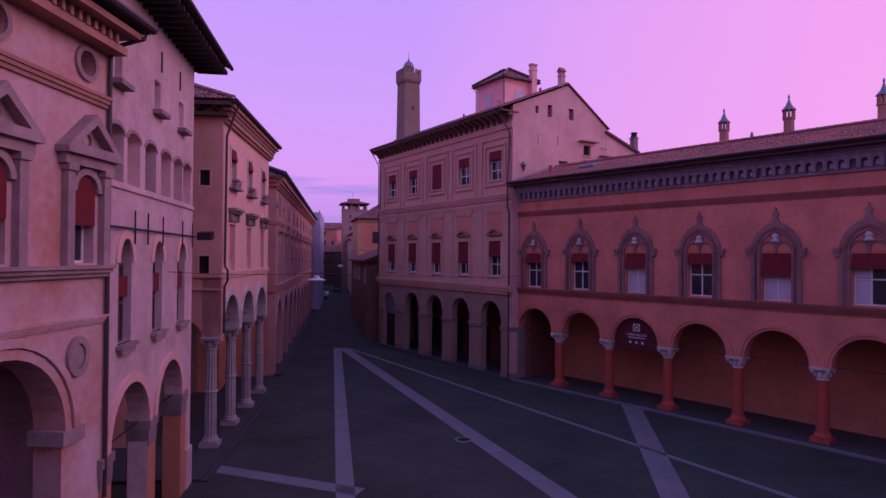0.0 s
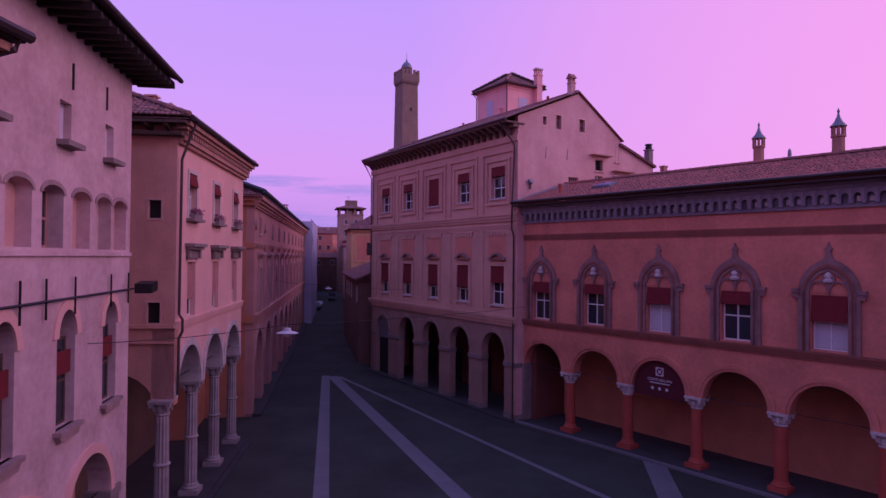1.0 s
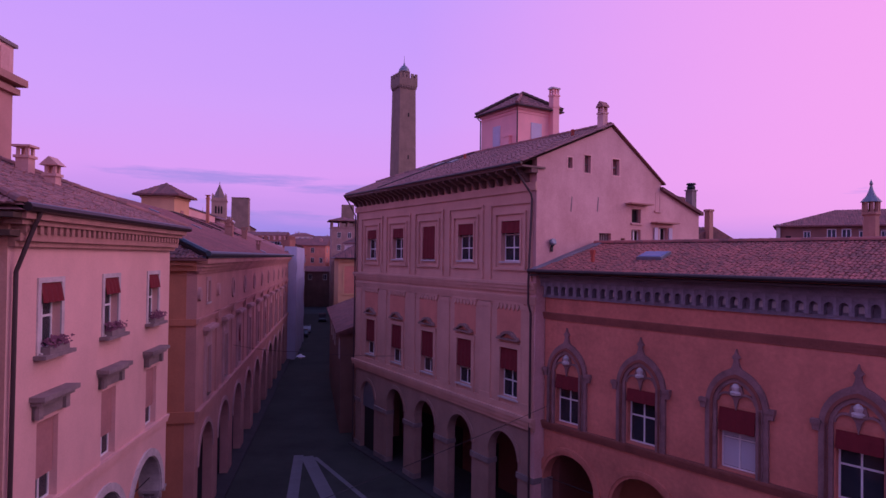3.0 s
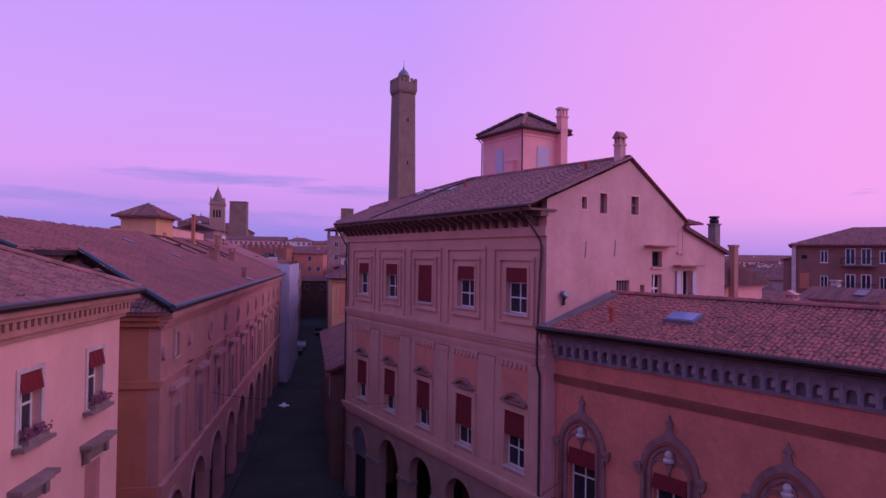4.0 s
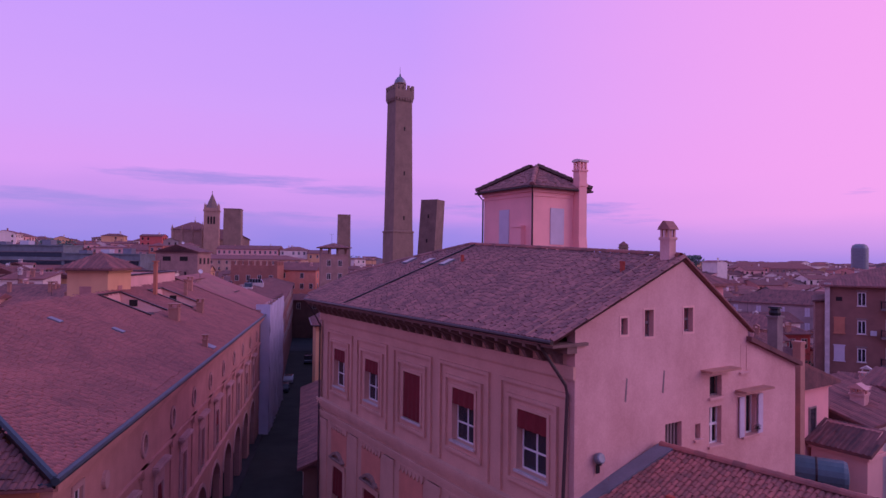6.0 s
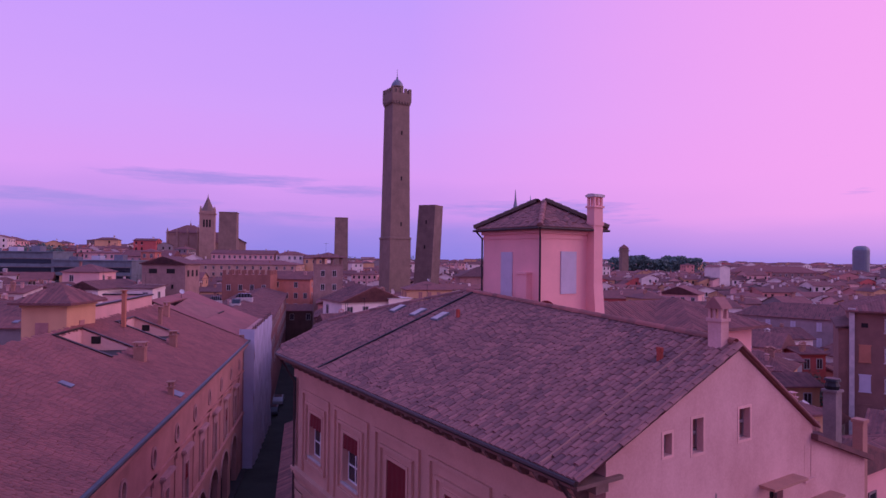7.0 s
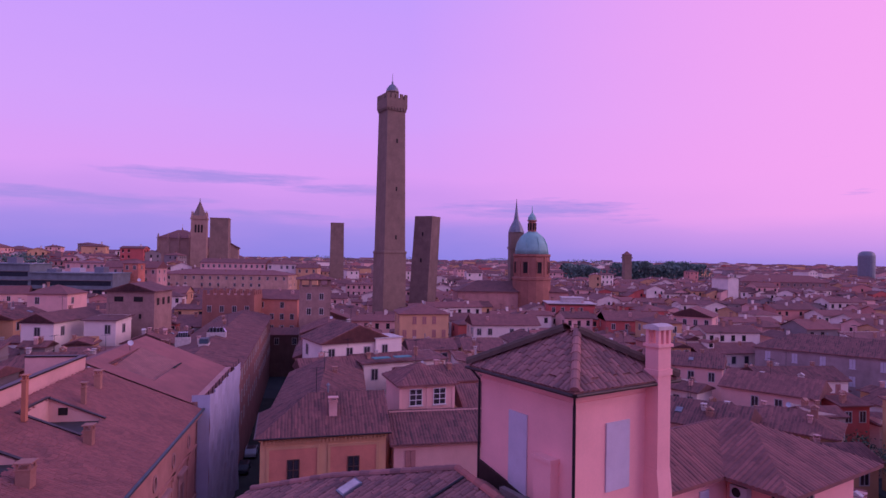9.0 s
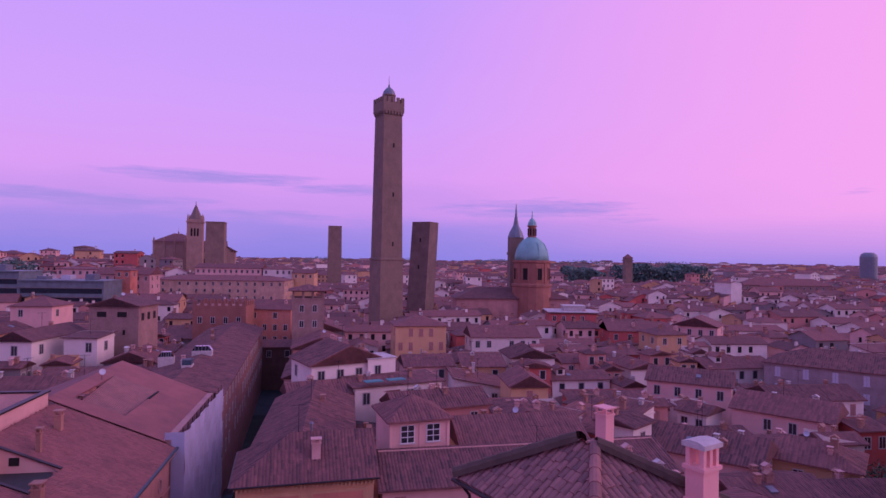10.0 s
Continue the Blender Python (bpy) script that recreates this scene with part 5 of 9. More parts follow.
lr = B().add([(-0.2, -1.0, 15.58), (LL + 0.35, -1.0, 15.58), (LL + 0.35, 6, 18.2), (-0.2, 6, 18.2)], [(0, 1, 2, 3)])
part("roof", lr, M_TILE, l0)
for c in w0:
    win = window(l0, c, 9.2, 0.85, 2.0, y=0.3, panes=(2, 2), sill=False)
    part("blind", B().prism(arch_hole(0, 0.8, 0.95, 1.8), -0.34, -0.2), M_AWN, win, "crimson rounded cloth blind")
    b = B()
    for s in (-1, 1):
        b.box(c + s * 0.72 - 0.13, c + s * 0.72 + 0.13, -0.18, 0.0, 9.15, 11.6)
        b.box(c + s * 0.72 - 0.18, c + s * 0.72 + 0.18, -0.24, 0.0, 11.45, 11.6)
    b.box(c - 1.0, c + 1.0, -0.22, 0.0, 11.6, 11.85)
    b.box(c - 1.1, c + 1.1, -0.36, 0.0, 11.85, 12.0)
    part("window_surround", b, M_L0S, l0, "carved grey stone jambs and lintel")
    part("pediment", B().prism([(c - 1.1, 12.0), (c + 1.1, 12.0), (c, 12.95)], -0.34, 0.0, [[(c - 0.72, 12.1), (c + 0.72, 12.1), (c, 12.68)]]).prism([(c - 0.74, 12.08), (c + 0.74, 12.08), (c, 12.7)], -0.08, 0.0, [arc(c, 12.3, 0.17, 0.17, 0, 360, 12)[:-1]]), M_L0S, l0)
    part("archivolt", archivolt(c, 0.85, 11.0, 0.425, 0.16, -0.12, 0.0, 12), M_L0S, l0)
    part("oculus_ring", B().prism(arc(c, 14.25, 0.45, 0.45, 0, 360, 18)[:-1], -0.08, 0.0, [arc(c, 14.25, 0.32, 0.32, 0, 360, 16)[:-1]]), M_L0S, l0)
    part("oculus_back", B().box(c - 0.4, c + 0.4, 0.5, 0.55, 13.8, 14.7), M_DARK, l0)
for cx, w, sp, rz in a0:
    part("archivolt", archivolt(cx, w, sp, rz, 0.22, -0.1, 0.0), M_L0, l0)
    part("archivolt", archivolt(cx, w + 0.5, sp, rz + 0.25, 0.2, -0.16, 0.0), M_L0, l0)
    for s in (-1, 1):
        part("pier_capital", B().box(cx + s * (w / 2 + 0.25) - 0.4, cx + s * (w / 2 + 0.25) + 0.4, -0.15, 0.75, 4.85, 5.2), M_L0S, l0)
for c in (17.9, 12.9, 7.9):
    part("roundel", B().prism(arc(c, 6.9, 0.42, 0.5, 0, 360, 18)[:-1], -0.09, 0.0, [arc(c, 6.9, 0.26, 0.32, 0, 360, 16)[:-1]]).prism(arc(c, 6.9, 0.24, 0.3, 0, 360, 14)[:-1], -0.04, 0.0), M_L0S, l0)

# ---- left side: old beige house with lancet windows ----
l1 = thing("lancet_house", pose(-7.3, 17.7, 0, 0, 0, 101.5), "old beige plaster house with lancet windows and deep dark eaves", "house")
LL = 9.2
lan = [1.55, 4.6, 7.55]
up = [0.75, 2.15, 3.75, 5.4, 6.95, 8.25]
tops = [(0.75, 14.25), (4.35, 14.25), (7.3, 14.25)]
holes = [arch_hole(c, 1.05, 6.85, 9.2, 0.7) for c in lan] + [arch_hole(c, 1.12, 11.5, 12.85, 0.22) for c in up] + [rect(c - 0.33, c + 0.33, z, z + 1.05) for c, z in tops]
part("wall", B().prism(arcade(0, LL, 0, 17.3, [(2.1, 3.3, 4.0, 1.6), (6.15, 3.1, 4.0, 1.6)]), 0.0, 0.6, holes), M_L1, l1)
part("back_wall", B().box(0, LL, 12.0, 12.4, 0, 17.5), M_L1, l1)
part("gable_wall", B().prism([(0.6, 0), (12.0, 0), (12.0, 17.5), (6.0, 20.0), (0.6, 17.9)], -0.3, 0.0).moved(Matrix.Rotation(math.radians(90), 4, "Z")), M_L1, l1)
part("end_wall", B().box(LL - 0.4, LL, 0.6, 12, 6.0, 17.6).box(LL - 0.4, LL, 3.6, 12, 0, 6.0), M_L1, l1)
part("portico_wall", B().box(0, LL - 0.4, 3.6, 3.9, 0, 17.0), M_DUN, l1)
part("portico_vault", B().box(0, LL - 0.4, 0.6, 3.6, 6.2, 6.4), M_L1, l1)
for c in lan:
    win = window(l1, c, 6.85, 1.05, 2.3, y=0.26, panes=(2, 2), mat=M_WOOD, sill=False)
    part("blind", B().box(-0.5, 0.5, -0.16, -0.1, 1.35, 1.95), M_AWN, win, "crimson cloth blind")
    part("lancet_ring", archivolt(c, 1.05, 9.2, 0.7, 0.26, -0.06, 0.0), M_PINK, l1)
    part("sill", B().box(c - 0.68, c + 0.68, -0.2, 0.1, 6.74, 6.85).prism([(c - 0.5, 6.55), (c + 0.5, 6.55), (c + 0.62, 6.74), (c - 0.62, 6.74)], -0.14, 0.0), M_L0S, l1)
for i, c in enumerate(up):
    if i in (0, 2):
        window(l1, c, 11.5, 1.12, 1.5, y=0.42, panes=(1, 2), mat=M_SHUT if i == 0 else M_RSHUT, sill=False)
    else:
        part("blocked_window", B().box(c - 0.6, c + 0.6, 0.36, 0.5, 11.4, 13.15), M_GABLE if i % 2 else M_L1, l1, "walled-up rose window recess")
    part("segment_arch", B().prism(arc(c, 12.85, 0.68, 0.34, 180, 0, 10) + arc(c, 12.85, 0.56, 0.22, 0, 180, 10), -0.03, 0.0), M_L0S, l1)
part("sill_course", B().box(0, LL, -0.07, 0.0, 11.3, 11.42), M_L1, l1)
for c, z in tops:
    part("shutter", B().box(c - 0.33, c + 0.33, 0.2, 0.26, z, z + 1.05), M_SHUT, l1, "closed pale shutter")
    part("sill", B().box(c - 0.5, c + 0.5, -0.3, 0.0, z - 0.14, z), M_STONE, l1)
for c in (4.7, 7.0):
    part("wall_tie", B().box(c - 0.02, c + 0.02, -0.05, 0, 15.7, 16.4), M_METAL, l1)
part("cable_rail", B().tube([(0, -0.1, 10.2), (LL + 0.1, -0.1, 10.2)], 0.035, 6), M_METAL, l1)
for c in (2.1, 3.3, 4.9, 7.4, 8.9):
    part("wall_tie", B().box(c - 0.02, c + 0.02, -0.1, -0.06, 9.75, 10.75), M_METAL, l1)
for cx, w in ((2.1, 3.3), (6.15, 3.1)):
    part("archivolt", archivolt(cx, w, 4.0, 1.6, 0.28, -0.08, 0.0), M_PINK, l1)
    part("tie_rod", B().tube([(cx - 1.7, 0.3, 4.0), (cx + 1.7, 0.3, 4.0)], 0.03, 5), M_METAL, l1)
for c in (0.25, 4.15, 8.0):
    b = B().box(c - 0.36, c + 0.36, -0.03, 0.63, 0, 3.2)
    part("pier", b, M_TERRA, l1, "worn red brick pier")
    part("pier_capital", B().box(c - 0.45, c + 0.45, -0.1, 0.7, 3.75, 4.02).prism([(c - 0.38, 3.2), (c + 0.38, 3.2), (c + 0.45, 3.75), (c - 0.45, 3.75)], -0.05, 0.65), M_STONE, l1)
part("pier_foot", B().box(8.4, LL + 0.05, -0.08, 0.65, 0, 1.6), M_L1, l1)
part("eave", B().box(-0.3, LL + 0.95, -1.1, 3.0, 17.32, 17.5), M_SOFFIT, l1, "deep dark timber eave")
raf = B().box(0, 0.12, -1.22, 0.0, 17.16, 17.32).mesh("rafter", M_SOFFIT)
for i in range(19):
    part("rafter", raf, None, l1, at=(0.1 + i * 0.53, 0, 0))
part("gutter", B().tube([(-0.3, -1.32, 17.55), (LL + 0.955, -1.32, 17.55)], 0.09, 8), M_GUT, l1)
part("roof", B().add([(-0.3, -1.3, 17.52), (LL + 0.95, -1.3, 17.52), (LL + 0.95, 6, 20.2), (-0.3, 6, 20.2), (LL + 0.95, 13, 17.5), (-0.3, 13, 17.5)], [(0, 1, 2, 3), (3, 2, 4, 5)]), M_TILE, l1)
lp = thing("wall_floodlight", l1.matrix_world @ pose(LL + 0.2, -0.3, 10.25), "dark box floodlight fixed on the corner cable rail", "floodlight")
part("housing", B().prism([(-0.3, -0.2), (0.35, -0.12), (0.35, 0.2), (-0.3, 0.12)], -0.45, 0.1), M_METAL, lp)
part("lens", B().box(0.35, 0.37, -0.42, 0.06, -0.1, 0.17), M_LEAD, lp)

# ---- left side: pink house on fluted columns ----
l2 = thing("pink_house", pose(-9.75, 31.2, 0, 0, 0, 98.5), "pink plaster house with pale arches on fluted columns and crimson blinds", "house")
LL = 12.15
w2 = [2.1, 6.1, 10.15]
holes = [rect(c - 0.56, c + 0.56, 13.0, 14.95) for c in w2] + [rect(c - 0.58, c + 0.58, 8.65, 11.05) for c in w2]
part("wall", B().prism(rect(0.006, LL, 8.4, 16.8), -0.005, 0.5, holes), M_PINK, l2)
arches = [(2.0, 3.35, 5.45, 1.95), (5.95, 3.35, 5.45, 1.95), (9.9, 3.35, 5.45, 1.95)]
part("arcade_wall", B().prism(arcade(0, LL, 5.45, 8.4, [(c, w, 5.451, r) for c, w, s, r in arches]), 0.02, 0.9), M_PINK, l2)
for c, w, s, r in arches:
    part("archivolt", archivolt(c, w, s, r, 0.3, -0.06, 0.02), M_PALE, l2, "pale plaster arch ring")
    part("arch_soffit", archivolt(c, w - 0.06, s, r - 0.03, 0.04, 0.0, 0.92), M_PALE, l2)
    part("tie_rod", B().tube([(c - 1.7, 0.45, 6.0), (c + 1.7, 0.45, 6.0)], 0.025, 5), M_METAL, l2)
for x in (0.05, 3.97, 7.92, 11.85):
    column(l2, x, 0.45, 0.16, 5.45, 0.29, M_COL, M_COL, M_COL, cap_h=0.65, fluted=True, ring=2.75)
part("portico_floor", B().box(-4.5, LL, -0.4, 5.0, 0.0, 0.16).box(-4.5, LL, -0.7, -0.4, 0, 0.09), M_PAVE, l2)
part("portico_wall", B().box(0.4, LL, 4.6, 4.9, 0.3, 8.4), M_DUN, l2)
part("portico_vault", B().box(0.4, LL, 0.9, 4.6, 7.7, 7.9), M_PINK, l2)
band(l2, "string_course", -0.06, LL + 0.02, 8.3, 8.62, 0.12, M_PINK)
for c in w2:
    win = window(l2, c, 13.0, 1.12, 1.95, y=0.25, panes=(2, 2), awning=0.6, awn_out=0.14)
    part("window_surround", B().prism(rect(c - 0.72, c + 0.72, 12.9, 15.1), -0.05, 0.0, [rect(c - 0.56, c + 0.56, 13.0, 14.95)]), M_PALE, l2)
    part("planter", B().box(-0.55, 0.55, -0.55, -0.3, -0.05, 0.14), M_STONE, win)
    fb = B()
    for i in range(130):
        x, y, z = rndf.uniform(-0.6, 0.6), rndf.uniform(-0.62, -0.25), rndf.uniform(0.1, 0.36)
        d = rndf.uniform(0.04, 0.09)
        fb.add([(x - d, y, z), (x + d, y - d * 0.4, z + d * 0.3), (x, y + d * 0.3, z + d)], [(0, 1, 2)])
    tagged(part("flower_clump", fb, M_FLOWER, win, "dark pink window-box flowers"), kind="stuff")
    part("sill_shelf", B().box(-0.85, 0.85, -0.6, -0.25, -0.16, -0.05), M_STONE, win)
    win = window(l2, c, 8.65, 1.16, 2.4, y=0.25, panes=(2, 3), sill=False)
    part("shutter", B().box(-0.57, 0.57, -0.12, -0.06, 0.75, 2.38), M_RSHUT, win, "half-lowered faded red roller shutter")
    part("hood", B().box(c - 1.0, c + 1.0, -0.42, 0.0, 11.72, 11.86).box(c - 0.92, c + 0.92, -0.3, 0.0, 11.6, 11.72).box(c - 0.85, c + 0.85, -0.1, 0.0, 11.2, 11.6).box(c - 0.85, c - 0.62, -0.2, 0, 11.2, 11.6).box(c + 0.62, c + 0.85, -0.2, 0, 11.2, 11.6), M_STONE, l2, "weathered stone window hood on brackets")
# side wall towards the gap, with its own arch and small windows
sw = pose(0, 0, 0, 0, 0, -90)
SWL = 12.0
side = [(-SWL, 0.0)] + [(-SWL, 16.8), (0.0, 16.8), (0.0, 5.2), (-0.55, 5.2)] + arc(-2.3, 4.6, 1.7, 1.9, 0, 180, 12) + [(-4.0, 0.0)]
part("side_wall", B().prism(side, 0.0, 0.5, [rect(-1.1, -0.6, 12.85, 13.6), rect(-1.1, -0.6, 8.55, 9.4)]).moved(sw), M_SIDE, l2, "bare pale terracotta plaster side wall")
for z0, z1 in ((12.85, 13.6), (8.55, 9.4)):
    part("side_window", B().prism(rect(-1.17, -0.53, z0 - 0.08, z1 + 0.08), -0.02, 0.0, [rect(-1.1, -0.6, z0, z1)]).moved(sw), M_GABLE, l2, "pale grey cement window surround")
    part("side_pane", B().box(-1.2, -0.5, 0.16, 0.19, z0 - 0.05, z1 + 0.05).moved(sw), M_DARK, l2)
part("side_string", B().box(-SWL, 0.0, -0.1, 0.0, 7.72, 7.8).box(-SWL, 0.0, -0.14, 0.0, 8.35, 8.5).moved(sw), M_SIDE, l2)
part("side_eave", B().box(-SWL, 0.3, -0.45, 0.0, 16.22, 16.37).box(-SWL, 0.5, -0.7, 0.0, 16.67, 16.79).moved(sw), M_WOOD, l2)
srf = B().prism([(0, 16.37), (0, 16.67), (0.6, 16.67), (0.6, 16.57)], -0.08, 0.08).mesh("bracket", M_WOOD)
for i in range(14):
    part("bracket", srf, None, l2, at=sw @ Matrix.Translation((-0.3 - i * 0.75, 0, 0)) @ Matrix.Rotation(math.radians(-90), 4, "Z"))
part("cornice", B().box(0, LL + 0.15, -0.18, 0.0, 15.95, 16.1).box(0, LL + 0.2, -0.3, 0.0, 16.1, 16.3).box(-0.2, LL + 0.3, -0.45, 0.0, 16.52, 16.66).box(-0.3, LL + 0.4, -0.6, 0.0, 16.66, 16.85), M_L2C, l2)
dent = B().box(0, 0.17, -0.38, 0, 16.3, 16.52).mesh("dentil", M_L2C)
for i in range(36):
    part("dentil", dent, None, l2, at=(0.1 + i * 0.34, 0, 0))
part("gutter", B().tube([(-0.45, -0.7, 16.95), (LL + 0.5, -0.7, 16.95)], 0.12, 8), M_GUT, l2)
drainpipe(l2, [(0.2, -0.7, 16.9), (0.2, -0.5, 16.4), (0.12, -0.15, 15.3), (0.12, -0.12, 8.9), (0.12, -0.26, 8.7), (0.12, -0.26, 8.2), (0.12, -0.12, 7.9), (0.1, -0.12, 5.6)])
E2, R2, D2 = 16.98, 20.3, 7.5
H2 = 5.6                               # far end of the short ridge; hips on both ends
rl = [(-0.55, -0.65, E2), (LL + 0.5, -0.65, E2), (H2, D2, R2), (5.0, D2, R2), (-0.55, 13.0, E2), (LL + 0.5, 14.0, E2)]
rb = B().add(rl, [(0, 1, 2, 3), (4, 0, 3), (1, 5, 2), (5, 4, 3, 2)])
rb.add([(p[0], p[1], p[2] - 0.12) for p in rl], [(3, 2, 1, 0), (3, 0, 4), (2, 5, 1)])
l2roof = part("roof", rb, M_TILE, l2)
v2 = Vector((0, D2 + 0.65, R2 - E2))
slope_tiles("roof_tiles", l2roof, rl[0], (1, 0, 0), v2, [(0, 0), (LL + 1.05, 0), (H2 + 0.55, v2.length), (5.55, v2.length)], pieces=(0.5, 6.5, 0.0, 5.0), seed=13)
v3 = Vector((5.55, 0, R2 - E2))
slope_tiles("roof_tiles", l2roof, rl[0], (0, 1, 0), v3, [(0, 0), (13.65, 0), (D2 + 0.65, v3.length)], seed=14)
ridge_tiles(l2roof, (LL + 0.4, -0.58, E2 + 0.06), (H2, D2, R2 + 0.05))
ridge_tiles(l2roof, (-0.48, -0.58, E2 + 0.06), (5.0, D2, R2 + 0.05))


def plain_chimney(m, w, d, h, label, mat=None, cap="slab", group=""):
    c = thing("chimney", m, label, "chimney", group)
    part("shaft", cached(("chim", w, d, h, cap, (mat or M_CHIM).name), lambda: chimney_mesh(w, d, h, cap).mesh("shaft", mat or M_CHIM)), None, c)
    return c


plain_chimney(pose(-14.6, 38.2, 18.2, 0, 0, 8), 0.45, 0.45, 1.1, "grey plaster chimney with a slotted top on the roof", M_GABLE)
plain_chimney(pose(-13.4, 38.0, 17.6, 0, 0, 8), 0.4, 0.4, 1.0, "grey plaster chimney with a small pitched cap", M_GABLE, "pitch")
# terrace house rising behind
th = thing("terrace_house", pose(-15.6, 28.4, 0, 0, 0, 98.5), "tall rose plaster house with a roof terrace behind a balustrade", "house")
part("wall", B().box(0, 13, 0, 8, 6, 22.9), M_L3, th)
part("cornice", B().box(-0.2, 13.2, -0.2, 8.2, 22.5, 22.75).box(-0.3, 13.4, -0.4, 8.4, 22.9, 23.2), M_L2C, th)
for x in (2.6, 6.4, 10.4):
    part("shutter", B().box(x - 0.5, x + 0.5, -0.07, 0.0, 18.9, 21.2).box(x - 0.6, x + 0.6, -0.12, 0.0, 18.78, 18.9), M_RSHUT, th, "closed faded red shutter")
part("parapet", B().box(0.0, 13.0, 0.0, 0.25, 23.2, 24.5).box(12.8, 13.0, 0.25, 8, 23.2, 24.5), M_GABLE, th)
part("parapet_coping", B().box(-0.1, 13.15, -0.1, 0.35, 24.5, 24.65).box(12.7, 13.15, 0.35, 8, 24.5, 24.65), M_STONE, th)
pan = B().box(-0.3, 0.3, -0.04, 0.0, 23.35, 24.3).mesh("parapet_panel", M_GABLE)
for i in range(15):
    part("parapet_panel", pan, None, th, at=(0.6 + i * 0.84, 0, 0))

# ---- left side: long palazzo along the street ----
l3 = thing("long_palazzo", pose(-13.2, 50.4, 0, 0, 0, 102.1), "long brick-pink palazzo with a street arcade and a big tiled roof", "house")
LL = 58.5
n3 = 10
p3 = 5.66
w3 = [1.6 + p3 * k for k in range(n3)]
o3 = [c + p3 / 2 for c in w3]           # oval lights between the bays
holes = [rect(c - 0.55, c + 0.55, 7.5, 10.4) for c in w3] + [rect(c - 0.42, c + 0.42, 13.0, 14.25) for c in w3[:1]] + [arc(c, 13.45, 0.36, 0.52, 0, 360, 14)[:-1] for c in o3[1:]]
part("wall", B().prism(arcade(-1.3, LL, 0, 15.5, [(c, 3.9, 3.9, 1.95) for c in w3]), 0.0, 0.55, holes), M_L3, l3)
part("end_wall", B().box(-1.32, -0.85, 0.55, 14, 0, 15.3), M_TERRA, l3)
part("portico_wall", B().box(0.45, LL, 4.4, 4.7, 0, 7.0), M_DUN, l3)
part("portico_vault", B().box(0.45, LL, 0.55, 4.4, 6.2, 6.4), M_L3, l3)
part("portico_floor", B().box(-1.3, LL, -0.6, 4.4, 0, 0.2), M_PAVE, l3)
band(l3, "string_course", -1.4, LL, 6.6, 7.2, 0.25, M_L3)
band(l3, "string_course", -1.38, LL, 11.95, 12.25, 0.18, M_L3)
part("end_string", B().box(-1.42, -1.3, 0.0, 14, 11.9, 12.25).box(-1.44, -1.3, 0, 14, 6.6, 7.2).box(-1.6, -1.3, 0, 14, 14.9, 15.2).box(-1.85, -1.3, 0, 14, 15.2, 15.45), M_TERRA, l3)
for k, c in enumerate(w3):
    window(l3, c, 7.5, 1.1, 2.9, y=0.2, panes=(2, 3), awning=1.3 if k in (2, 5, 8) else 0.0, sill=True)
    if k in (1, 3, 4, 6):
        part("shutter", B().box(c - 0.54, c - 0.02, 0.06, 0.12, 7.5, 10.38).box(c + 0.02, c + 0.54, 0.06, 0.12, 7.5, 10.38), M_LEAD if k == 1 else M_RSHUT, l3, "closed weathered shutters")
    part("window_surround", B().prism(rect(c - 0.95, c + 0.95, 7.2, 11.2), -0.1, 0.0, [rect(c - 0.55, c + 0.55, 7.5, 10.4)]).prism(rect(c - 0.72, c + 0.72, 7.35, 10.6), -0.14, -0.1, [rect(c - 0.55, c + 0.55, 7.5, 10.4)]), M_L3T, l3)
    part("hood", B().box(c - 1.1, c + 1.1, -0.2, 0.0, 11.2, 11.4).box(c - 1.3, c + 1.3, -0.42, 0.0, 11.4, 11.56).box(c - 1.2, c + 1.2, -0.32, 0.0, 11.56, 11.64), M_L3T, l3)
    part("archivolt", archivolt(c, 3.9, 3.9, 1.95, 0.28, -0.08, 0.0, 12), M_L3T, l3)
    part("pilaster", B().box(c + p3 / 2 - 0.45, c + p3 / 2 + 0.45, -0.09, 0.0, 7.2, 11.75).box(c + p3 / 2 - 0.55, c + p3 / 2 + 0.55, -0.22, 0.0, 11.75, 12.25), M_L3, l3)
window(l3, w3[0], 13.0, 0.84, 1.25, y=0.12, panes=(2, 1), sill=True)
part("window_surround", B().prism(rect(w3[0] - 0.6, w3[0] + 0.6, 12.85, 14.5), -0.06, 0.0, [rect(w3[0] - 0.42, w3[0] + 0.42, 13.0, 14.25)]), M_L3T, l3)
for c in (-0.95, o3[0]):
    part("oval_boss", B().prism(arc(c, 13.6, 0.3, 0.4, 0, 360, 14)[:-1], -0.16, 0.0), M_L3T, l3)
for c in o3[1:]:
    part("oval_surround", B().prism(arc(c, 13.45, 0.54, 0.72, 0, 360, 16)[:-1], -0.1, 0.0, [arc(c, 13.45, 0.36, 0.52, 0, 360, 14)[:-1]]), M_L3T, l3)
    part("oval_light", B().prism(arc(c, 13.45, 0.4, 0.56, 0, 360, 14)[:-1], 0.3, 0.34), M_DARK, l3)
part("cornice", B().box(-1.45, LL, -0.14, 0.0, 14.75, 14.9).box(-1.5, LL, -0.26, 0.0, 14.9, 15.1).box(-1.56, LL, -0.42, 0.0, 15.1, 15.3).box(-1.6, LL, -0.6, 0.0, 15.3, 15.6), M_L3, l3)
part("gutter", B().tube([(-2.2, -0.75, 15.85), (LL - 0.1, -0.75, 15.85)], 0.15, 8).box(-2.0, LL, -0.66, -0.1, 15.6, 15.7), M_VERD, l3)
E3, R3, D3 = 15.85, 20.3, 10.0
k3 = (R3 - E3) / (D3 + 0.65)


def zr(y):
    return E3 + k3 * (y + 0.65)


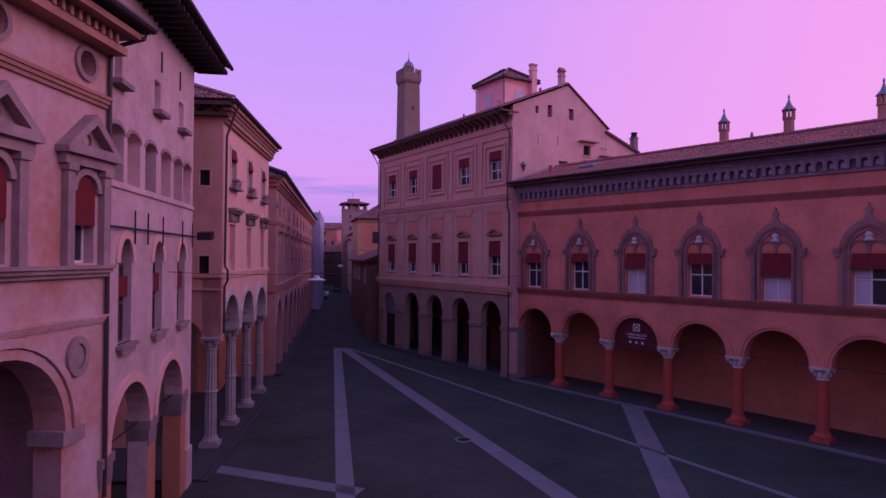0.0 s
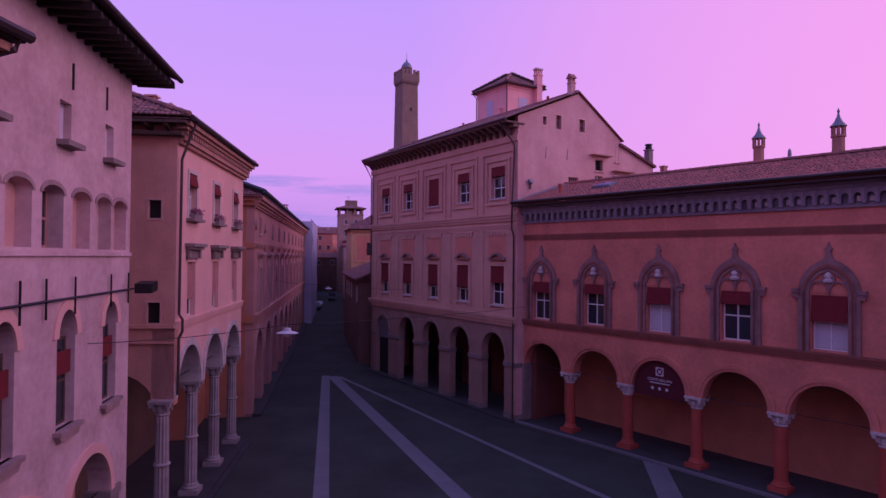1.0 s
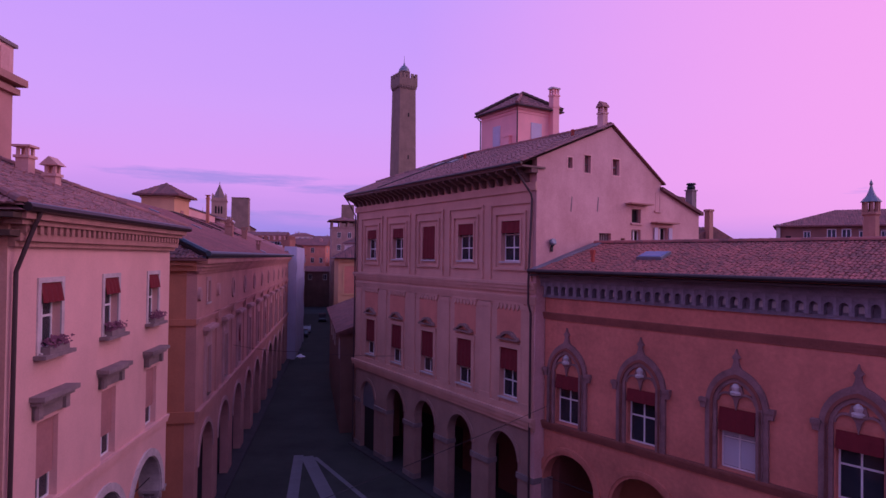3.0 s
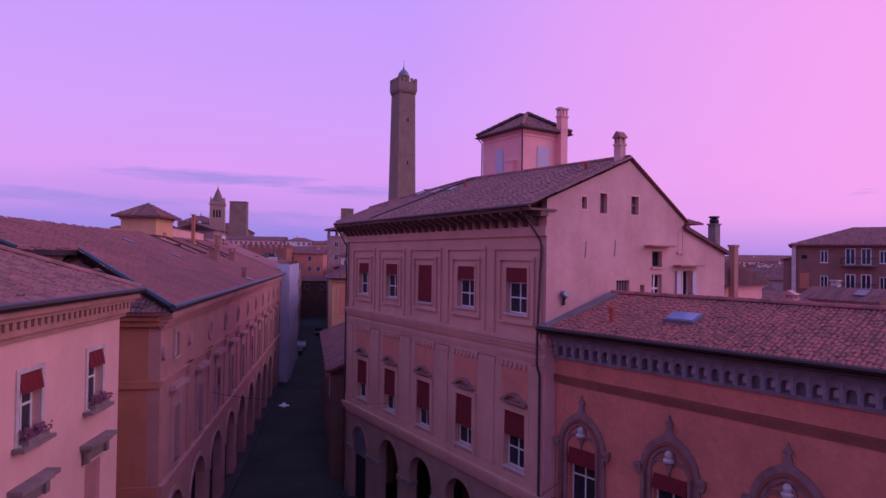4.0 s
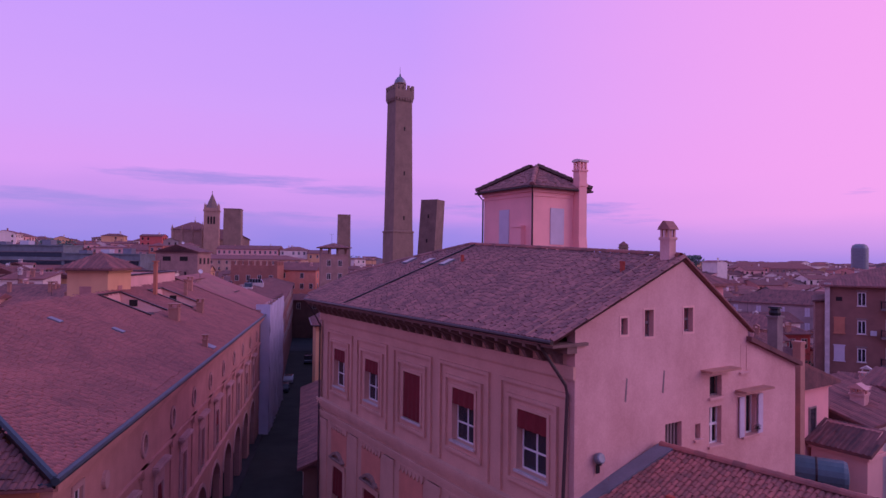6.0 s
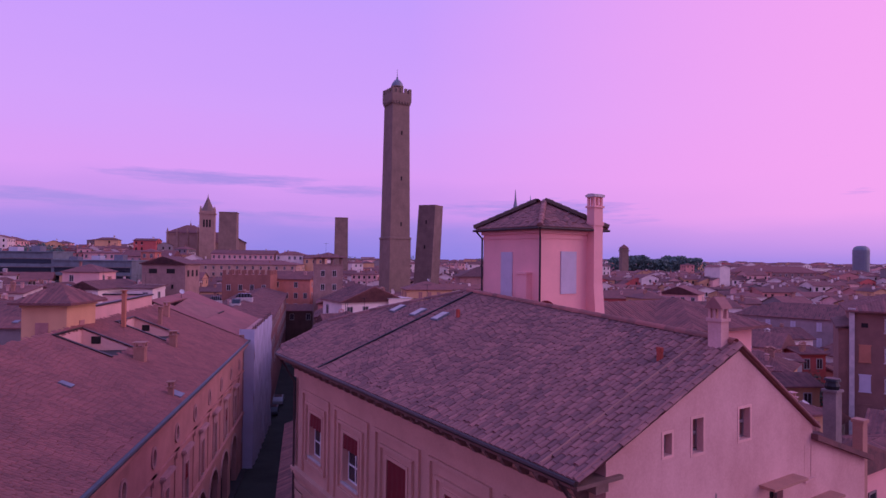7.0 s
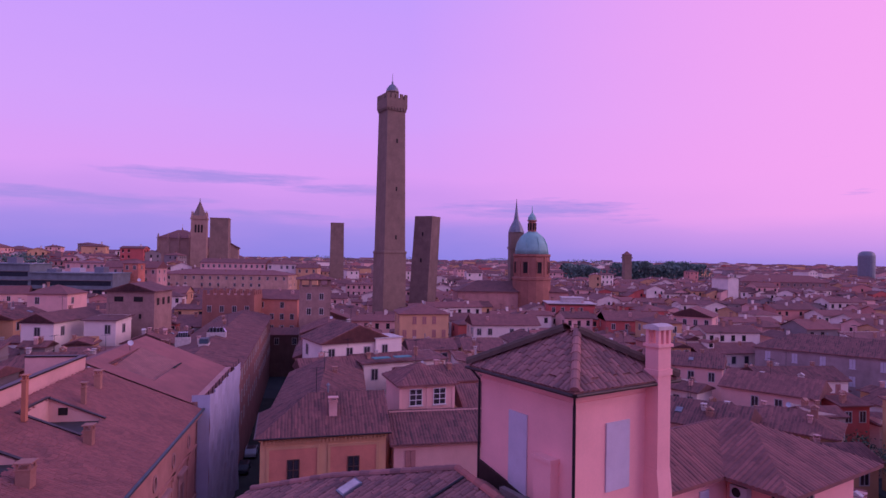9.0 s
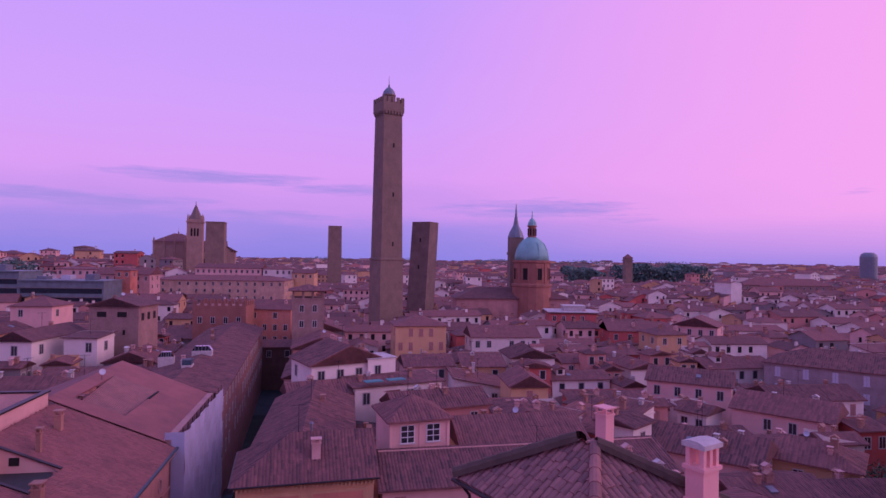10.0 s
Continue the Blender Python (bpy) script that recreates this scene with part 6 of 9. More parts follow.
def slope_face(X0, X1, Y0, Y1, wells):
    """The street slope of the long roof, from X0 to X1 and Y0 to Y1, with sunk terraces (x0, x1, y0, y1) left open."""
    b = B()
    xs = sorted({X0, X1, *(v for w in wells for v in w[:2])})
    for i in range(len(xs) - 1):
        xa, xb = xs[i], xs[i + 1]
        cuts = [w for w in wells if w[0] <= xa and xb <= w[1]]
        spans = [(Y0, Y1)] if not cuts else [(Y0, cuts[0][2]), (cuts[0][3], Y1)]
        for ya, yc in spans:
            for dz in (0.0, -0.14):
                b.add([(xa, ya, zr(ya) + dz), (xb, ya, zr(ya) + dz), (xb, yc, zr(yc) + dz), (xa, yc, zr(yc) + dz)], [(0, 1, 2, 3) if not dz else (3, 2, 1, 0)])
    return b


def keyhole(X0, X1, Y0, Y1, wells):
    """Outline in (u, v) of that slope, its front corner cut by the hip, joined to each opening by a slit."""
    q = math.hypot(1.0, k3)
    out = [(0.7, 0.0)]
    for a, c, ya, yc in sorted(wells):
        out += [(a - X0, 0.0), (a - X0, (yc - Y0) * q), (c - X0, (yc - Y0) * q), (c - X0, (ya - Y0) * q), (a - X0, (ya - Y0) * q), (a - X0, 0.0)]
    return out + [(X1 - X0, 0.0), (X1 - X0, (Y1 - Y0) * q), (0.0, (Y1 - Y0) * q), (0.0, 6.4 * q), (6.7, 6.4 * q)]


def sunk_terrace(parent, well, wall, floor, window_at=None):
    """A flat terrace let into the slope, with plaster walls and a thin dark coping."""
    x0, x1, y0, y1 = well
    zf_, zt = zr(y0) - 0.1, zr(y1)
    turn_ = Matrix.Rotation(math.radians(90), 4, "Z")
    side_ = [(y0, zf_ - 0.2), (y1, zf_ - 0.2), (y1, zt + 0.06), (y0, zr(y0) + 0.06)]
    part("terrace_floor", B().box(x0, x1, y0, y1, zf_ - 0.2, zf_), floor, parent)
    for name, xx in (("terrace_wall", x1), ("terrace_wall", x0 - 0.2)):
        part(name, B().prism(side_, -xx - 0.2, -xx).moved(turn_), wall, parent, "pale plaster terrace wall")
        part("coping", B().prism([(y0 - 0.1, zr(y0) + 0.06), (y1 + 0.1, zt + 0.1), (y1 + 0.1, zt + 0.2), (y0 - 0.1, zr(y0) + 0.16)], -xx - 0.26, -xx + 0.06).moved(turn_), M_GUT, parent)
    part("terrace_wall", B().box(x0, x1, y1, y1 + 0.2, zf_ - 0.2, zt + 0.06), wall, parent)
    part("coping", B().box(x0 - 0.2, x1 + 0.2, y1 - 0.06, y1 + 0.26, zt + 0.1, zt + 0.2), M_GUT, parent)
    if window_at:
        part("terrace_window", B().box(x1 - 0.04, x1 + 0.02, window_at - 0.35, window_at + 0.35, zf_ + 0.55, zf_ + 1.15), M_DARK, parent)


WELLS3 = [(30.2, 34.9, 5.5, 9.4), (41.8, 46.5, 4.7, 8.9)]
rb = slope_face(3.9, LL, -0.65, D3, WELLS3)
for dz in (0.0, -0.14):
    rb.add([(-2.1, -0.65, E3 + dz), (3.9, -0.65, E3 + dz), (3.9, 5.75, zr(5.75) + dz)], [(0, 1, 2) if not dz else (2, 1, 0)])
    rb.add([(-2.8, 5.75, zr(5.75) + dz), (3.9, 5.75, zr(5.75) + dz), (3.9, D3, R3 + dz), (-2.8, D3, R3 + dz)], [(0, 1, 2, 3) if not dz else (3, 2, 1, 0)])
rb.add([(-2.8, D3, R3), (LL, D3, R3), (LL, 22.0, 16.5), (-2.8, 22.0, 16.5)], [(0, 1, 2, 3)])
l3roof = part("roof", rb, M_LONG, l3, "worn smooth red tile roof with sunk terraces")
for well in WELLS3:
    sunk_terrace(l3roof, well, M_PINK, M_PAVE, well[3] - 1.1)
# hipped front corner, and the taller back part with its own short eave and pale wall
HX, HY = 3.9, 5.75
hz = zr(HY)
hip = [(-2.1, -0.65, E3 - 0.28), (HX + 0.3, 6.35, E3 - 0.28 + k3 * (HX + 2.4)), (-2.1, 6.35, E3 - 0.28)]
hiproof = part("hip_slope", B().add(hip + [(p[0], p[1], p[2] - 0.1) for p in hip], [(0, 1, 2), (5, 4, 3), (0, 2, 5, 3)]), M_ROOF, l3)
slope_tiles("roof_tiles", hiproof, hip[0], (0, 1, 0), (6.3, 0, 6.3 * k3), [(0, 0), (7.0, 0), (7.0, 6.3 * math.hypot(1, k3))], pitch=0.24, course=0.42, seed=16, base=M_ROOF)
part("hip_fascia", B().add([(-2.12, -0.66, E3), (HX, HY, hz), (HX + 0.03, HY, hz - 0.3), (-2.08, -0.66, E3 - 0.3), (-2.06, -0.7, E3), (HX + 0.05, HY - 0.05, hz), (HX + 0.08, HY - 0.05, hz - 0.3), (-2.02, -0.7, E3 - 0.3)], [(0, 1, 2, 3), (7, 6, 5, 4), (0, 4, 5, 1), (3, 2, 6, 7)]), M_GUT, l3roof)
part("eave_fascia", B().box(-2.8, HX, HY - 0.1, HY + 0.02, hz - 0.28, hz - 0.02), M_GUT, l3roof)
part("eave_soffit", B().box(-2.8, HX, HY, 6.35, hz - 0.2, hz - 0.1), M_EAVE, l3roof)
part("back_wall", B().box(-2.4, HX + 0.5, 6.35, 6.6, 14.0, hz + 0.2), M_GABLE, l3, "pale plaster wall under the short eave")
part("back_gable", B().prism([(6.6, 14.0), (14, 14.0), (14, 18.4), (D3, R3 - 0.2), (6.6, zr(6.6) - 0.2)], 2.1, 2.4).moved(Matrix.Rotation(math.radians(90), 4, "Z")), M_GABLE, l3)
part("wall_flashing", B().tube([(-2.0, 6.33, E3 - 0.2), (HX + 0.2, 6.33, E3 - 0.2 + k3 * (HX + 2.3))], 0.06, 6), M_GUT, l3)
v4 = Vector((0, D3 + 0.65, R3 - E3))
slope_tiles("roof_tiles", l3roof, (-2.8, -0.65, E3), (1, 0, 0), v4, keyhole(-2.8, LL, -0.65, D3, WELLS3), pitch=0.24, course=0.42, pieces=(0.5, 9.0, 0.0, 4.4), seed=15, base=M_LONG, single_mat=M_LONG1)
part("verge_flashing", B().tube([(-2.1, -0.7, E3 + 0.06), (3.9, 5.75, zr(5.75) + 0.06)], 0.13, 6).tube([(-2.8, 5.75, zr(5.75) + 0.06), (-2.8, D3, R3 + 0.08), (-2.8, 22, 16.6)], 0.13, 6), M_VERD, l3roof, "dark verdigris verge flashing")
for x, d in ((21.0, 5.0), (17.5, 7.6)):
    part("roof_window", B().box(-0.3, 0.3, -0.4, 0.4, 0, 0.15), M_LEAD, l3roof, at=Matrix.Translation((x, d, E3 + (R3 - E3) / (D3 + 0.65) * (d + 0.65))) @ Matrix.Rotation(math.atan((R3 - E3) / (D3 + 0.65)), 4, "X"))
m3 = l3.matrix_world
part("roof_hatch", B().box(-0.7, 0.5, -0.45, 0.45, 0, 0.1), M_LEAD, l3roof, at=Matrix.Translation((27.3, 0.1, E3 + 0.35)) @ Matrix.Rotation(math.atan((R3 - E3) / (D3 + 0.65)), 4, "X"))
lab = "square brick chimney with a flat cap on the long roof"
for x, y, z, w, h in ((26.5, 0.3, 16.2, 0.36, 0.6), (32.3, 4.1, 17.75, 0.8, 1.1), (41.0, 3.8, 17.6, 0.6, 1.1), (48.2, 6.9, 18.9, 0.35, 1.5), (53.3, 7.6, 19.2, 0.55, 1.3)):
    plain_chimney(m3 @ pose(x, y, z), w, w, h, lab, M_CHIM, group="roof chimneys")
# low link house in the gap before the long palazzo
lk = thing("link_house", m3, "low terracotta house under a tiled slope between two taller houses", "house")
part("wall", B().prism([(-6.4, 0), (-1.36, 0), (-1.36, 15.1), (-6.4, 13.9)], 3.2, 14.0), M_TERRA, lk)
lq = [(-6.5, 2.9, 14.0), (-1.65, 2.9, 15.2), (-1.65, 14.2, 15.2), (-6.5, 14.2, 14.0)]
lkr = part("roof", B().add(lq + [(p[0], p[1], p[2] - 0.14) for p in lq], [(0, 1, 2, 3), (7, 6, 5, 4), (0, 4, 5, 1), (3, 7, 4, 0), (2, 6, 7, 3)]), M_TILE, lk)
slope_tiles("roof_tiles", lkr, lq[3], (0, -1, 0), (4.85, 0, 1.2), [(0, 0), (11.3, 0), (11.3, 5.0), (0, 5.0)], pitch=0.24, course=0.4, seed=17)
# a pale wall standing along the ridge, and the small tower house above the long roof
stp = thing("ridge_wall", m3, "pale pink plaster wall with a dark coping along the roof ridge", "roof wall")
part("wall", B().box(37.0, 58.4, 10.6, 10.9, R3 - 1.0, R3 + 1.15).box(58.1, 58.4, 10.9, 16.0, R3 - 2.5, R3 + 1.15), M_PINK, stp)
part("coping", B().box(36.9, 58.55, 10.45, 11.0, R3 + 1.15, R3 + 1.3).box(58.0, 58.55, 11.0, 16.0, R3 + 1.15, R3 + 1.3), M_GUT, stp)
tw = thing("tower_house", pose(-33.7, 81.0, 0, 0, 0, 6), "ochre-cream plaster tower house with a low tiled hip roof", "house")
part("wall", B().box(0, 3.5, 0, 4.6, 0, 22.3), OCHRE, tw)
tiled_roof("roof", tw, roof_solid("hip", 0, 3.5, 0, 4.6, 22.3, 1.5, 0.7, ribs=0.35), roof_solid("hip", 0, 3.5, 0, 4.6, 22.3, 1.5, 0.7), M_ROOF)
for x in (1.6,):
    part("window", B().box(x - 0.5, x + 0.5, -0.06, 0.03, 19.2, 20.7).box(x - 0.62, x + 0.62, -0.1, 0, 19.05, 19.2), M_RSHUT, tw)
part("window", B().box(3.47, 3.56, 1.9, 2.7, 19.2, 20.7), M_RSHUT, tw)
part("cornice", B().box(-0.12, 3.62, -0.12, 4.72, 21.9, 22.1), OCHRE, tw)
plain_chimney(pose(-29.6, 88.5, 20.6, 0, 0, 6), 0.32, 0.32, 1.9, "tall thin red brick chimney beside the tower house", M_TERRA)

# ---- scaffolded house in a white sheet ----
sc = thing("scaffolded_house", pose(-25.5, 108.05, 0, 0, 0, 102.2), "house wrapped in a hanging white scaffold sheet", "house")
rows = []
nu, nz = 30, 10
for k in range(nz + 1):
    for i in range(nu + 1):
        u = 20.5 * i / nu
        z = 17.2 * k / nz
        sag = 0.16 * math.sin(i * 1.9) * (1 - 0.5 * k / nz) + 0.1 * math.sin(k * 2.1 + i)
        rows.append((u, -1.2 + sag, z - (0.1 * abs(math.sin(i * 0.7)) if k == nz else 0)))
fs = [(k * (nu + 1) + i, k * (nu + 1) + i + 1, (k + 1) * (nu + 1) + i + 1, (k + 1) * (nu + 1) + i) for k in range(nz) for i in range(nu)]
sh = B().add(rows, fs)
sh.add([(0, -1.2, 0), (0, 0.6, 0), (0, 0.6, 17.2), (0, -1.2, 17.2)], [(0, 1, 2, 3)])
part("sheet", sh, M_SHEET, sc, "rippled white plastic sheet")
part("wall", B().box(0, 20.5, 0, 12, 0, 16.5), M_L3, sc)
SCW = [(61.5, 72.5, 4.9, 9.6)]
scr = slope_face(LL + 0.25, 79.5, 0.3, 11.0, SCW)
scr.add([(LL + 0.25, 11.0, zr(11.0)), (79.5, 11.0, zr(11.0)), (79.5, 20.0, 17.2), (LL + 0.25, 20.0, 17.2)], [(0, 1, 2, 3)])
to_sc = sc.matrix_world.inverted() @ l3.matrix_world
scroof = part("roof", scr.moved(to_sc @ Matrix.Translation((0, 0, 0.1))), M_LONG, sc, "worn smooth red tile roof")
dv, df = [], []
for i in range(53):
    y = 4.9 + 4.7 * i / 52
    dv += [(61.5, y, zr(y) - 0.75 + 0.05 * (i % 2)), (72.5, y, zr(y) + 0.12 + 0.05 * (i % 2))]
    if i:
        df.append((2 * i - 2, 2 * i - 1, 2 * i + 1, 2 * i))
dip = B().add(dv, df)
part("sunk_roof", dip.moved(to_sc), M_TILE, sc, "darker sunk patch of tiled roof")
part("sunk_opening", B().box(69.0, 72.6, 4.75, 5.0, zr(4.9) - 0.9, zr(4.9) + 0.14).moved(to_sc), M_DARK, sc)
pole = B().tube([(0, -1.0, 0), (0, -1.0, 17.6)], 0.035, 6).mesh("scaffold_pole", M_METAL)
for i in range(11):
    part("scaffold_pole", pole, None, sc, at=(2.0 * i + 0.2, 0, 0))
part("window_row", B().box(1, 19.5, -0.05, 0.0, 13.8, 15.2), M_DARK, sc)


# ---- houses of the city ----
def window_box(w, h):
    return cached(("cw", w, h), lambda: B().prism(rect(-w / 2 - 0.12, w / 2 + 0.12, -0.12, h + 0.12), -0.06, 0.0, [rect(-w / 2, w / 2, 0, h)]).box(-w / 2, w / 2, -0.02, 0.01, 0, h, 1).box(-0.04, 0.04, -0.05, 0.0, 0, h).mesh("window", [M_PALE, M_GLASS]))


def shut_box(w, h, paint):
    return cached(("cs", w, h, paint.name), lambda: B().box(-w / 2, -0.03, -0.08, 0.01, 0, h).box(0.03, w / 2, -0.08, 0.01, 0, h).box(-w / 2 - 0.1, w / 2 + 0.1, -0.12, 0.0, -0.1, 0).mesh("shuttered_window", [paint]))


PLACED = []
NAMED = []


def ob_centre(m, w, d):
    return m @ Vector((w / 2, d / 2, 0))


def house(x, y, w, d, h, yaw=0.0, roof="gable", rise=2.2, wall=None, label="", rows=2, cols=None, chim=1, ribs=0.0, seed=0, side=True, shut=False, cross=False, group="", m=None, one_hip=False, over=0.45):
    """A town house: x, y its front left corner; walls, roof, windows in rows on the front and right side, chimneys."""
    q = ob_centre(m or pose(x, y, 0, 0, 0, yaw), w, d)
    mm = m or pose(x, y, 0, 0, 0, yaw)
    PLACED.append((q.x, q.y, w / 2, d / 2, mm[0][0], mm[1][0]))
    if label and m is None and y > 110:
        NAMED.append((q.x, q.y, w / 2 + 1.0, h))
    rnd = random.Random(seed * 7 + int(x * 10) + int(y))
    wall = wall or rnd.choice(M_WALLS)
    ob = thing("house", m or pose(x, y, 0, 0, 0, yaw), label or (wall.name.split("_")[-1] + " plaster town house with a weathered tiled roof"), "house", group)
    b = B().box(0, w, 0, d, 0, h)
    if roof == "gable":
        if cross:
            b.prism([(0, h), (w, h), (w / 2, h + rise * 0.97)], 0.0, d)
        else:
            b.prism([(0, h), (d, h), (d / 2, h + rise * 0.97)], -w, 0.0).v[-12:]
            k = b.v[-6:]
            b.v[-6:] = [(-q[1], q[0], q[2]) for q in k]
    if roof == "shed":
        b.add([(0, 0, h), (w, 0, h), (w, d, h + rise), (0, d, h + rise), (0, d, h), (w, d, h)], [(0, 3, 4), (1, 5, 2), (3, 2, 5, 4)])
    part("wall", b, wall, ob)
    if y < 150 or label:
        part("cornice", B().box(-0.12, w + 0.12, -0.12, d + 0.12, h - 0.35, h - 0.15), wall, ob)
    if cross:
        rm, rm0 = (roof_solid("gable", 0, d, 0, w, h, rise, over, ribs=k) for k in (ribs, 0.0))
        rm.v = [(q[1], q[0], q[2]) for q in rm.v]
        rm0.v = [(q[1], q[0], q[2]) for q in rm0.v]
    else:
        rm, rm0 = (roof_solid(roof, 0, w, 0, d, h, rise, over, ribs=k, hip1=not one_hip) for k in (ribs, 0.0))
    tiled_roof("roof", ob, rm, rm0, M_ROOF)
    cols = cols if cols is not None else max(2, int(w / 3.2))
    ww, wh = 0.95, 1.55
    mk = shut_box(ww, wh + 0.25, M_SHUT if shut == "pale" else M_RSHUT) if shut else window_box(ww, wh)
    if y > 165 and m is None and not label:
        b = B()
        for i in range(cols):
            for k in range(rows):
                xx, z = (i + 0.5) * w / cols, h - 2.3 - 3.3 * k
                b.prism(rect(xx - 0.65, xx + 0.65, z - 0.1, z + 1.7), -0.06, 0.0, [rect(xx - 0.5, xx + 0.5, z, z + 1.6)])
                b.box(xx - 0.5, xx + 0.5, -0.02, 0.01, z, z + 1.6, 1)
                zz = (i + 0.5) * d / cols
                b.box(w, w + 0.04, zz - 0.5, zz + 0.5, z, z + 1.6, 1)
        tagged(part("window_group", b, [M_PALE, M_GLASS], ob), kind="stuff")
        rows = 0
    for k in range(rows):
        z = h - 2.5 - 3.3 * k
        for i in range(cols):
            if rnd.random() < 0.88:
                part("window", mk, None, ob, at=((i + 0.5) * w / cols, 0, z))
        if side:
            m = max(1, int(d / 4))
            for i in range(m):
                if rnd.random() < 0.7:
                    for xx, an in ((w, 90), (0, -90)):
                        part("window", mk, None, ob, at=pose(xx, (i + 0.5) * d / m, z, 0, 0, an))
    for i in range(chim):
        cm_ = rnd.choice((M_CHIM, M_CHIM, M_GABLE, M_PALE))
        px, py = rnd.uniform(0.15, 0.85) * w, rnd.uniform(0.2, 0.8) * d
        tt = px / w if cross else py / d
        pz = h + rise * (1 - abs(2 * tt - 1)) * (0.8 if roof != "shed" else 0.9)
        part("chimney", cached(("cch", i % 2, cm_.name), lambda: chimney_mesh(0.48 + 0.3 * (i % 2), 0.5, 0.85, "pitch" if i % 2 else "slab").mesh("chimney", cm_)), None, ob, at=(px, py, pz - 0.2))
    if y < 190 and roof == "gable" and not cross and rnd.random() < 0.5:
        run = d / 2 + 0.45
        part("roof_window", cached("cskl", lambda: B().box(-0.4, 0.4, -0.5, 0.5, 0.0, 0.16).mesh("roof_window", M_LEAD)), None, ob, at=Matrix.Translation((rnd.uniform(0.2, 0.8) * w, d * 0.22, h + rise * (0.22 * d + 0.45) / run)) @ Matrix.Rotation(math.atan(rise / run), 4, "X"))
    if roof == "gable" and not cross and y < 260 and w > 8 and m is None and rnd.random() < 0.55:
        run = d / 2 + 0.45
        for i in range(rnd.choice((1, 1, 2))):
            yy = d * rnd.uniform(0.14, 0.24)
            part("dormer", cached(("dorm", wall.name), lambda: B().box(-0.75, 0.75, 0, 2.4, -0.4, 1.25).box(-0.45, 0.45, -0.05, 0.02, 0.25, 1.1, 1).prism([(-1.0, 1.2), (1.0, 1.2), (0, 1.75)], -0.25, 3.0, slot=2).mesh("dormer", [wall, M_DARK, M_ROOF])), None, ob, at=(rnd.uniform(0.12, 0.88) * w, yy, h + rise * (yy + 0.45) / run))
    if y < 300 and m is None and rnd.random() < 0.4:
        a = rnd.uniform(0.2, 0.8)
        part("vent_pipe", cached("vpipe", lambda: B().lathe([(0.09, 0), (0.09, 1.1), (0.2, 1.12), (0.02, 1.35)], seg=8).mesh("vent_pipe", M_LEAD)), None, ob, at=(a * w, d * 0.5, h + rise * 0.85))
    return ob


# the ochre house past the palazzo, with its neighbours
och = house(-15.9, 99.3, 11.3, 8.6, 15.6, 16.6, "hip", 2.9, OCHRE, "ochre plaster house with rose panels and a ribbed tile hip roof", rows=0, chim=0, ribs=0.3, one_hip=True)
for c in (2.9, 8.3):
    part("rose_panel", B().prism(rect(c - 2.2, c + 2.2, 10.6, 14.55), -0.03, 0.0), M_PALDK, och, "recessed rose plaster panel")
    part("panel_border", B().prism(rect(c - 2.35, c + 2.35, 10.45, 14.7), -0.09, 0.0, [rect(c - 2.1, c + 2.1, 10.7, 14.45)]), OCHRE, och)
    window(och, c, 11.6, 1.1, 1.9, y=-0.06, panes=(2, 2), mat=M_WOOD, sill=False)
dnt = B().box(0, 0.14, -0.34, 0, 15.05, 15.3).mesh("dentil", OCHRE)
for i in range(34):
    part("dentil", dnt, None, och, at=(0.1 + i * 0.335, 0, 0))
part("gutter", B().tube([(-0.45, -0.5, 15.55), (11.75, -0.5, 15.55)], 0.08, 6).tube([(-0.5, -0.45, 15.55), (-0.5, 9.0, 15.55)], 0.08, 6), M_GUT, och)
house(0, 0, 24.0, 9.5, 15.4, 0, "gable", 2.2, OCHRE, "long ochre house beside the street under a smooth tiled roof", rows=2, cols=7, chim=1, ribs=0.3, m=pose(-22.0, 130.4, 0, 0, 0, -79))
plain_chimney(pose(-10.2, 102.9, 17.2, 0, 0, 16), 0.75, 0.6, 0.9, "pale plaster chimney on the ochre house's roof", M_GABLE)
loft = house(-4.4, 108.6, 5.8, 6.4, 18.6, 21, "hip", 1.8, PINK, "pink plaster loft house with two wide white windows", rows=0, chim=0, ribs=0.3)
for c in (1.65, 4.25):
    window(loft, c, 16.4, 1.4, 1.75, y=-0.04, panes=(2, 3), sill=True)
for x in (0.0, 2.95, 5.8):
    part("pilaster", B().box(x - 0.14, x + 0.14, -0.07, 0.0, 14.0, 18.2), PINK, loft)
house(-4.3, 102.6, 28.0, 4.6, 14.4, 14.0, "shed", 1.9, PINK, "low pink house with red shutters under one tiled slope", rows=1, cols=9, chim=2, ribs=0.3, shut=True)
house(2.6, 112.6, 13.5, 9.0, 15.0, 14, "gable", 2.2, OCHRE, "orange-ochre courtyard house with a tiled roof", rows=1, cols=3, chim=2, ribs=0.3)
house(-20.6, 131.2, 15.0, 5.5, 15.3, 27, "gable", 1.6, PINK, "low pink house with dark openings under a tiled roof", rows=1, cols=3, chim=3, ribs=0.36)
house(-6.0, 128.5, 13.0, 6.5, 14.6, 24, "gable", 1.8, ROSE, "rose plaster house with clustered chimneys under a tiled roof", rows=1, cols=3, chim=4, ribs=0.36)
house(-9.4, 70.5, 8.5, 26, 9.0, 15, "gable", 1.8, M_DUN, "low brown house, darkened for shade, under a tiled roof beside the palazzo", rows=1, chim=1, ribs=0.35, cross=True)
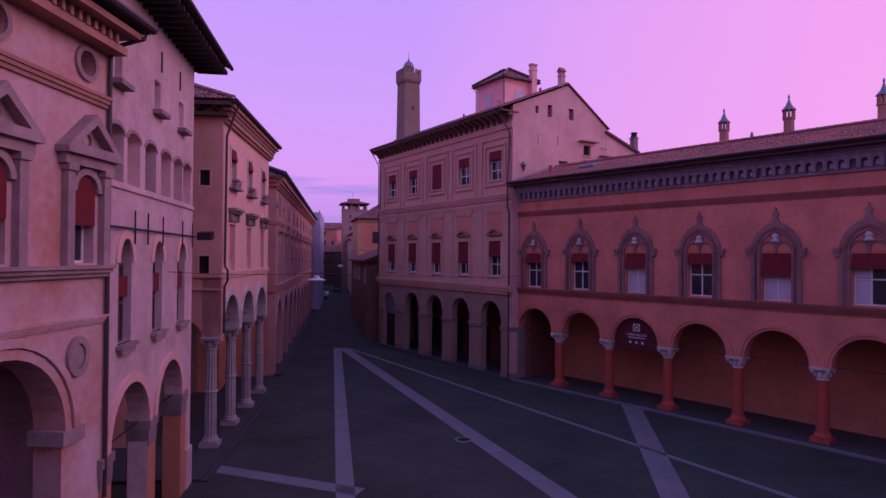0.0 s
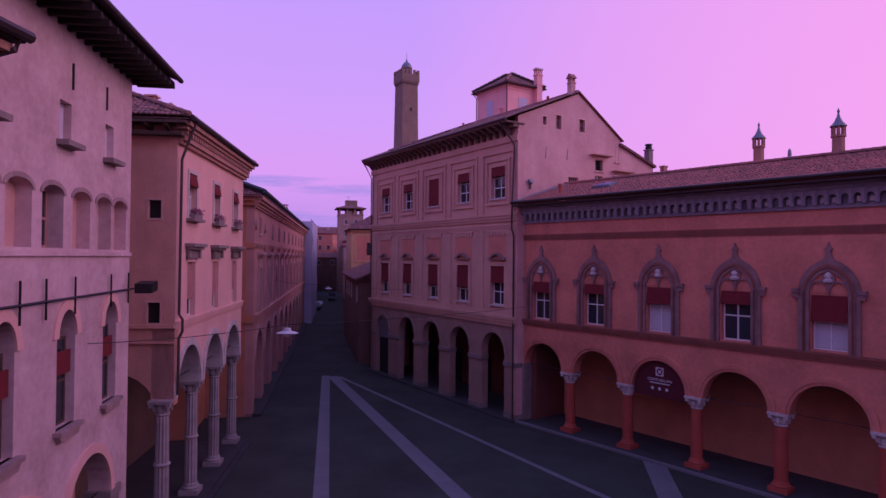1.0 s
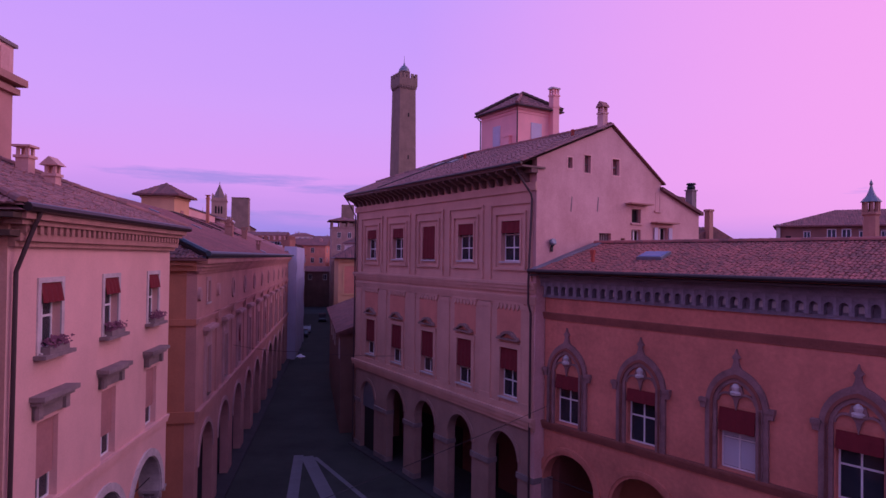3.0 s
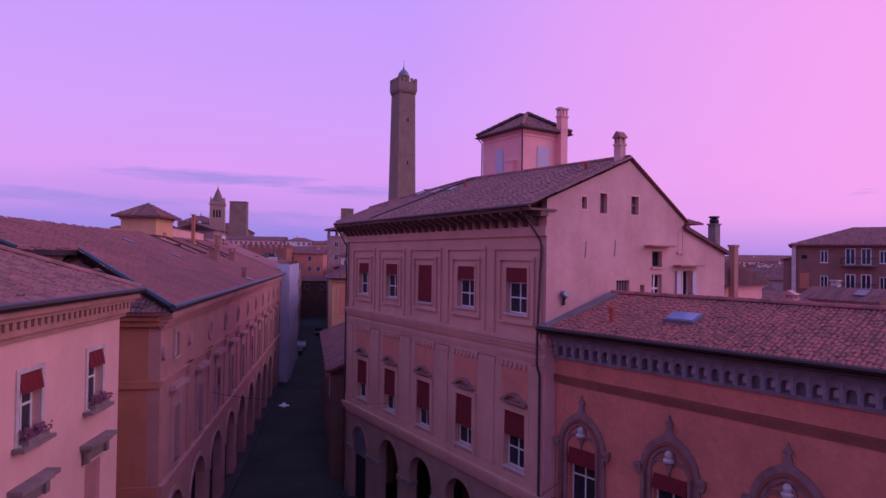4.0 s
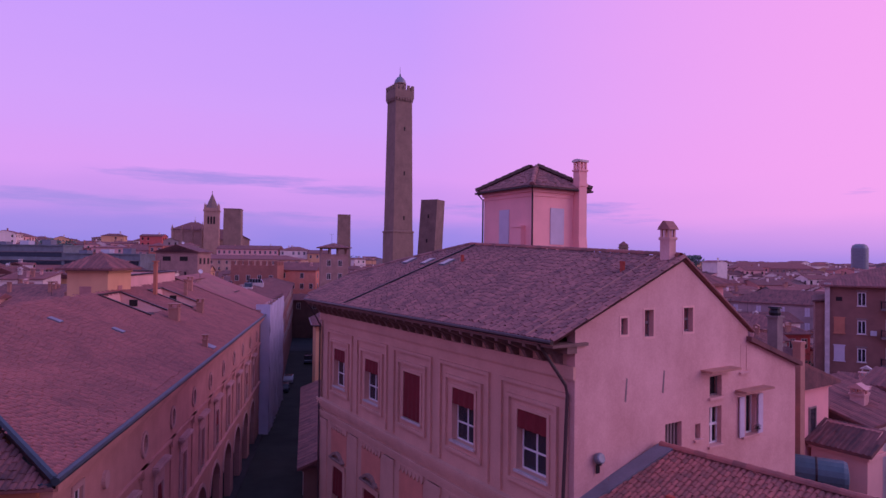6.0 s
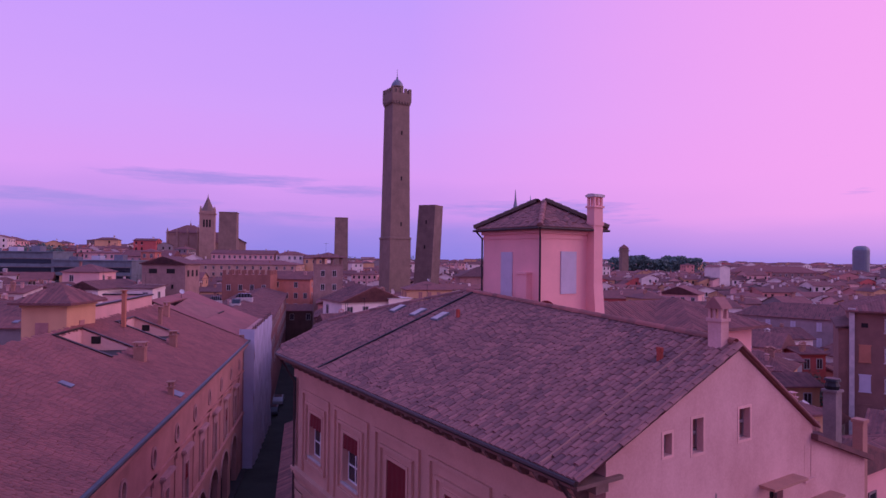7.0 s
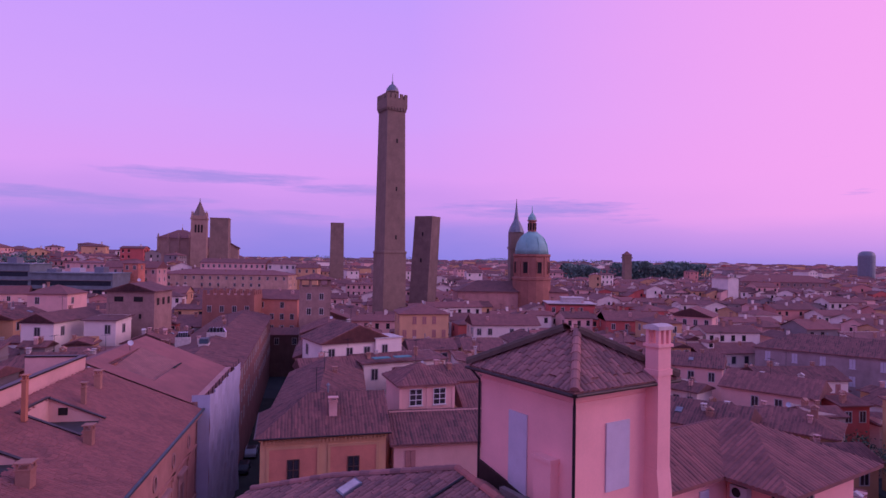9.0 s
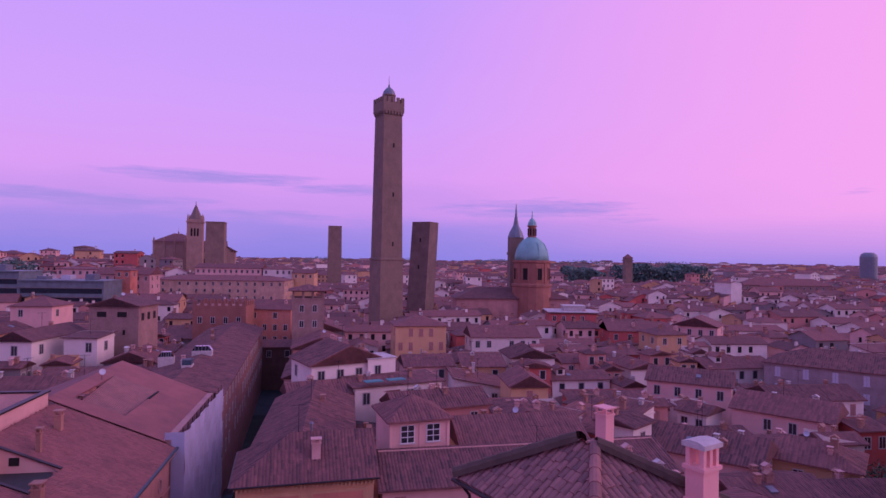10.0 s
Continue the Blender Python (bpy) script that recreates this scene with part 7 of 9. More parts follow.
# hip-roofed pink wings behind the palazzo
PW = pal.matrix_world
wing = house(0, 0, 7.7, 6.8, 21.9, 0, "hip", 1.7, M_ALT, "pink plaster wing with a low brown hip roof", rows=0, chim=0, ribs=0.26, over=0.95, m=PW @ pose(1.7, 22.8, 0))
part("window", B().prism(rect(-0.6, 0.6, 20.75, 21.4), -0.05, 0.02, [rect(-0.5 + 0.35 * i, -0.25 + 0.35 * i, 20.85, 21.3) for i in range(3)]).box(-0.5, 0.5, -0.02, 0.02, 20.85, 21.3, 1), [M_STONE, M_GLASS], wing, at=pose(7.7, 2.2, 0, 0, 0, 90))
drainpipe(wing, [(7.6, -0.7, 21.8), (7.6, -0.12, 21.1), (7.6, -0.12, 15.0)], 0.05, M_METAL)
wing = house(0, 0, 4.8, 13.0, 21.9, 0, "gable", 1.5, M_ALT, "pink plaster wing with a brown tiled roof", rows=0, chim=0, ribs=0.26, cross=True, m=PW @ pose(2.0, 13.2, 0))
part("shutter", B().box(4.78, 4.86, 7.4, 8.1, 20.3, 21.3), M_SHUT, wing, "closed pale louvred shutter")
house(0, 0, 4.5, 9.1, 19.3, 0, "shed", 1.0, M_ALT, "low pink link building under a brown tiled slope", rows=0, chim=1, ribs=0.26, m=PW @ pose(6.85, 13.2, 0))
ac2 = thing("air_conditioner", PW @ pose(7.6, 22.6, 21.15), "white air conditioning unit on the wing wall", "air conditioner")
part("casing", B().box(-0.42, 0.42, -0.18, 0.2, -0.3, 0.3), M_LAMP, ac2)
part("fan_grille", B().lathe([(0.22, 0), (0.22, 0.02), (0.05, 0.03)], seg=14).moved(pose(-0.1, -0.18, 0, 90, 0, 0)), M_METAL, ac2)
house(0, 0, 10.5, 6.5, 20.4, 0, "gable", 1.4, M_ALT, "pink plaster rear wing with a low tiled roof", rows=0, chim=0, ribs=0.26, m=PW @ pose(-7.5, 22.8, 0))
plain_chimney(PW @ pose(-4.9, 26.2, 22.7), 0.8, 0.7, 2.5, "tall pink plaster chimney with a slotted top", M_ALT)
low = house(0, 0, 8.2, 7.0, 17.0, 0, "gable", 1.3, M_ALT, "low pink rear wing with a tiled roof", rows=0, chim=1, ribs=0.26, m=PW @ pose(12.4, 15.1, 0))
for yy in (1.4, 5.2):
    part("window", B().prism(rect(-0.38, 0.38, 14.0, 15.7), -0.06, 0.02, [rect(-0.3, 0.3, 14.08, 15.6)]).box(-0.3, 0.3, -0.02, 0.01, 14.08, 15.6, 1), [M_STONE, M_GLASS], low, at=pose(8.2, yy, 0, 0, 0, 90))
house(0, 0, 9.0, 7.0, 14.6, 0, "gable", 1.5, CREAM, "pale plaster yard house with a tiled roof", rows=1, chim=2, ribs=0.3, cross=True, m=PW @ pose(13.0, 23.2, 0))
house(0, 0, 5.0, 4.0, 15.6, 0, "gable", 0.9, M_ALT, "small pink yard house with one window", rows=1, cols=1, chim=1, ribs=0.3, m=PW @ pose(19.0, 31.0, 0))
# low roofs behind the red house
RW = red.matrix_world
house(0, 0, 6.0, 6.0, 8.6, 0, "gable", 1.5, PINK, "small pink yard house with a tiled roof", rows=1, chim=1, ribs=0.3, m=RW @ pose(3.5, 14.5, 0))
house(0, 0, 12.0, 8.5, 9.6, 0, "hip", 1.6, CREAM, "pale yard house under a tiled hip roof", rows=1, chim=1, ribs=0.3, m=RW @ pose(11.0, 13.2, 0))
house(0, 0, 10.0, 9.0, 14.0, 0, "gable", 2.0, ROSE, "rose plaster yard house with a tiled roof", rows=1, chim=2, ribs=0.3, m=RW @ pose(22.0, 15.5, 0))
house(0, 0, 8.0, 8.0, 14.6, 0, "hip", 1.7, OCHRE, "ochre plaster yard house with a hip roof", rows=1, chim=2, ribs=0.3, m=RW @ pose(5.0, 25.0, 0))
house(0, 0, 11.0, 9.0, 13.0, 0, "gable", 2.0, PINK, "pink plaster yard house with a long tiled roof", rows=1, chim=2, ribs=0.3, m=RW @ pose(16.0, 27.0, 0))
house(0, 0, 10.0, 8.0, 12.5, 0, "gable", 1.8, GREY, "grey plaster yard house with a tiled roof", rows=1, chim=2, ribs=0.3, cross=True, m=RW @ pose(0.0, 37.0, 0))
house(0, 0, 2.7, 1.7, 14.0, 0, "shed", 0.9, PINK, "small lean-to house with a bright tiled slope", rows=0, chim=0, ribs=0.24, over=0.3, m=PW @ pose(20.85, 19.7, 0))
ys = thing("yard_shed", PW @ pose(20.65, 15.4, 0), "low flat-topped plaster yard building", "shed")
part("wall", B().box(0, 3.3, 0, 3.6, 0, 11.8), PINK, ys)
part("slab", B().box(-0.03, 3.4, -0.1, 3.7, 11.8, 12.0), M_STONE, ys)
tk = thing("water_tank", PW @ pose(22.25, 17.3, 13.1, 0, 0, 28), "teal-grey cylindrical water tank on a yard roof", "water tank")
part("drum", B().lathe([(0.2, -1.4), (0.7, -1.32), (0.78, -1.15), (0.78, 1.15), (0.7, 1.32), (0.2, 1.4)], seg=18).moved(Matrix.Rotation(math.radians(90), 4, "Y")), M_TEAL, tk)
part("drum_band", B().lathe([(0.785, -0.05), (0.8, -0.03), (0.8, 0.03), (0.785, 0.05)], seg=18).moved(Matrix.Rotation(math.radians(90), 4, "Y")), M_GUT, tk)
for x in (-0.8, 0.8):
    part("cradle", B().box(x - 0.15, x + 0.15, -0.7, 0.7, -1.1, -0.45), M_METAL, tk)
# houses that stand out in the roofscape
house(-76.0, 150.0, 5.8, 15, 19.4, 2, "gable", 1.6, CREAM, "pale lavender-white gabled house", rows=1, cols=1, chim=1, cross=True)
house(-67.2, 154.0, 5.8, 5.5, 19.6, 2, "shed", 0.5, CREAM, "cream annex house with narrow windows", rows=1, cols=2, chim=0)
tall = house(-68.2, 162.5, 9.3, 8, 24.4, 3, "gable", 1.6, M_TALLB, "tall rosy-brown brick house with a broad gable and dark openings", rows=0, chim=1, cross=True)
for xx, z, w2, h2 in ((2.4, 22.3, 1.8, 1.0), (6.2, 22.3, 1.8, 1.0), (6.6, 19.0, 0.5, 0.9), (2.8, 16.4, 0.9, 1.1)):
    part("opening", B().prism(rect(xx - w2 / 2 - 0.1, xx + w2 / 2 + 0.1, z - 0.12, z + h2 + 0.1), -0.07, 0.0, [rect(xx - w2 / 2, xx + w2 / 2, z, z + h2)]).box(xx - w2 / 2, xx + w2 / 2, -0.02, 0.01, z, z + h2, 1), [M_TALLB, M_DARK], tall)
for yy in (1.6, 4.0, 6.4):
    part("opening", B().box(9.28, 9.34, yy - 0.5, yy + 0.5, 21.6, 23.0), M_DARK, tall)
house(-104.5, 190.0, 9.5, 9, 21.6, 5, "hip", 2.0, PINK, "pink tower house with a low hip roof", rows=1, cols=2, chim=1)
cr_ = thing("crenellated_house", pose(-69.5, 209.0, 0, 0, 0, 3), "old brick house with a battlemented wall top", "house")
part("wall", B().box(0, 14, 0, 8, 0, 20.8), M_BRICKR, cr_)
merlon = B().box(0, 0.9, 0, 0.5, 20.8, 22.1).mesh("merlon", M_BRICKR)
for i in range(8):
    part("merlon", merlon, None, cr_, at=(0.1 + 1.84 * i, 0, 0))
    part("merlon", merlon, None, cr_, at=(0.1 + 1.84 * i, 7.5, 0))
for i in range(4):
    part("merlon", merlon, None, cr_, at=pose(14.0, 0.9 + 1.9 * i, 0, 0, 0, 90))
for i in range(4):
    part("window", window_box(1.0, 1.6), None, cr_, at=(1.9 + 3.4 * i, 0, 16.2))
slb = thing("glazed_block", pose(-196.0, 268.0, 0, 0, 0, 4), "low slate-blue glazed block with long window bands", "office block")
for xa, xb, top in ((0, 33, 26.8), (33, 64, 23.6)):
    part("wall", B().box(xa, xb, 0, 14, 0, top), M_SLATE, slb)
    for k in range(3):
        z = top - 4.5 - 3.4 * k
        part("window_band", B().box(xa + 0.6, xb - 0.6, -0.06, 0.02, z, z + 1.8), M_GLASS, slb)
        part("spandrel_rail", B().box(xa, xb, -0.3, 0.0, z + 1.9, z + 2.15), M_STONE, slb)
    part("roof_slab", B().box(xa - 0.3, xb + 0.3, -0.6, 14.5, top, top + 0.4), M_SLATE, slb)
    for i in range(3):
        part("roof_unit", B().box(xa + 4 + 9 * i, xa + 7.5 + 9 * i, 4, 8, top + 0.4, top + 1.6 + 0.5 * (i % 3)), M_LAMP if i % 2 else M_LEAD, slb)
PLACED.append((-164.5, 277.0, 32.0, 7.5, math.cos(math.radians(4)), math.sin(math.radians(4))))
house(-176.0, 250.0, 22, 14, 16.5, 30, "gable", 2.6, PINK, "long pink house with a tiled roof", rows=1, chim=2)
# the higher quarter towards the hills
house(-181.5, 318.0, 21, 10, 27.0, 4, "shed", 0.8, PINK, "pale pink terraced house under a flat roof", rows=2, cols=7, chim=2)
house(-151.0, 298.0, 22, 10, 25.6, 4, "gable", 2.8, M_GABLE, "pale lilac-grey palazzo with tall windows", rows=2, cols=7, chim=2)
house(-137.0, 288.0, 6.0, 6, 27.6, 4, "hip", 1.4, M_RED, "small red plaster lantern house", rows=1, cols=2, chim=0)
house(-242.0, 380.0, 28, 14, 28.0, 5, "hip", 3.4, ROSE, "broad rose house under a red tiled hip roof", rows=1, cols=8, chim=3)
house(-255.0, 455.0, 20, 12, 31.5, 5, "gable", 2.4, CREAM, "white plaster house on the rise", rows=2, cols=5, chim=1)
house(-290.0, 418.0, 14, 12, 33.0, 5, "hip", 2.2, ROSE, "rose plaster corner house with a low hip roof", rows=2, cols=4, chim=1)
house(-228.0, 330.0, 16, 10, 27.5, 10, "gable", 2.2, PINK, "pink plaster house with a tiled roof on the rise", rows=1, cols=5, chim=2)
house(-149.0, 338.0, 64, 20, 22.0, 3, "hip", 2.2, M_PALOCH, "large dull ochre palazzo with rows of windows", rows=3, cols=16, chim=4)
house(-103.0, 364.0, 15, 11, 27.2, 3, "hip", 2.0, CREAM, "cream plaster house with a tiled hip roof behind the palazzo", rows=2, cols=5, chim=3)
house(-87.0, 362.0, 11, 10, 25.4, 3, "gable", 2.0, OCHRE, "ochre plaster house above the palazzo roofs", rows=1, cols=3, chim=2)
house(-138.0, 362.0, 34, 12, 27.4, 3, "gable", 2.2, PINK, "long pink upper storey with a tiled roof behind the palazzo", rows=1, cols=12, chim=2)
house(-49.5, 203.5, 9.0, 6.0, 11.0, 12, "gable", 1.6, M_DUN, "low dark brown gatehouse across the street end", rows=1, cols=2, chim=1)
house(-57.4, 217.5, 11.5, 11, 19.4, 2, "gable", 2.4, M_PALDK, "rose-red plaster house closing the street", rows=4, cols=4, chim=2)
gth = thing("tower_house", pose(-38.0, 191.6, 0, 0, 0, 16), "grey-brown tower house with an open loggia under a low roof", "house")
NAMED.append((-35.6, 196.0, 4.7, 26.2))
PLACED.append((-35.6, 196.4, 3.9, 4.2, math.cos(math.radians(16)), math.sin(math.radians(16))))
part("wall", B().box(0, 7.4, 0, 8, 0, 24.3).box(-0.15, 7.55, -0.15, 8.15, 24.05, 24.35), M_TALLB, gth)
for x in (0.25, 2.55, 4.85, 7.15):
    for y in (0.25, 7.75):
        part("loggia_post", B().box(x - 0.22, x + 0.22, y - 0.22, y + 0.22, 24.3, 26.1), M_TALLB, gth)
for y in (2.8, 5.2):
    for x in (0.25, 7.15):
        part("loggia_post", B().box(x - 0.22, x + 0.22, y - 0.22, y + 0.22, 24.3, 26.1), M_TALLB, gth)
part("loggia_beam", B().box(0, 7.4, 0, 0.4, 25.85, 26.15).box(0, 7.4, 7.6, 8, 25.85, 26.15).box(0, 0.4, 0.4, 7.6, 25.85, 26.15).box(7.0, 7.4, 0.4, 7.6, 25.85, 26.15), M_WOOD, gth)
tiled_roof("roof", gth, roof_solid("hip", 0, 7.4, 0, 8, 26.2, 1.3, 0.9, ribs=0.5), roof_solid("hip", 0, 7.4, 0, 8, 26.2, 1.3, 0.9), M_ROOF)
for x, z in ((2.2, 21.2), (5.2, 21.2), (2.2, 17.6), (5.2, 17.6)):
    part("window", window_box(0.9, 1.5), None, gth, at=(x, 0, z))
gab = house(-19.4, 137.2, 11.8, 9, 18.6, 34, "gable", 2.6, CREAM, "pale pink gabled house with a stepped roof", rows=1, cols=4, chim=2, cross=True, ribs=0.4)
part("annex", B().box(8.6, 13.2, -0.6, 4.0, 0, 18.9), CREAM, gab)
part("annex_window", window_box(0.9, 1.5), None, gab, at=(10.2, -0.6, 16.4))
part("annex_slab", B().box(8.4, 13.4, -0.8, 4.2, 18.9, 19.05), M_PALE, gab)
ter = house(-12.6, 134.6, 13.4, 6.0, 16.2, 29, "shed", 0.5, CREAM, "white-walled terrace house with teal awnings", rows=1, cols=4, chim=1, ribs=0.4)
for x in (1.2, 4.6):
    part("awning", B().prism([(x, 16.9), (x + 2.6, 16.9), (x + 2.6, 17.02), (x, 17.02)], -1.1, 0.3), M_AWNT, ter, "teal cloth awning")
house(4.2, 198.5, 16.8, 10, 15.2, 10, "gable", 2.4, CREAM, "white-walled row house with a tiled roof", rows=1, cols=6, chim=2)
house(-14.2, 196.6, 12.4, 11, 17.8, 13, "hip", 2.0, OCHRE, "ochre corner house with tall shutters", rows=2, cols=5, chim=1, shut=True)
rdh = house(29.6, 248.6, 15.0, 12, 17.0, 0, "shed", 0.1, REDW, "crimson plaster house with a flat pale roof terrace", rows=2, cols=5, chim=1)
part("terrace_slab", B().box(-0.7, 15.7, -0.7, 12.7, 17.25, 17.45), M_PALE, rdh, "flat pale terrace")
part("terrace_room", B().box(5.0, 12.0, 3.0, 9.0, 17.4, 19.0).box(4.7, 12.3, 2.7, 9.3, 19.0, 19.2), M_PALE, rdh)
house(42.2, 221.0, 15.4, 11, 14.8, 0, "gable", 2.2, REDW, "bright red plaster house with white windows", rows=1, cols=4, chim=2)
house(50.6, 205.4, 8.2, 9, 15.8, 14, "hip", 1.6, OCHRE, "yellow-ochre plaster house with a tiled roof", rows=1, cols=2, chim=3)
house(61.6, 226.8, 11.6, 11, 16.2, -30, "gable", 2.4, PINK, "greyed pink gabled house with a row of small windows", rows=1, cols=4, chim=1, cross=True)
house(62.6, 175.6, 34, 14, 14.4, -37.5, "hip", 2.8, M_GREYV, "long greyed plaster house with pale shuttered windows", rows=2, cols=7, chim=3, shut="pale", ribs=0.36)
house(44.0, 147.0, 13.5, 9, 11.8, -40, "gable", 2.2, PINK, "pink house under a long tiled roof", rows=1, cols=4, chim=2, ribs=0.42)
house(36.0, 164.0, 14.0, 9, 12.6, -25, "gable", 2.0, PINK, "pink house with pale dormers under a tiled roof", rows=1, cols=4, chim=2, ribs=0.42)
house(24.0, 125.5, 13.0, 9, 12.0, -35, "gable", 2.2, PINK, "pink house with pale chimneys under a broad tiled roof", rows=1, cols=4, chim=3, ribs=0.36)
house(36.5, 126.5, 12.0, 8.5, 11.2, -35, "hip", 2.0, OCHRE, "ochre house over a green yard under a tiled roof", rows=1, cols=3, chim=3, ribs=0.36)
house(10.0, 148.0, 6.0, 9, 14.0, 8, "gable", 1.8, OCHRE, "small ochre house with one shuttered window", rows=1, cols=1, chim=1, cross=True, shut=True, ribs=0.42)
house(181.0, 450.0, 54, 16, 19.6, -3, "hip", 4.2, M_TALLB, "long brown brick hall under a big tiled roof", rows=1, cols=14, chim=2)
house(-360.0, 600.0, 12.5, 12, 39.6, 2, "hip", 1.4, M_BRICK, "flat-topped brick block standing over far roofs", rows=2, cols=5, chim=0)
# glazed lanterns and pale clutter on the roofs beside the street
def glazed_lantern(x, y, z, yaw, w, label):
    ob = thing("roof_lantern", pose(x, y, z, 0, 0, yaw), label, "roof lantern", "glazed roof lanterns")
    part("kerb", B().box(-w / 2, w / 2, -0.7, 0.7, -1.4, 0.25), M_PALE, ob)
    part("glazing", B().prism([(-w / 2, 0.25), (w / 2, 0.25), (w / 2 - 0.5, 1.0), (-w / 2 + 0.5, 1.0)], -0.62, 0.62), M_GLASS, ob)
    for k in range(5):
        xx = -w / 2 + 0.5 + (w - 1.0) * k / 4
        part("glazing_bar", B().box(xx - 0.05, xx + 0.05, -0.68, 0.68, 0.25, 1.05), M_LEAD, ob)


glazed_lantern(-41.8, 152.0, 17.9, 14, 3.2, "white-framed glazed lantern on a tiled roof")
glazed_lantern(-45.5, 147.0, 17.6, 20, 2.4, "small white-framed glazed lantern on a tiled roof")
glazed_lantern(-39.0, 140.5, 17.6, 104, 2.2, "small white-framed glazed lantern on a tiled roof")
# both sides of the narrow street
house(0, 0, 76.0, 12.5, 15.9, 0, "gable", 1.7, M_WING, "long dull rose palazzo wing under a red tiled roof", rows=3, cols=20, chim=4, ribs=0.4, m=pose(-29.6, 130.0, 0, 0, 0, 104.7))
for i in range(6):
    yy = 146.0 + 13.2 * i
    house(-19.2 - (yy - 117) * 0.235, yy, 11.0, 13.0, (15.0, 14.0, 15.6, 14.4, 15.8, 14.6, 16.2, 15.0)[i], 13.2, "gable", 2.2, (PINK, CREAM, ROSE, OCHRE, GREY, ROSE, PINK, OCHRE)[i], "", rows=2, cols=2, chim=2, cross=True, ribs=0.42 if i < 4 else 0.0, group="street houses")
# brown apartment house with balconies
ap = thing("apartment_house", pose(44.8, 105.65, 0, 0, 0, -28), "brown brick apartment house with balconies and tiled roof", "apartment house")
PLACED.append((57.7, 107.0, 11.0, 7.0, math.cos(math.radians(28)), -math.sin(math.radians(28))))
part("wall", B().box(0, 1.4, 0.3, 13.5, 0, 18.8).box(1.4, 22, 0, 14, 0, 20.9), M_BROWN, ap)
tiled_roof("roof", ap, roof_solid("hip", 1.4, 22, 0, 14, 20.9, 2.6, 0.8, ribs=0.3), roof_solid("hip", 1.4, 22, 0, 14, 20.9, 2.6, 0.8), M_ROOF)
part("low_roof", B().prism([(-0.3, 18.75), (1.5, 19.1), (1.5, 19.3), (-0.3, 18.95)], -0.1, 13.9), M_ROOF, ap)
part("vent_opening", B().box(2.15, 2.8, -0.03, 0.02, 19.0, 19.5), M_DARK, ap)
for k in range(5):
    z = 18.5 - 3.35 * k
    if k:
        part("roller_shutter", B().box(1.95, 3.05, -0.05, 0.02, z, z + 1.8).box(1.87, 3.13, -0.12, 0.0, z - 0.12, z).box(1.87, 3.13, -0.08, 0.0, z + 1.8, z + 1.92), M_TERRA if k == 1 else M_SHUT if k == 2 else M_BROWN, ap, "terracotta roller shutter" if k == 1 else "pale lowered roller shutter" if k == 2 else "")
    for x in (4.75, 11.2, 13.6, 17.4, 20.2):
        window(ap, x, z, 0.85, 1.6, y=-0.04, panes=(2, 1))
        part("lintel", B().box(x - 0.55, x + 0.55, -0.09, 0.0, z + 1.7, z + 1.85), M_STONE, ap)
    bl = part("balcony", B().box(6.6, 10.4, -1.3, 0, z - 0.4, z - 0.2), M_STONE, ap)
    b = B().box(6.6, 10.4, -1.3, -1.24, z + 0.6, z + 0.68).box(6.6, 6.66, -1.3, 0, z + 0.6, z + 0.68)
    for i in range(21):
        b.box(6.6 + i * 0.19, 6.63 + i * 0.19, -1.29, -1.26, z - 0.2, z + 0.6)
    for i in range(7):
        b.box(6.6, 6.63, -1.2 + i * 0.18, -1.17 + i * 0.18, z - 0.2, z + 0.6)
    part("railing", b, M_METAL, bl)
    for x in (7.1, 8.8):
        part("balcony_door", B().prism(rect(x, x + 1.1, z - 0.2, z + 1.9), -0.04, 0.0, [rect(x + 0.1, x + 0.5, z - 0.1, z + 1.8), rect(x + 0.6, x + 1.0, z - 0.1, z + 1.8)]).box(x + 0.05, x + 1.05, -0.015, 0.01, z - 0.15, z + 1.85, 1), [M_FRAME, M_GLASS], ap)
    if k in (1, 3):
        part("air_unit", B().box(5.6, 6.2, -0.4, -0.02, z - 0.1, z + 0.45), M_LAMP, ap, "white air conditioning unit")
part("flue", B().box(1.0, 1.5, -0.42, 0.0, 4.0, 21.0).box(0.9, 1.6, -0.5, 0.08, 21.0, 21.15), M_PALE, ap, "tall pale flue")

# named landmarks
asi = thing("brick_tower", pose(-25.3, 262.0, 0, 0, 0, 34), "very tall slender brick tower with a battlemented top and lantern", "tower")
b = B()
b.lathe([(6.3, 0), (6.1, 33.0), (6.35, 33.2), (6.35, 33.8), (5.75, 34.0), (4.95, 83.5)], seg=4, turn=math.pi / 4)
part("shaft", b, M_BRICK, asi)
b = B().lathe([(4.95, 83.0), (5.7, 84.6), (5.7, 87.6)], seg=4, turn=math.pi / 4)
for s in range(4):
    for i in range(5):
        q = B().box(-4.0 + i * 1.72, -2.9 + i * 1.72, -4.03, -3.5, 87.6, 89.4).moved(Matrix.Rotation(math.pi / 2 * s, 4, "Z"))
        b.add(q.v, q.f)
part("battlement", b, M_BRICK, asi)
for s in range(4):
    for i in range(6):
        part("corbel", cached("corb", lambda: B().prism([(-0.2, 83.4), (0.2, 83.4), (0.3, 84.7), (-0.3, 84.7)], -4.1, -3.4).mesh("corbel", M_BRICK)), None, asi, at=Matrix.Rotation(math.pi / 2 * s, 4, "Z") @ Matrix.Translation((-2.9 + i * 1.16, 0, 0)))
part("lantern", B().lathe([(2.2, 87.0), (2.2, 90.2), (2.5, 90.4), (2.5, 90.8)], seg=8), M_BRICK, asi)
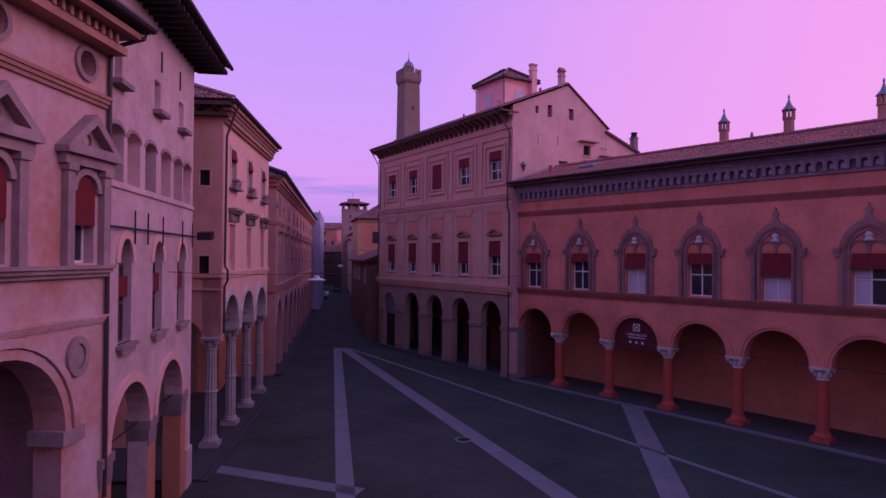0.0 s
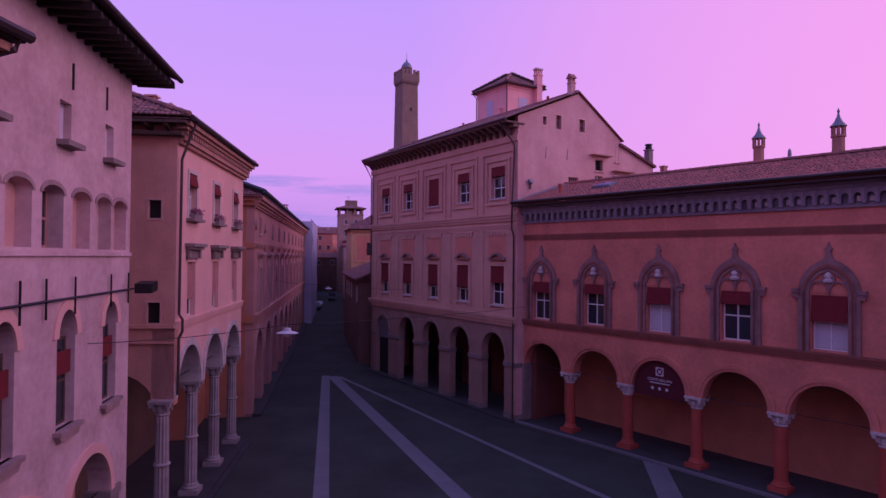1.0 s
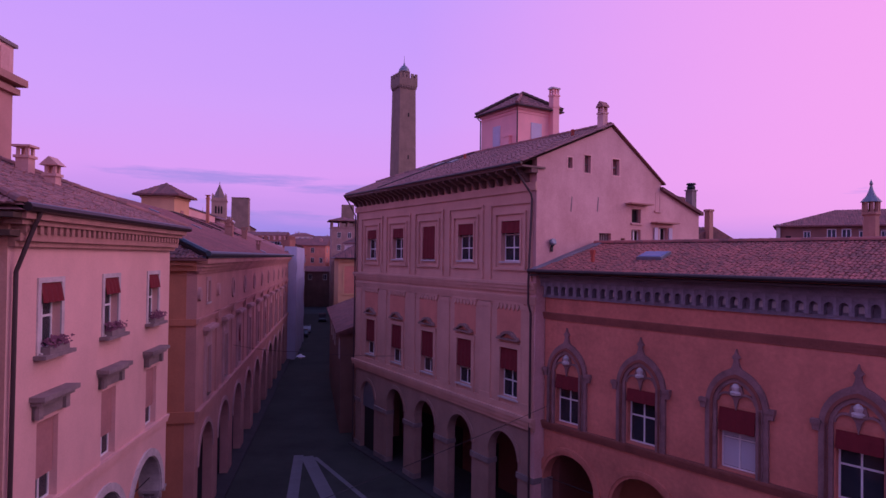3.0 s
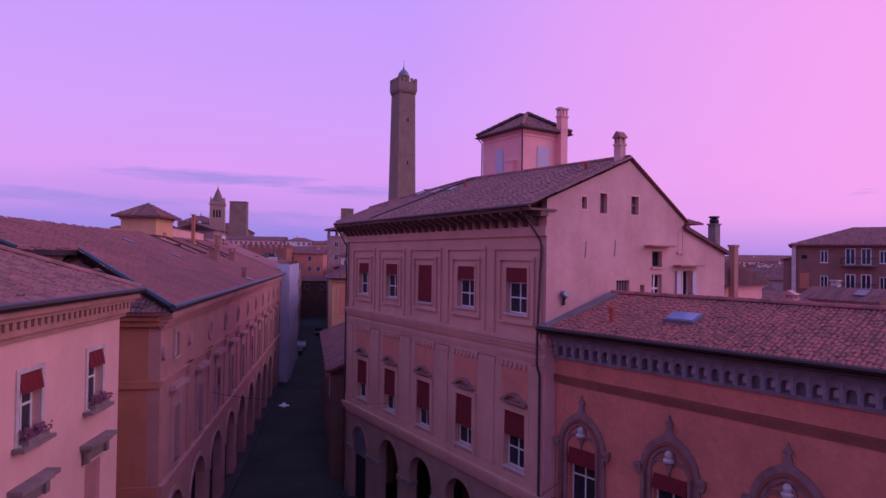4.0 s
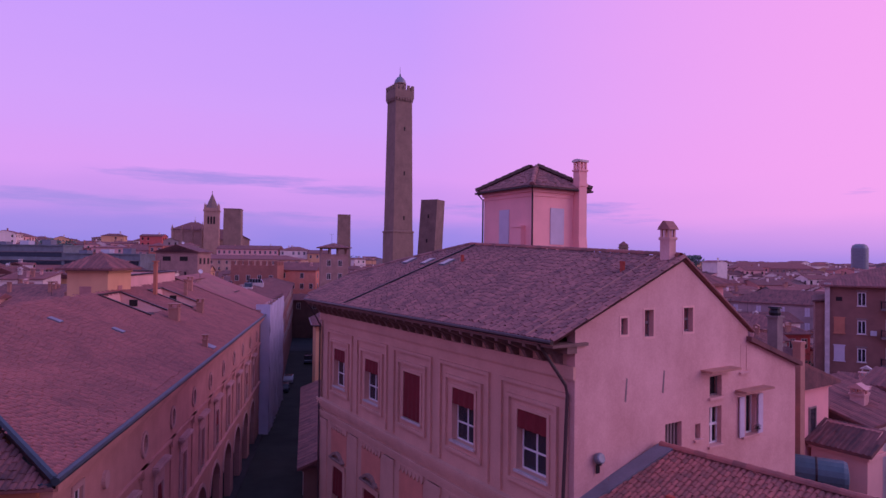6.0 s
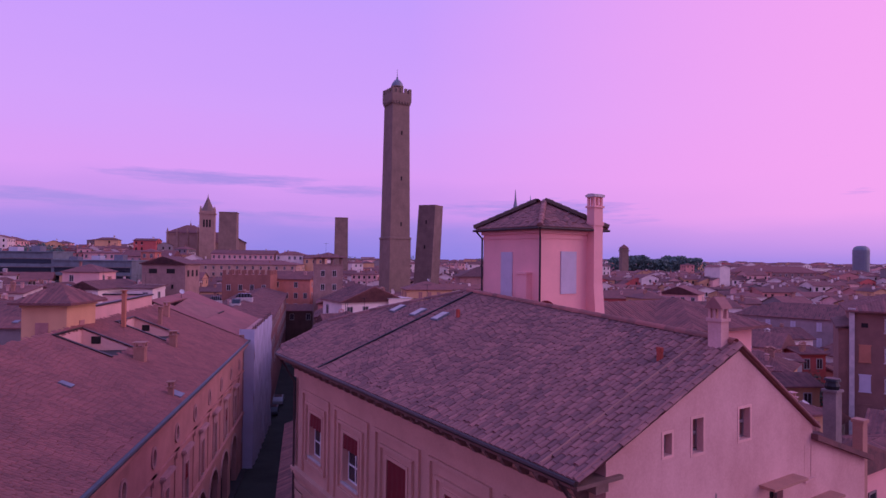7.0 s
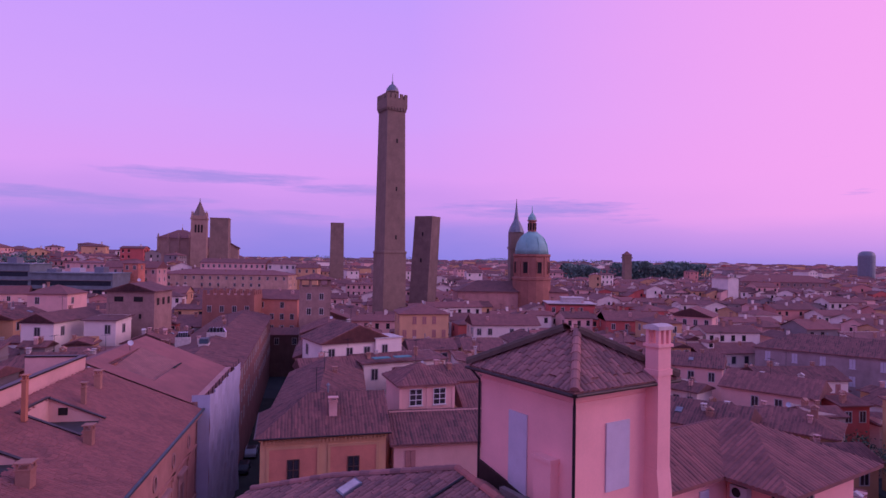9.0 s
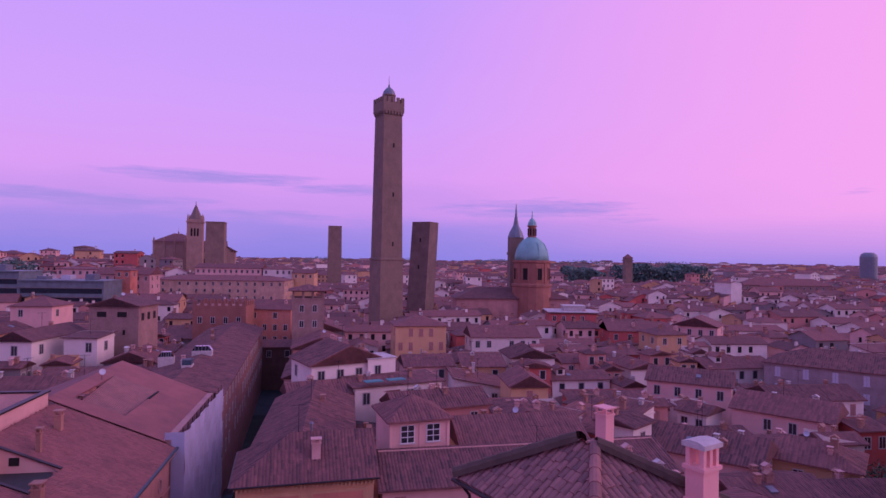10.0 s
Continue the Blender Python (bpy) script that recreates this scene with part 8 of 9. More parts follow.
part("lantern_dome", B().lathe([(2.3, 90.8), (2.0, 92.0), (1.2, 93.0), (0.4, 93.6), (0.3, 94.4), (0.12, 94.6), (0.05, 97.4)], seg=12), M_LEAD, asi)
for s in range(4):
    part("lantern_opening", B().box(-0.55, 0.55, -2.25, -1.9, 87.8, 89.9).moved(Matrix.Rotation(math.pi / 2 * s + math.pi / 8, 4, "Z")), M_DARK, asi)
slit = B().box(-0.28, 0.28, -0.06, 0.1, 0, 1.5).mesh("slit_window", M_DARK)
for z in (38, 55, 72):
    part("slit_window", slit, None, asi, at=(0.3, -(5.75 - (z - 32.4) * 0.0157) / 1.414 - 0.02, z))
gar = thing("leaning_tower", pose(-14.3, 281.0, 0, 0, 0, -22), "shorter dark brick tower leaning to one side", "tower")
b = B()
b.lathe([(5.6, 0), (5.2, 47.4)], seg=4, turn=math.pi / 4)
b.v = [(p[0] + 2.6 * p[2] / 47.4 - 1.3, p[1], p[2]) for p in b.v]
part("shaft", b, M_BRICKDK, gar)
part("cap", B().box(1.3 - 3.7, 1.3 + 3.7, -3.7, 3.7, 47.4, 47.6), M_BRICKDK, gar)
for z, x in ((40, 1.1), (30, 0.5)):
    part("slit_window", slit, None, gar, at=(x, -3.9, z))
t3 = thing("brick_tower", pose(-95.4, 500, 0, 0, 0, 15), "plain old square brick tower", "tower")
part("shaft", B().lathe([(7.4, 0), (6.6, 56)], seg=4, turn=math.pi / 4), M_BRICK, t3)
part("cap", B().box(-4.8, 4.8, -4.8, 4.8, 56, 56.6), M_BRICK, t3)
t2 = thing("brick_tower", pose(-154.0, 426, 0, 0, 0, 14), "stout square brick tower near the cathedral", "tower")
part("shaft", B().lathe([(8.3, 0), (7.6, 54)], seg=4, turn=math.pi / 4), M_BRICK, t2)
part("cap", B().box(-5.6, 5.6, -5.6, 5.6, 54, 54.6), M_BRICK, t2)
cat = thing("cathedral", pose(-190, 492, 0, 0, 0, 18), "brick cathedral with a pointed bell tower", "church")
part("nave", B().box(-26, 14, 0, 24, 0, 36).lathe([(12, 0), (12, 33)], -26, 12, 14), M_CATH, cat)
part("roof", roof_solid("gable", -26, 14, 0, 24, 36, 8.5, 1.0), M_ROOF, cat)
part("apse_roof", B().lathe([(13, 33), (0.5, 42)], -26, 12, 14), M_ROOF, cat)
part("side_chapel", B().prism([(14, 0), (21, 0), (21, 36.5), (14, 40.5)], 2, 22), M_CATH, cat)
part("side_chapel_roof", B().prism([(13.8, 41.3), (13.8, 40.6), (21.6, 36.1), (21.9, 36.9)], 1.2, 22.8), M_ROOF, cat)
part("choir", B().box(-34, -5, -3.5, 20, 0, 43.2), M_CATH, cat)
part("choir_roof", roof_solid("hip", -34, -5, -3.5, 20, 43.2, 6.2, 0.9), M_ROOF, cat, "low tiled hip roof")
part("choir_cornice", B().box(-34.5, -4.5, -4.0, 20.5, 41.8, 42.6), M_CATH, cat)
for xx in (-33.6, -27.0, -20.0, -13.0, -6.5):
    part("pilaster", B().box(xx - 0.7, xx + 0.7, -4.3, -3.5, 0, 43.0), M_CATH, cat)
    part("pinnacle", B().lathe([(0.8, 43), (0.6, 45.0), (0.0, 46.8)], xx, -3.8, 6), M_CATH, cat)
part("finial", B().lathe([(0.7, 48), (0.5, 50.5), (0.1, 51.2), (0.06, 54)], -19, 8.2, 6), M_CATH, cat)
for i in range(4):
    part("buttress", B().prism([(-24 + i * 9, 0), (-22.5 + i * 9, 0), (-22.5 + i * 9, 34), (-24 + i * 9, 32)], -1.6, 0), M_CATH, cat)
    part("nave_window", B().prism(arch_hole(-19 + i * 9, 2.4, 25, 30), -0.1, 0.05), M_DARK, cat)
part("lantern", B().lathe([(1.6, 43), (1.6, 46), (2.0, 46.4), (0.3, 48.2), (0.1, 50)], -14, 12, 8), M_CATH, cat)
cb = B().box(-10.0, 0.5, -20, -9.5, 0, 59)
cb.box(-10.5, 1, -20.5, -9, 56.5, 57.5)
for x in (-9.4, -0.1):
    for y in (-19.4, -10.1):
        cb.lathe([(0.6, 59), (0.5, 61.0), (0.0, 63)], x, y, 6)
part("bell_tower", cb, M_CATH, cat)
part("spire", B().lathe([(5.0, 59), (4.0, 60.5), (0.3, 69.5), (0.08, 72)], -4.75, -14.75, 8), M_BRICKDK, cat)
for x in (-6.8, -4.75, -2.7):
    part("bell_opening", B().prism(arch_hole(x, 1.2, 47, 52), -20.1, -19.9), M_DARK, cat)
bar = thing("domed_church", pose(28.1, 291, 0, 0, 0, 8), "church with a green copper dome on a brick drum", "church")
part("drum", B().lathe([(7.6, 0), (7.6, 23.5), (7.9, 23.7), (7.9, 24.6), (7.0, 24.8), (7.0, 32.6), (7.5, 33.0), (7.5, 33.8)], seg=16), M_BRICKR, bar)
part("dome", B().lathe([(6.7, 33.8), (6.55, 35.8), (6.0, 38.0), (4.9, 40.2), (3.4, 41.8), (1.7, 42.7)], seg=24), M_DOME, bar, smooth=True)
part("lantern", B().lathe([(1.7, 42.5), (1.5, 46.8), (1.95, 47.0), (1.95, 47.4)], seg=10), M_BRICKR, bar)
part("lantern_dome", B().lathe([(1.8, 47.4), (1.6, 48.6), (0.9, 49.7), (0.25, 50.4), (0.08, 53.2)], seg=12), M_DOME, bar)
for i in range(8):
    a = math.pi / 4 * i + 0.2
    turned = Matrix.Rotation(a, 4, "Z")
    part("drum_window", B().prism(rect(-1.25, 1.25, 26.0, 31.0), -7.25, -6.7, [rect(-0.95, 0.95, 26.3, 30.7)]).box(-0.95, 0.95, -6.95, -6.7, 26.3, 30.7, 1).moved(turned), [M_BRICKR, M_DARK], bar)
    part("pilaster", B().box(-0.45, 0.45, -7.15, -6.6, 24.7, 32.7).moved(Matrix.Rotation(a + math.pi / 8, 4, "Z")), M_BRICKR, bar)
    part("lantern_opening", B().box(-0.3, 0.3, -1.75, -1.2, 43.4, 46.2).moved(turned), M_DARK, bar)
    part("rib", B().tube([(r * math.cos(a), r * math.sin(a), z) for r, z in ((6.75, 33.8), (6.1, 38.0), (5.0, 40.2), (1.8, 42.8))], 0.13, 5), M_DOME, bar)
part("campanile", B().box(-6.4, -0.9, 10, 15.5, 0, 43).box(-6.7, -0.6, 9.7, 15.8, 36, 37), M_BRICKDK, bar)
part("campanile_spire", B().lathe([(3.4, 43), (2.8, 45), (1.2, 48), (0.5, 52), (0.08, 57.0)], -3.6, 12.7, 10), M_LEAD, bar)
part("transept", B().box(-30, 14, -4, 14, 0, 19), M_L3, bar)
part("transept_roof", roof_solid("hip", -30, 14, -4, 14, 19, 4.0, 0.8), M_ROOF, bar)
cp = thing("bell_tower", pose(125, 520, 0, 0, 0, 10), "square brick bell tower with a low cap", "tower")
part("shaft", B().box(-2.7, 2.7, -2.7, 2.7, 0, 36).box(-3.2, 3.2, -3.2, 3.2, 33.6, 34.4), M_BRICK, cp)
part("cap", B().lathe([(4.4, 36), (2.0, 37.6), (0.2, 39.0)], seg=4, turn=math.pi / 4), M_ROOF, cp)
sl_ = thing("office_tower", pose(470, 780, 0, 0, 0, 25), "far round-topped grey office tower", "office tower")
part("shaft", B().lathe([(8.8, 0), (8.8, 42), (7.6, 45), (4.5, 47)], seg=20), M_LEAD, sl_)
part("stair_block", B().box(6.0, 15.0, 2.0, 12.0, 0, 41.0), M_SLATE, sl_)
for k in range(9):
    part("floor_band", B().lathe([(8.95, 6 + 4 * k), (8.95, 6.5 + 4 * k)], seg=20), M_SLATE, sl_)


# ---- the roofscape ----
rc = random.Random(21)


def frame_box(ob, x0, x1, y0, y1):
    """The footprint of a thing, as a turned rectangle."""
    m = ob.matrix_world
    c = m @ Vector(((x0 + x1) / 2, (y0 + y1) / 2, 0))
    PLACED.append((c.x, c.y, (x1 - x0) / 2, (y1 - y0) / 2, m[0][0], m[1][0]))


frame_box(pal, -1.0, PL + 1, -8, 14.3)
frame_box(red, -1.0, RLEN, -40, 12.6)
frame_box(l3, -12, 62, -7.0, 22)
frame_box(sc, -3, 130, -10.0, 3)
frame_box(ap, -1, 23, -3, 14)
for q, r in ((asi, 8), (gar, 8), (t3, 8), (t2, 9), (cp, 8)):
    frame_box(q, -r, r, -r, r)
frame_box(cat, -40, 32, -22, 26)
frame_box(bar, -15, 19, -12, 31)
frame_box(tw, -1, 6, -1, 7)
frame_box(th, -1, 14, -1, 9)


def yard_tree(x, y, h, seed):
    """A broad tree in a courtyard: tapered trunk, limbs, and a crown of leaf clumps with gaps."""
    rt = random.Random(seed)
    t = thing("tree", pose(x, y, 0), "dark green broad-leaved tree in a courtyard", "tree", "courtyard trees")
    b = B().lathe([(0.32, 0), (0.24, h * 0.3), (0.16, h * 0.6), (0.05, h * 0.9)], seg=8)
    tips = []
    for i in range(9):
        a, z = i * 2.4, h * rt.uniform(0.35, 0.6)
        q = (2.6 * math.cos(a) * rt.uniform(0.6, 1.0), 2.6 * math.sin(a) * rt.uniform(0.6, 1.0), z + h * rt.uniform(0.15, 0.35))
        b.tube([(0, 0, z), (q[0] * 0.5, q[1] * 0.5, z + (q[2] - z) * 0.6), q], 0.07, 5)
        tips.append(q)
    part("trunk", b, M_BARK, t)
    leaf = B()
    for q in tips + [(0, 0, h * 0.92)]:
        for k in range(110):
            r = Vector((rt.gauss(0, 0.75), rt.gauss(0, 0.75), rt.gauss(0, 0.5)))
            p = Vector(q) + r
            u = Vector((rt.uniform(-1, 1), rt.uniform(-1, 1), rt.uniform(-0.6, 0.6))).normalized() * 0.2
            w = Vector((rt.uniform(-1, 1), rt.uniform(-1, 1), rt.uniform(-0.6, 0.6))).normalized() * 0.14
            leaf.add([tuple(p - u), tuple(p + w), tuple(p + u), tuple(p - w)], [(0, 1, 2, 3)])
    tagged(part("crown", leaf, M_LEAF, t), kind="stuff")


for x, y, h, seed in ((50.0, 126.0, 9.0, 1), (54.5, 128.5, 9.5, 2), (58.5, 125.0, 8.5, 3), (-31.5, 196.0, 17.0, 4)):
    yard_tree(x, y, h, seed)
PLACED.append((54.5, 127.0, 7.5, 5.5, 1.0, 0.0))


def clash(a, c, slack):
    """True where two turned rectangles overlap by more than the slack."""
    dx, dy = c[0] - a[0], c[1] - a[1]
    if dx * dx + dy * dy > (a[2] + a[3] + c[2] + c[3]) ** 2:
        return False
    for p, q in ((a, c), (c, a)):
        for ux, uy, hw in ((p[4], p[5], p[2]), (-p[5], p[4], p[3])):
            r = q[2] * abs(ux * q[4] + uy * q[5]) + q[3] * abs(-ux * q[5] + uy * q[4])
            if abs(dx * ux + dy * uy) > hw + r - slack:
                return False
    return True


def fits(x, y, w, d, yaw, slack=0.35):
    c, s = math.cos(math.radians(yaw)), math.sin(math.radians(yaw))
    cx, cy = x + c * w / 2 - s * d / 2, y + s * w / 2 + c * d / 2
    box = (cx, cy, w / 2, d / 2, c, s)
    if cy < 108 and cx < 14 and cx > -20:
        return False
    if cy < 60 and cx < 40:
        return False
    return not any(clash(box, q, slack) for q in PLACED)


count = 0
far = B()          # the roofs beyond the nearer houses: nobody could count them
rf = random.Random(5)
TONES = (0, 0, 1, 2, 3, 3, 3, 4, 5, 3, 1)


def far_house(x, y, w, d, h, yaw, rise, hip, tone, windows=True, chimneys=1):
    """One small house of the joined roofscape; slots 0 to 5 walls, 6 roof, 7 openings, 8 chimney."""
    m = pose(x, y, 0, 0, 0, yaw)
    q = B().box(0, w, 0, d, 0, h, tone)
    o = 0.4
    ins = min(w, d) * 0.45 if hip else -o
    if not hip:
        q.add([(0, 0, h), (0, d, h), (0, d / 2, h + rise), (w, 0, h), (w, d, h), (w, d / 2, h + rise)], [(0, 2, 1), (3, 4, 5)], tone)
    top = [(-o, -o, h), (w + o, -o, h), (w + o, d + o, h), (-o, d + o, h), (ins, d / 2, h + rise), (w - ins, d / 2, h + rise)]
    q.add(top + [(p[0], p[1], p[2] - 0.2) for p in top[:4]], [(0, 1, 5, 4), (2, 3, 4, 5), (0, 6, 7, 1), (1, 7, 8, 2)] + ([(1, 2, 5), (3, 0, 4)] if hip else []), 6)
    if windows:
        n = max(1, int(w / 2.8))
        for k in range(2):
            for i in range(n):
                if rf.random() < 0.8:
                    xx, z = (i + 0.5) * w / n, h - 2.3 - 3.2 * k
                    q.box(xx - 0.5, xx + 0.5, -0.05, 0.02, z, z + 1.55, 7)
                    q.box(xx - 0.62, xx + 0.62, -0.12, 0.02, z - 0.12, z, 3)
            for i in range(max(1, int(d / 3.5))):
                yy = (i + 0.5) * 3.3
                if yy < d - 0.6 and rf.random() < 0.6:
                    q.box(-0.05, w + 0.05, yy - 0.45, yy + 0.45, h - 2.3 - 3.2 * k, h - 0.8 - 3.2 * k, 7)
    for i in range(chimneys):
        cx, cy, ch_ = rf.uniform(0.1, 0.9) * w, rf.uniform(0.25, 0.75) * d, rf.uniform(0.9, 1.8)
        zc = h + rise * (1 - abs(2 * cy / d - 1)) * 0.85
        sl_c = 8 if rf.random() < 0.55 else 3
        q.box(cx - 0.35, cx + 0.35, cy - 0.3, cy + 0.3, zc - 0.8, zc + ch_, sl_c)
        q.box(cx - 0.45, cx + 0.45, cy - 0.4, cy + 0.4, zc + ch_, zc + ch_ + 0.15, 6)
    q.moved(m)
    k = len(far.v)
    far.v.extend(q.v)
    far.f.extend(tuple(i + k for i in f) for f in q.f)
    far.s.extend(q.s)


NEAR = 205
for tries in range(26000):
    big = tries < 7000
    y = 62 + 310 * rc.random() ** 0.75
    x = rc.uniform(-0.82 * y - 10, 0.82 * y + 12)
    w, d = (rc.uniform(8, 17), rc.uniform(6.5, 9.5)) if big else (rc.uniform(3.5, 7.5), rc.uniform(3.5, 6.0))
    if y > 230:
        w, d = w * 1.2, d * 1.2
    yaw = rc.choice((11, 11, 101, -42 if x > 10 and y < 170 else 16)) + rc.uniform(-4, 4)
    if not fits(x, y, w, d, yaw, 0.2):
        continue
    lift = 1.5 * math.sin(x * 0.045 + 1.0) + 1.3 * math.sin(y * 0.06 + x * 0.02)
    lift += 4.0 if x < -25 and y < 200 else 0.0
    lift += 6.0 * min(1.0, max(0.0, (-x / y - 0.42) / 0.12)) * min(1.0, max(0.0, (y - 230) / 60))
    h = 11.6 + lift + rc.uniform(-2.4, 2.4) + (0 if big else rc.uniform(-2.5, 1.5)) - (2.0 if y < 115 else 0)
    for nx, ny, nw, nh in NAMED:          # keep the taller landmarks' upper walls in sight over the low roofs
        dy = ny - y
        if -4 < dy < 60 and abs(x + w / 2 - 2 - (nx - 2) * (y - 50) / (ny - 50)) < nw + w / 2:
            base = nh - 3.6
            h = min(h, max(5.0, base + (34 - base) * dy / (ny - 50) - 0.2 * d - 0.6))
    tone = rc.choice(TONES if y > 130 else (0, 1, 4, 3, 5, 4, 5))
    kind_ = rc.choice(("gable", "gable", "gable", "hip", "shed")) if big else rc.choice(("gable", "shed", "shed", "hip"))
    rise_ = rc.uniform(0.15, 0.23) * d
    near = y < 160
    if y > NEAR:
        far_house(x, y, w, d, h + 0.6, yaw, rise_, kind_ == "hip", tone, True, 2 if big else 1)
        cc, ss = math.cos(math.radians(yaw)), math.sin(math.radians(yaw))
        PLACED.append((x + cc * w / 2 - ss * d / 2, y + ss * w / 2 + cc * d / 2, w / 2, d / 2, cc, ss))
    else:
        house(x, y, w, d, h, yaw, kind_, rise_, M_WALLS[tone], "", rows=2 if big else 1, chim=rc.choice((3, 4, 5)) if near and big else rc.choice((1, 2, 2)), ribs=0.27 if y < 190 else 0.0, seed=count, shut=rc.random() < 0.5, cross=not big and rc.random() < 0.5, side=near, group="town houses")
        count += 1
# the far districts
for i in range(9000):
    yy = 368 * (1 + 8.5 * rf.random() ** 2.2)
    xx = rf.uniform(-0.9, 0.9) * yy
    k = 1.0 + max(0.0, yy - 500) / 900
    w, d, h = rf.uniform(7, 17) * k, rf.uniform(6, 11) * k, rf.uniform(8, 17) * (1.0 if rf.random() < 0.95 else 1.4)
    rise_west = min(1.0, max(0.0, (-xx / yy - 0.34) / 0.16)) * min(1.0, max(0.0, (1150 - yy) / 500))
    h += rise_west * 13.0
    if (abs(xx + 190) < 48 and abs(yy - 495) < 48) or any(math.hypot(xx - cx, yy - cy) < 22 for cx, cy in ((-93, 500), (-154, 426), (125, 520), (195, 640), (-102, 358))):
        continue
    far_house(xx, yy, w, d, h, rf.choice((11, 101)) + rf.uniform(-20, 20), rf.uniform(0.14, 0.22) * d, rf.random() < 0.3, rf.choice(TONES), yy < 700, 1 if yy < 600 else 0)
solo("far_houses", far, M_WALLS + [M_ROOF, M_DARK, M_CHIM], "endless small far houses with tiled roofs", "far houses", kind="stuff")

# belts of trees far off
tb = B()
for i in range(9000):
    u = rf.random()
    if rf.random() < 0.6:
        cx, cy = (96 + 34 * u / 0.3 if u < 0.3 else 146 + 78 * (u - 0.3) / 0.7), 610 + 60 * rf.random()
        top = (24.5 if u < 0.3 else 27.6) + 1.6 * math.sin(u * 17) + 1.3 * math.sin(u * 41)
    else:
        cx, cy = -420 + 1100 * u, 1500 + 300 * rf.random()
        top = 24 + 8 * math.sin(u * 31)
    z = top * (1 - 0.5 * rf.random() ** 2)
    s = rf.uniform(1.0, 2.4)
    p = Vector((cx, cy, z))
    vs = [tuple(p + Vector((rf.uniform(-s, s), rf.uniform(-s, s), rf.uniform(-s, s)))) for _ in range(4)]
    tb.add(vs, [(0, 1, 2), (0, 2, 3), (0, 3, 1), (1, 3, 2)])
for i in range(900):
    cx, cy = rf.gauss(-204, 7), rf.gauss(322, 3)
    p = Vector((cx, cy, 29.5 + 1.5 * math.sin(cx * 0.7) - 7 * rf.random() ** 1.5 - 0.012 * (cx + 204) ** 2))
    s = rf.uniform(0.4, 1.0)
    tb.add([tuple(p + Vector((rf.uniform(-s, s), rf.uniform(-s, s), rf.uniform(-s, s)))) for _ in range(4)], [(0, 1, 2), (0, 2, 3), (0, 3, 1), (1, 3, 2)])
for i in range(40):
    cx = 150 + 90 * i / 40
    tb.lathe([(0.5, 0), (0.3, 20)], cx, 640, 5)
solo("far_trees", tb, M_FARLEAF, "dark green belts of far trees", "trees", kind="stuff")

# ---- street details ----
def hanging_lamp(x, y, z, a, c, label):
    """A street lamp slung on a cable across the street."""
    ob = thing("hanging_street_lamp", pose(x, y, z), label, "street lamp", "lamps slung across the street")
    k = 0.68 if y < 50 else 0.55
    part("shade", B().lathe([(r * k, zz * k) for r, zz in [(0.05, 0.3), (0.12, 0.28), (0.16, 0.12), (0.42, 0.0), (0.4, -0.04), (0.1, -0.02)]], seg=14, sx=1.6), M_LAMP, ob)
    part("bulb_glass", B().lathe([(0.2 * k, -0.02), (0.16 * k, -0.12), (0.04 * k, -0.15)], seg=10, sx=1.5), M_PALE, ob)
    pts = []
    for e in (a, c):
        v = Vector(e) - Vector((x, y, z))
        pts.append([tuple(v * (1 - s) + Vector((0, 0, 0.32)) * s - Vector((0, 0, 0.5 * s * (1 - s)))) for s in (0, 0.25, 0.5, 0.75, 1)])
    part("cable", B().tube(pts[0], 0.013, 5), M_METAL, ob)
    part("cable", B().tube(pts[1], 0.013, 5), M_METAL, ob)


hanging_lamp(-4.9, 30.6, 8.3, (-9.0, 22.5, 8.9), (6.2, 48.9, 8.0), "white enamel street lamp slung on a cable over the square")
hanging_lamp(-10.2, 60.2, 8.5, (-15.4, 60.5, 9.2), (-2.5, 62.0, 8.4), "white enamel street lamp slung on a cable over the street")


def car(x, y, yaw, paint, label, van=False):
    ob = thing("van" if van else "car", pose(x, y, 0.02, 0, 0, yaw), label, "car", "parked vehicles in the street")
    hh = 1.9 if van else 1.42
    side_ = [(-2.1, 0.3), (2.1, 0.3), (2.12, 0.75), (1.3, 0.92), (0.7, hh), (-1.4 if not van else -2.0, hh), (-2.0, 0.95), (-2.12, 0.75)]
    part("body", B().prism(side_, -0.85, 0.85), paint, ob)
    part("glazing", B().prism([(1.15, 0.95), (0.66, hh - 0.06), (-1.3, hh - 0.06), (-1.75, 0.95)], -0.87, 0.87).box(-1.3, 0.62, -0.7, 0.7, hh - 0.03, hh + 0.004), M_GLASS, ob)
    for sx in (-1.3, 1.3):
        for sy in (-0.78, 0.78):
            w = part("wheel", B().lathe([(0.2, -0.1), (0.31, -0.1), (0.33, 0.0), (0.31, 0.1), (0.2, 0.1)], seg=14).moved(pose(sx, sy, 0.33, 90, 0, 0)), M_TYRE, ob)
            part("rim", B().lathe([(0.2, -0.11), (0.2, 0.11)], seg=10).moved(pose(sx, sy, 0.33, 90, 0, 0)), M_LEAD, w)


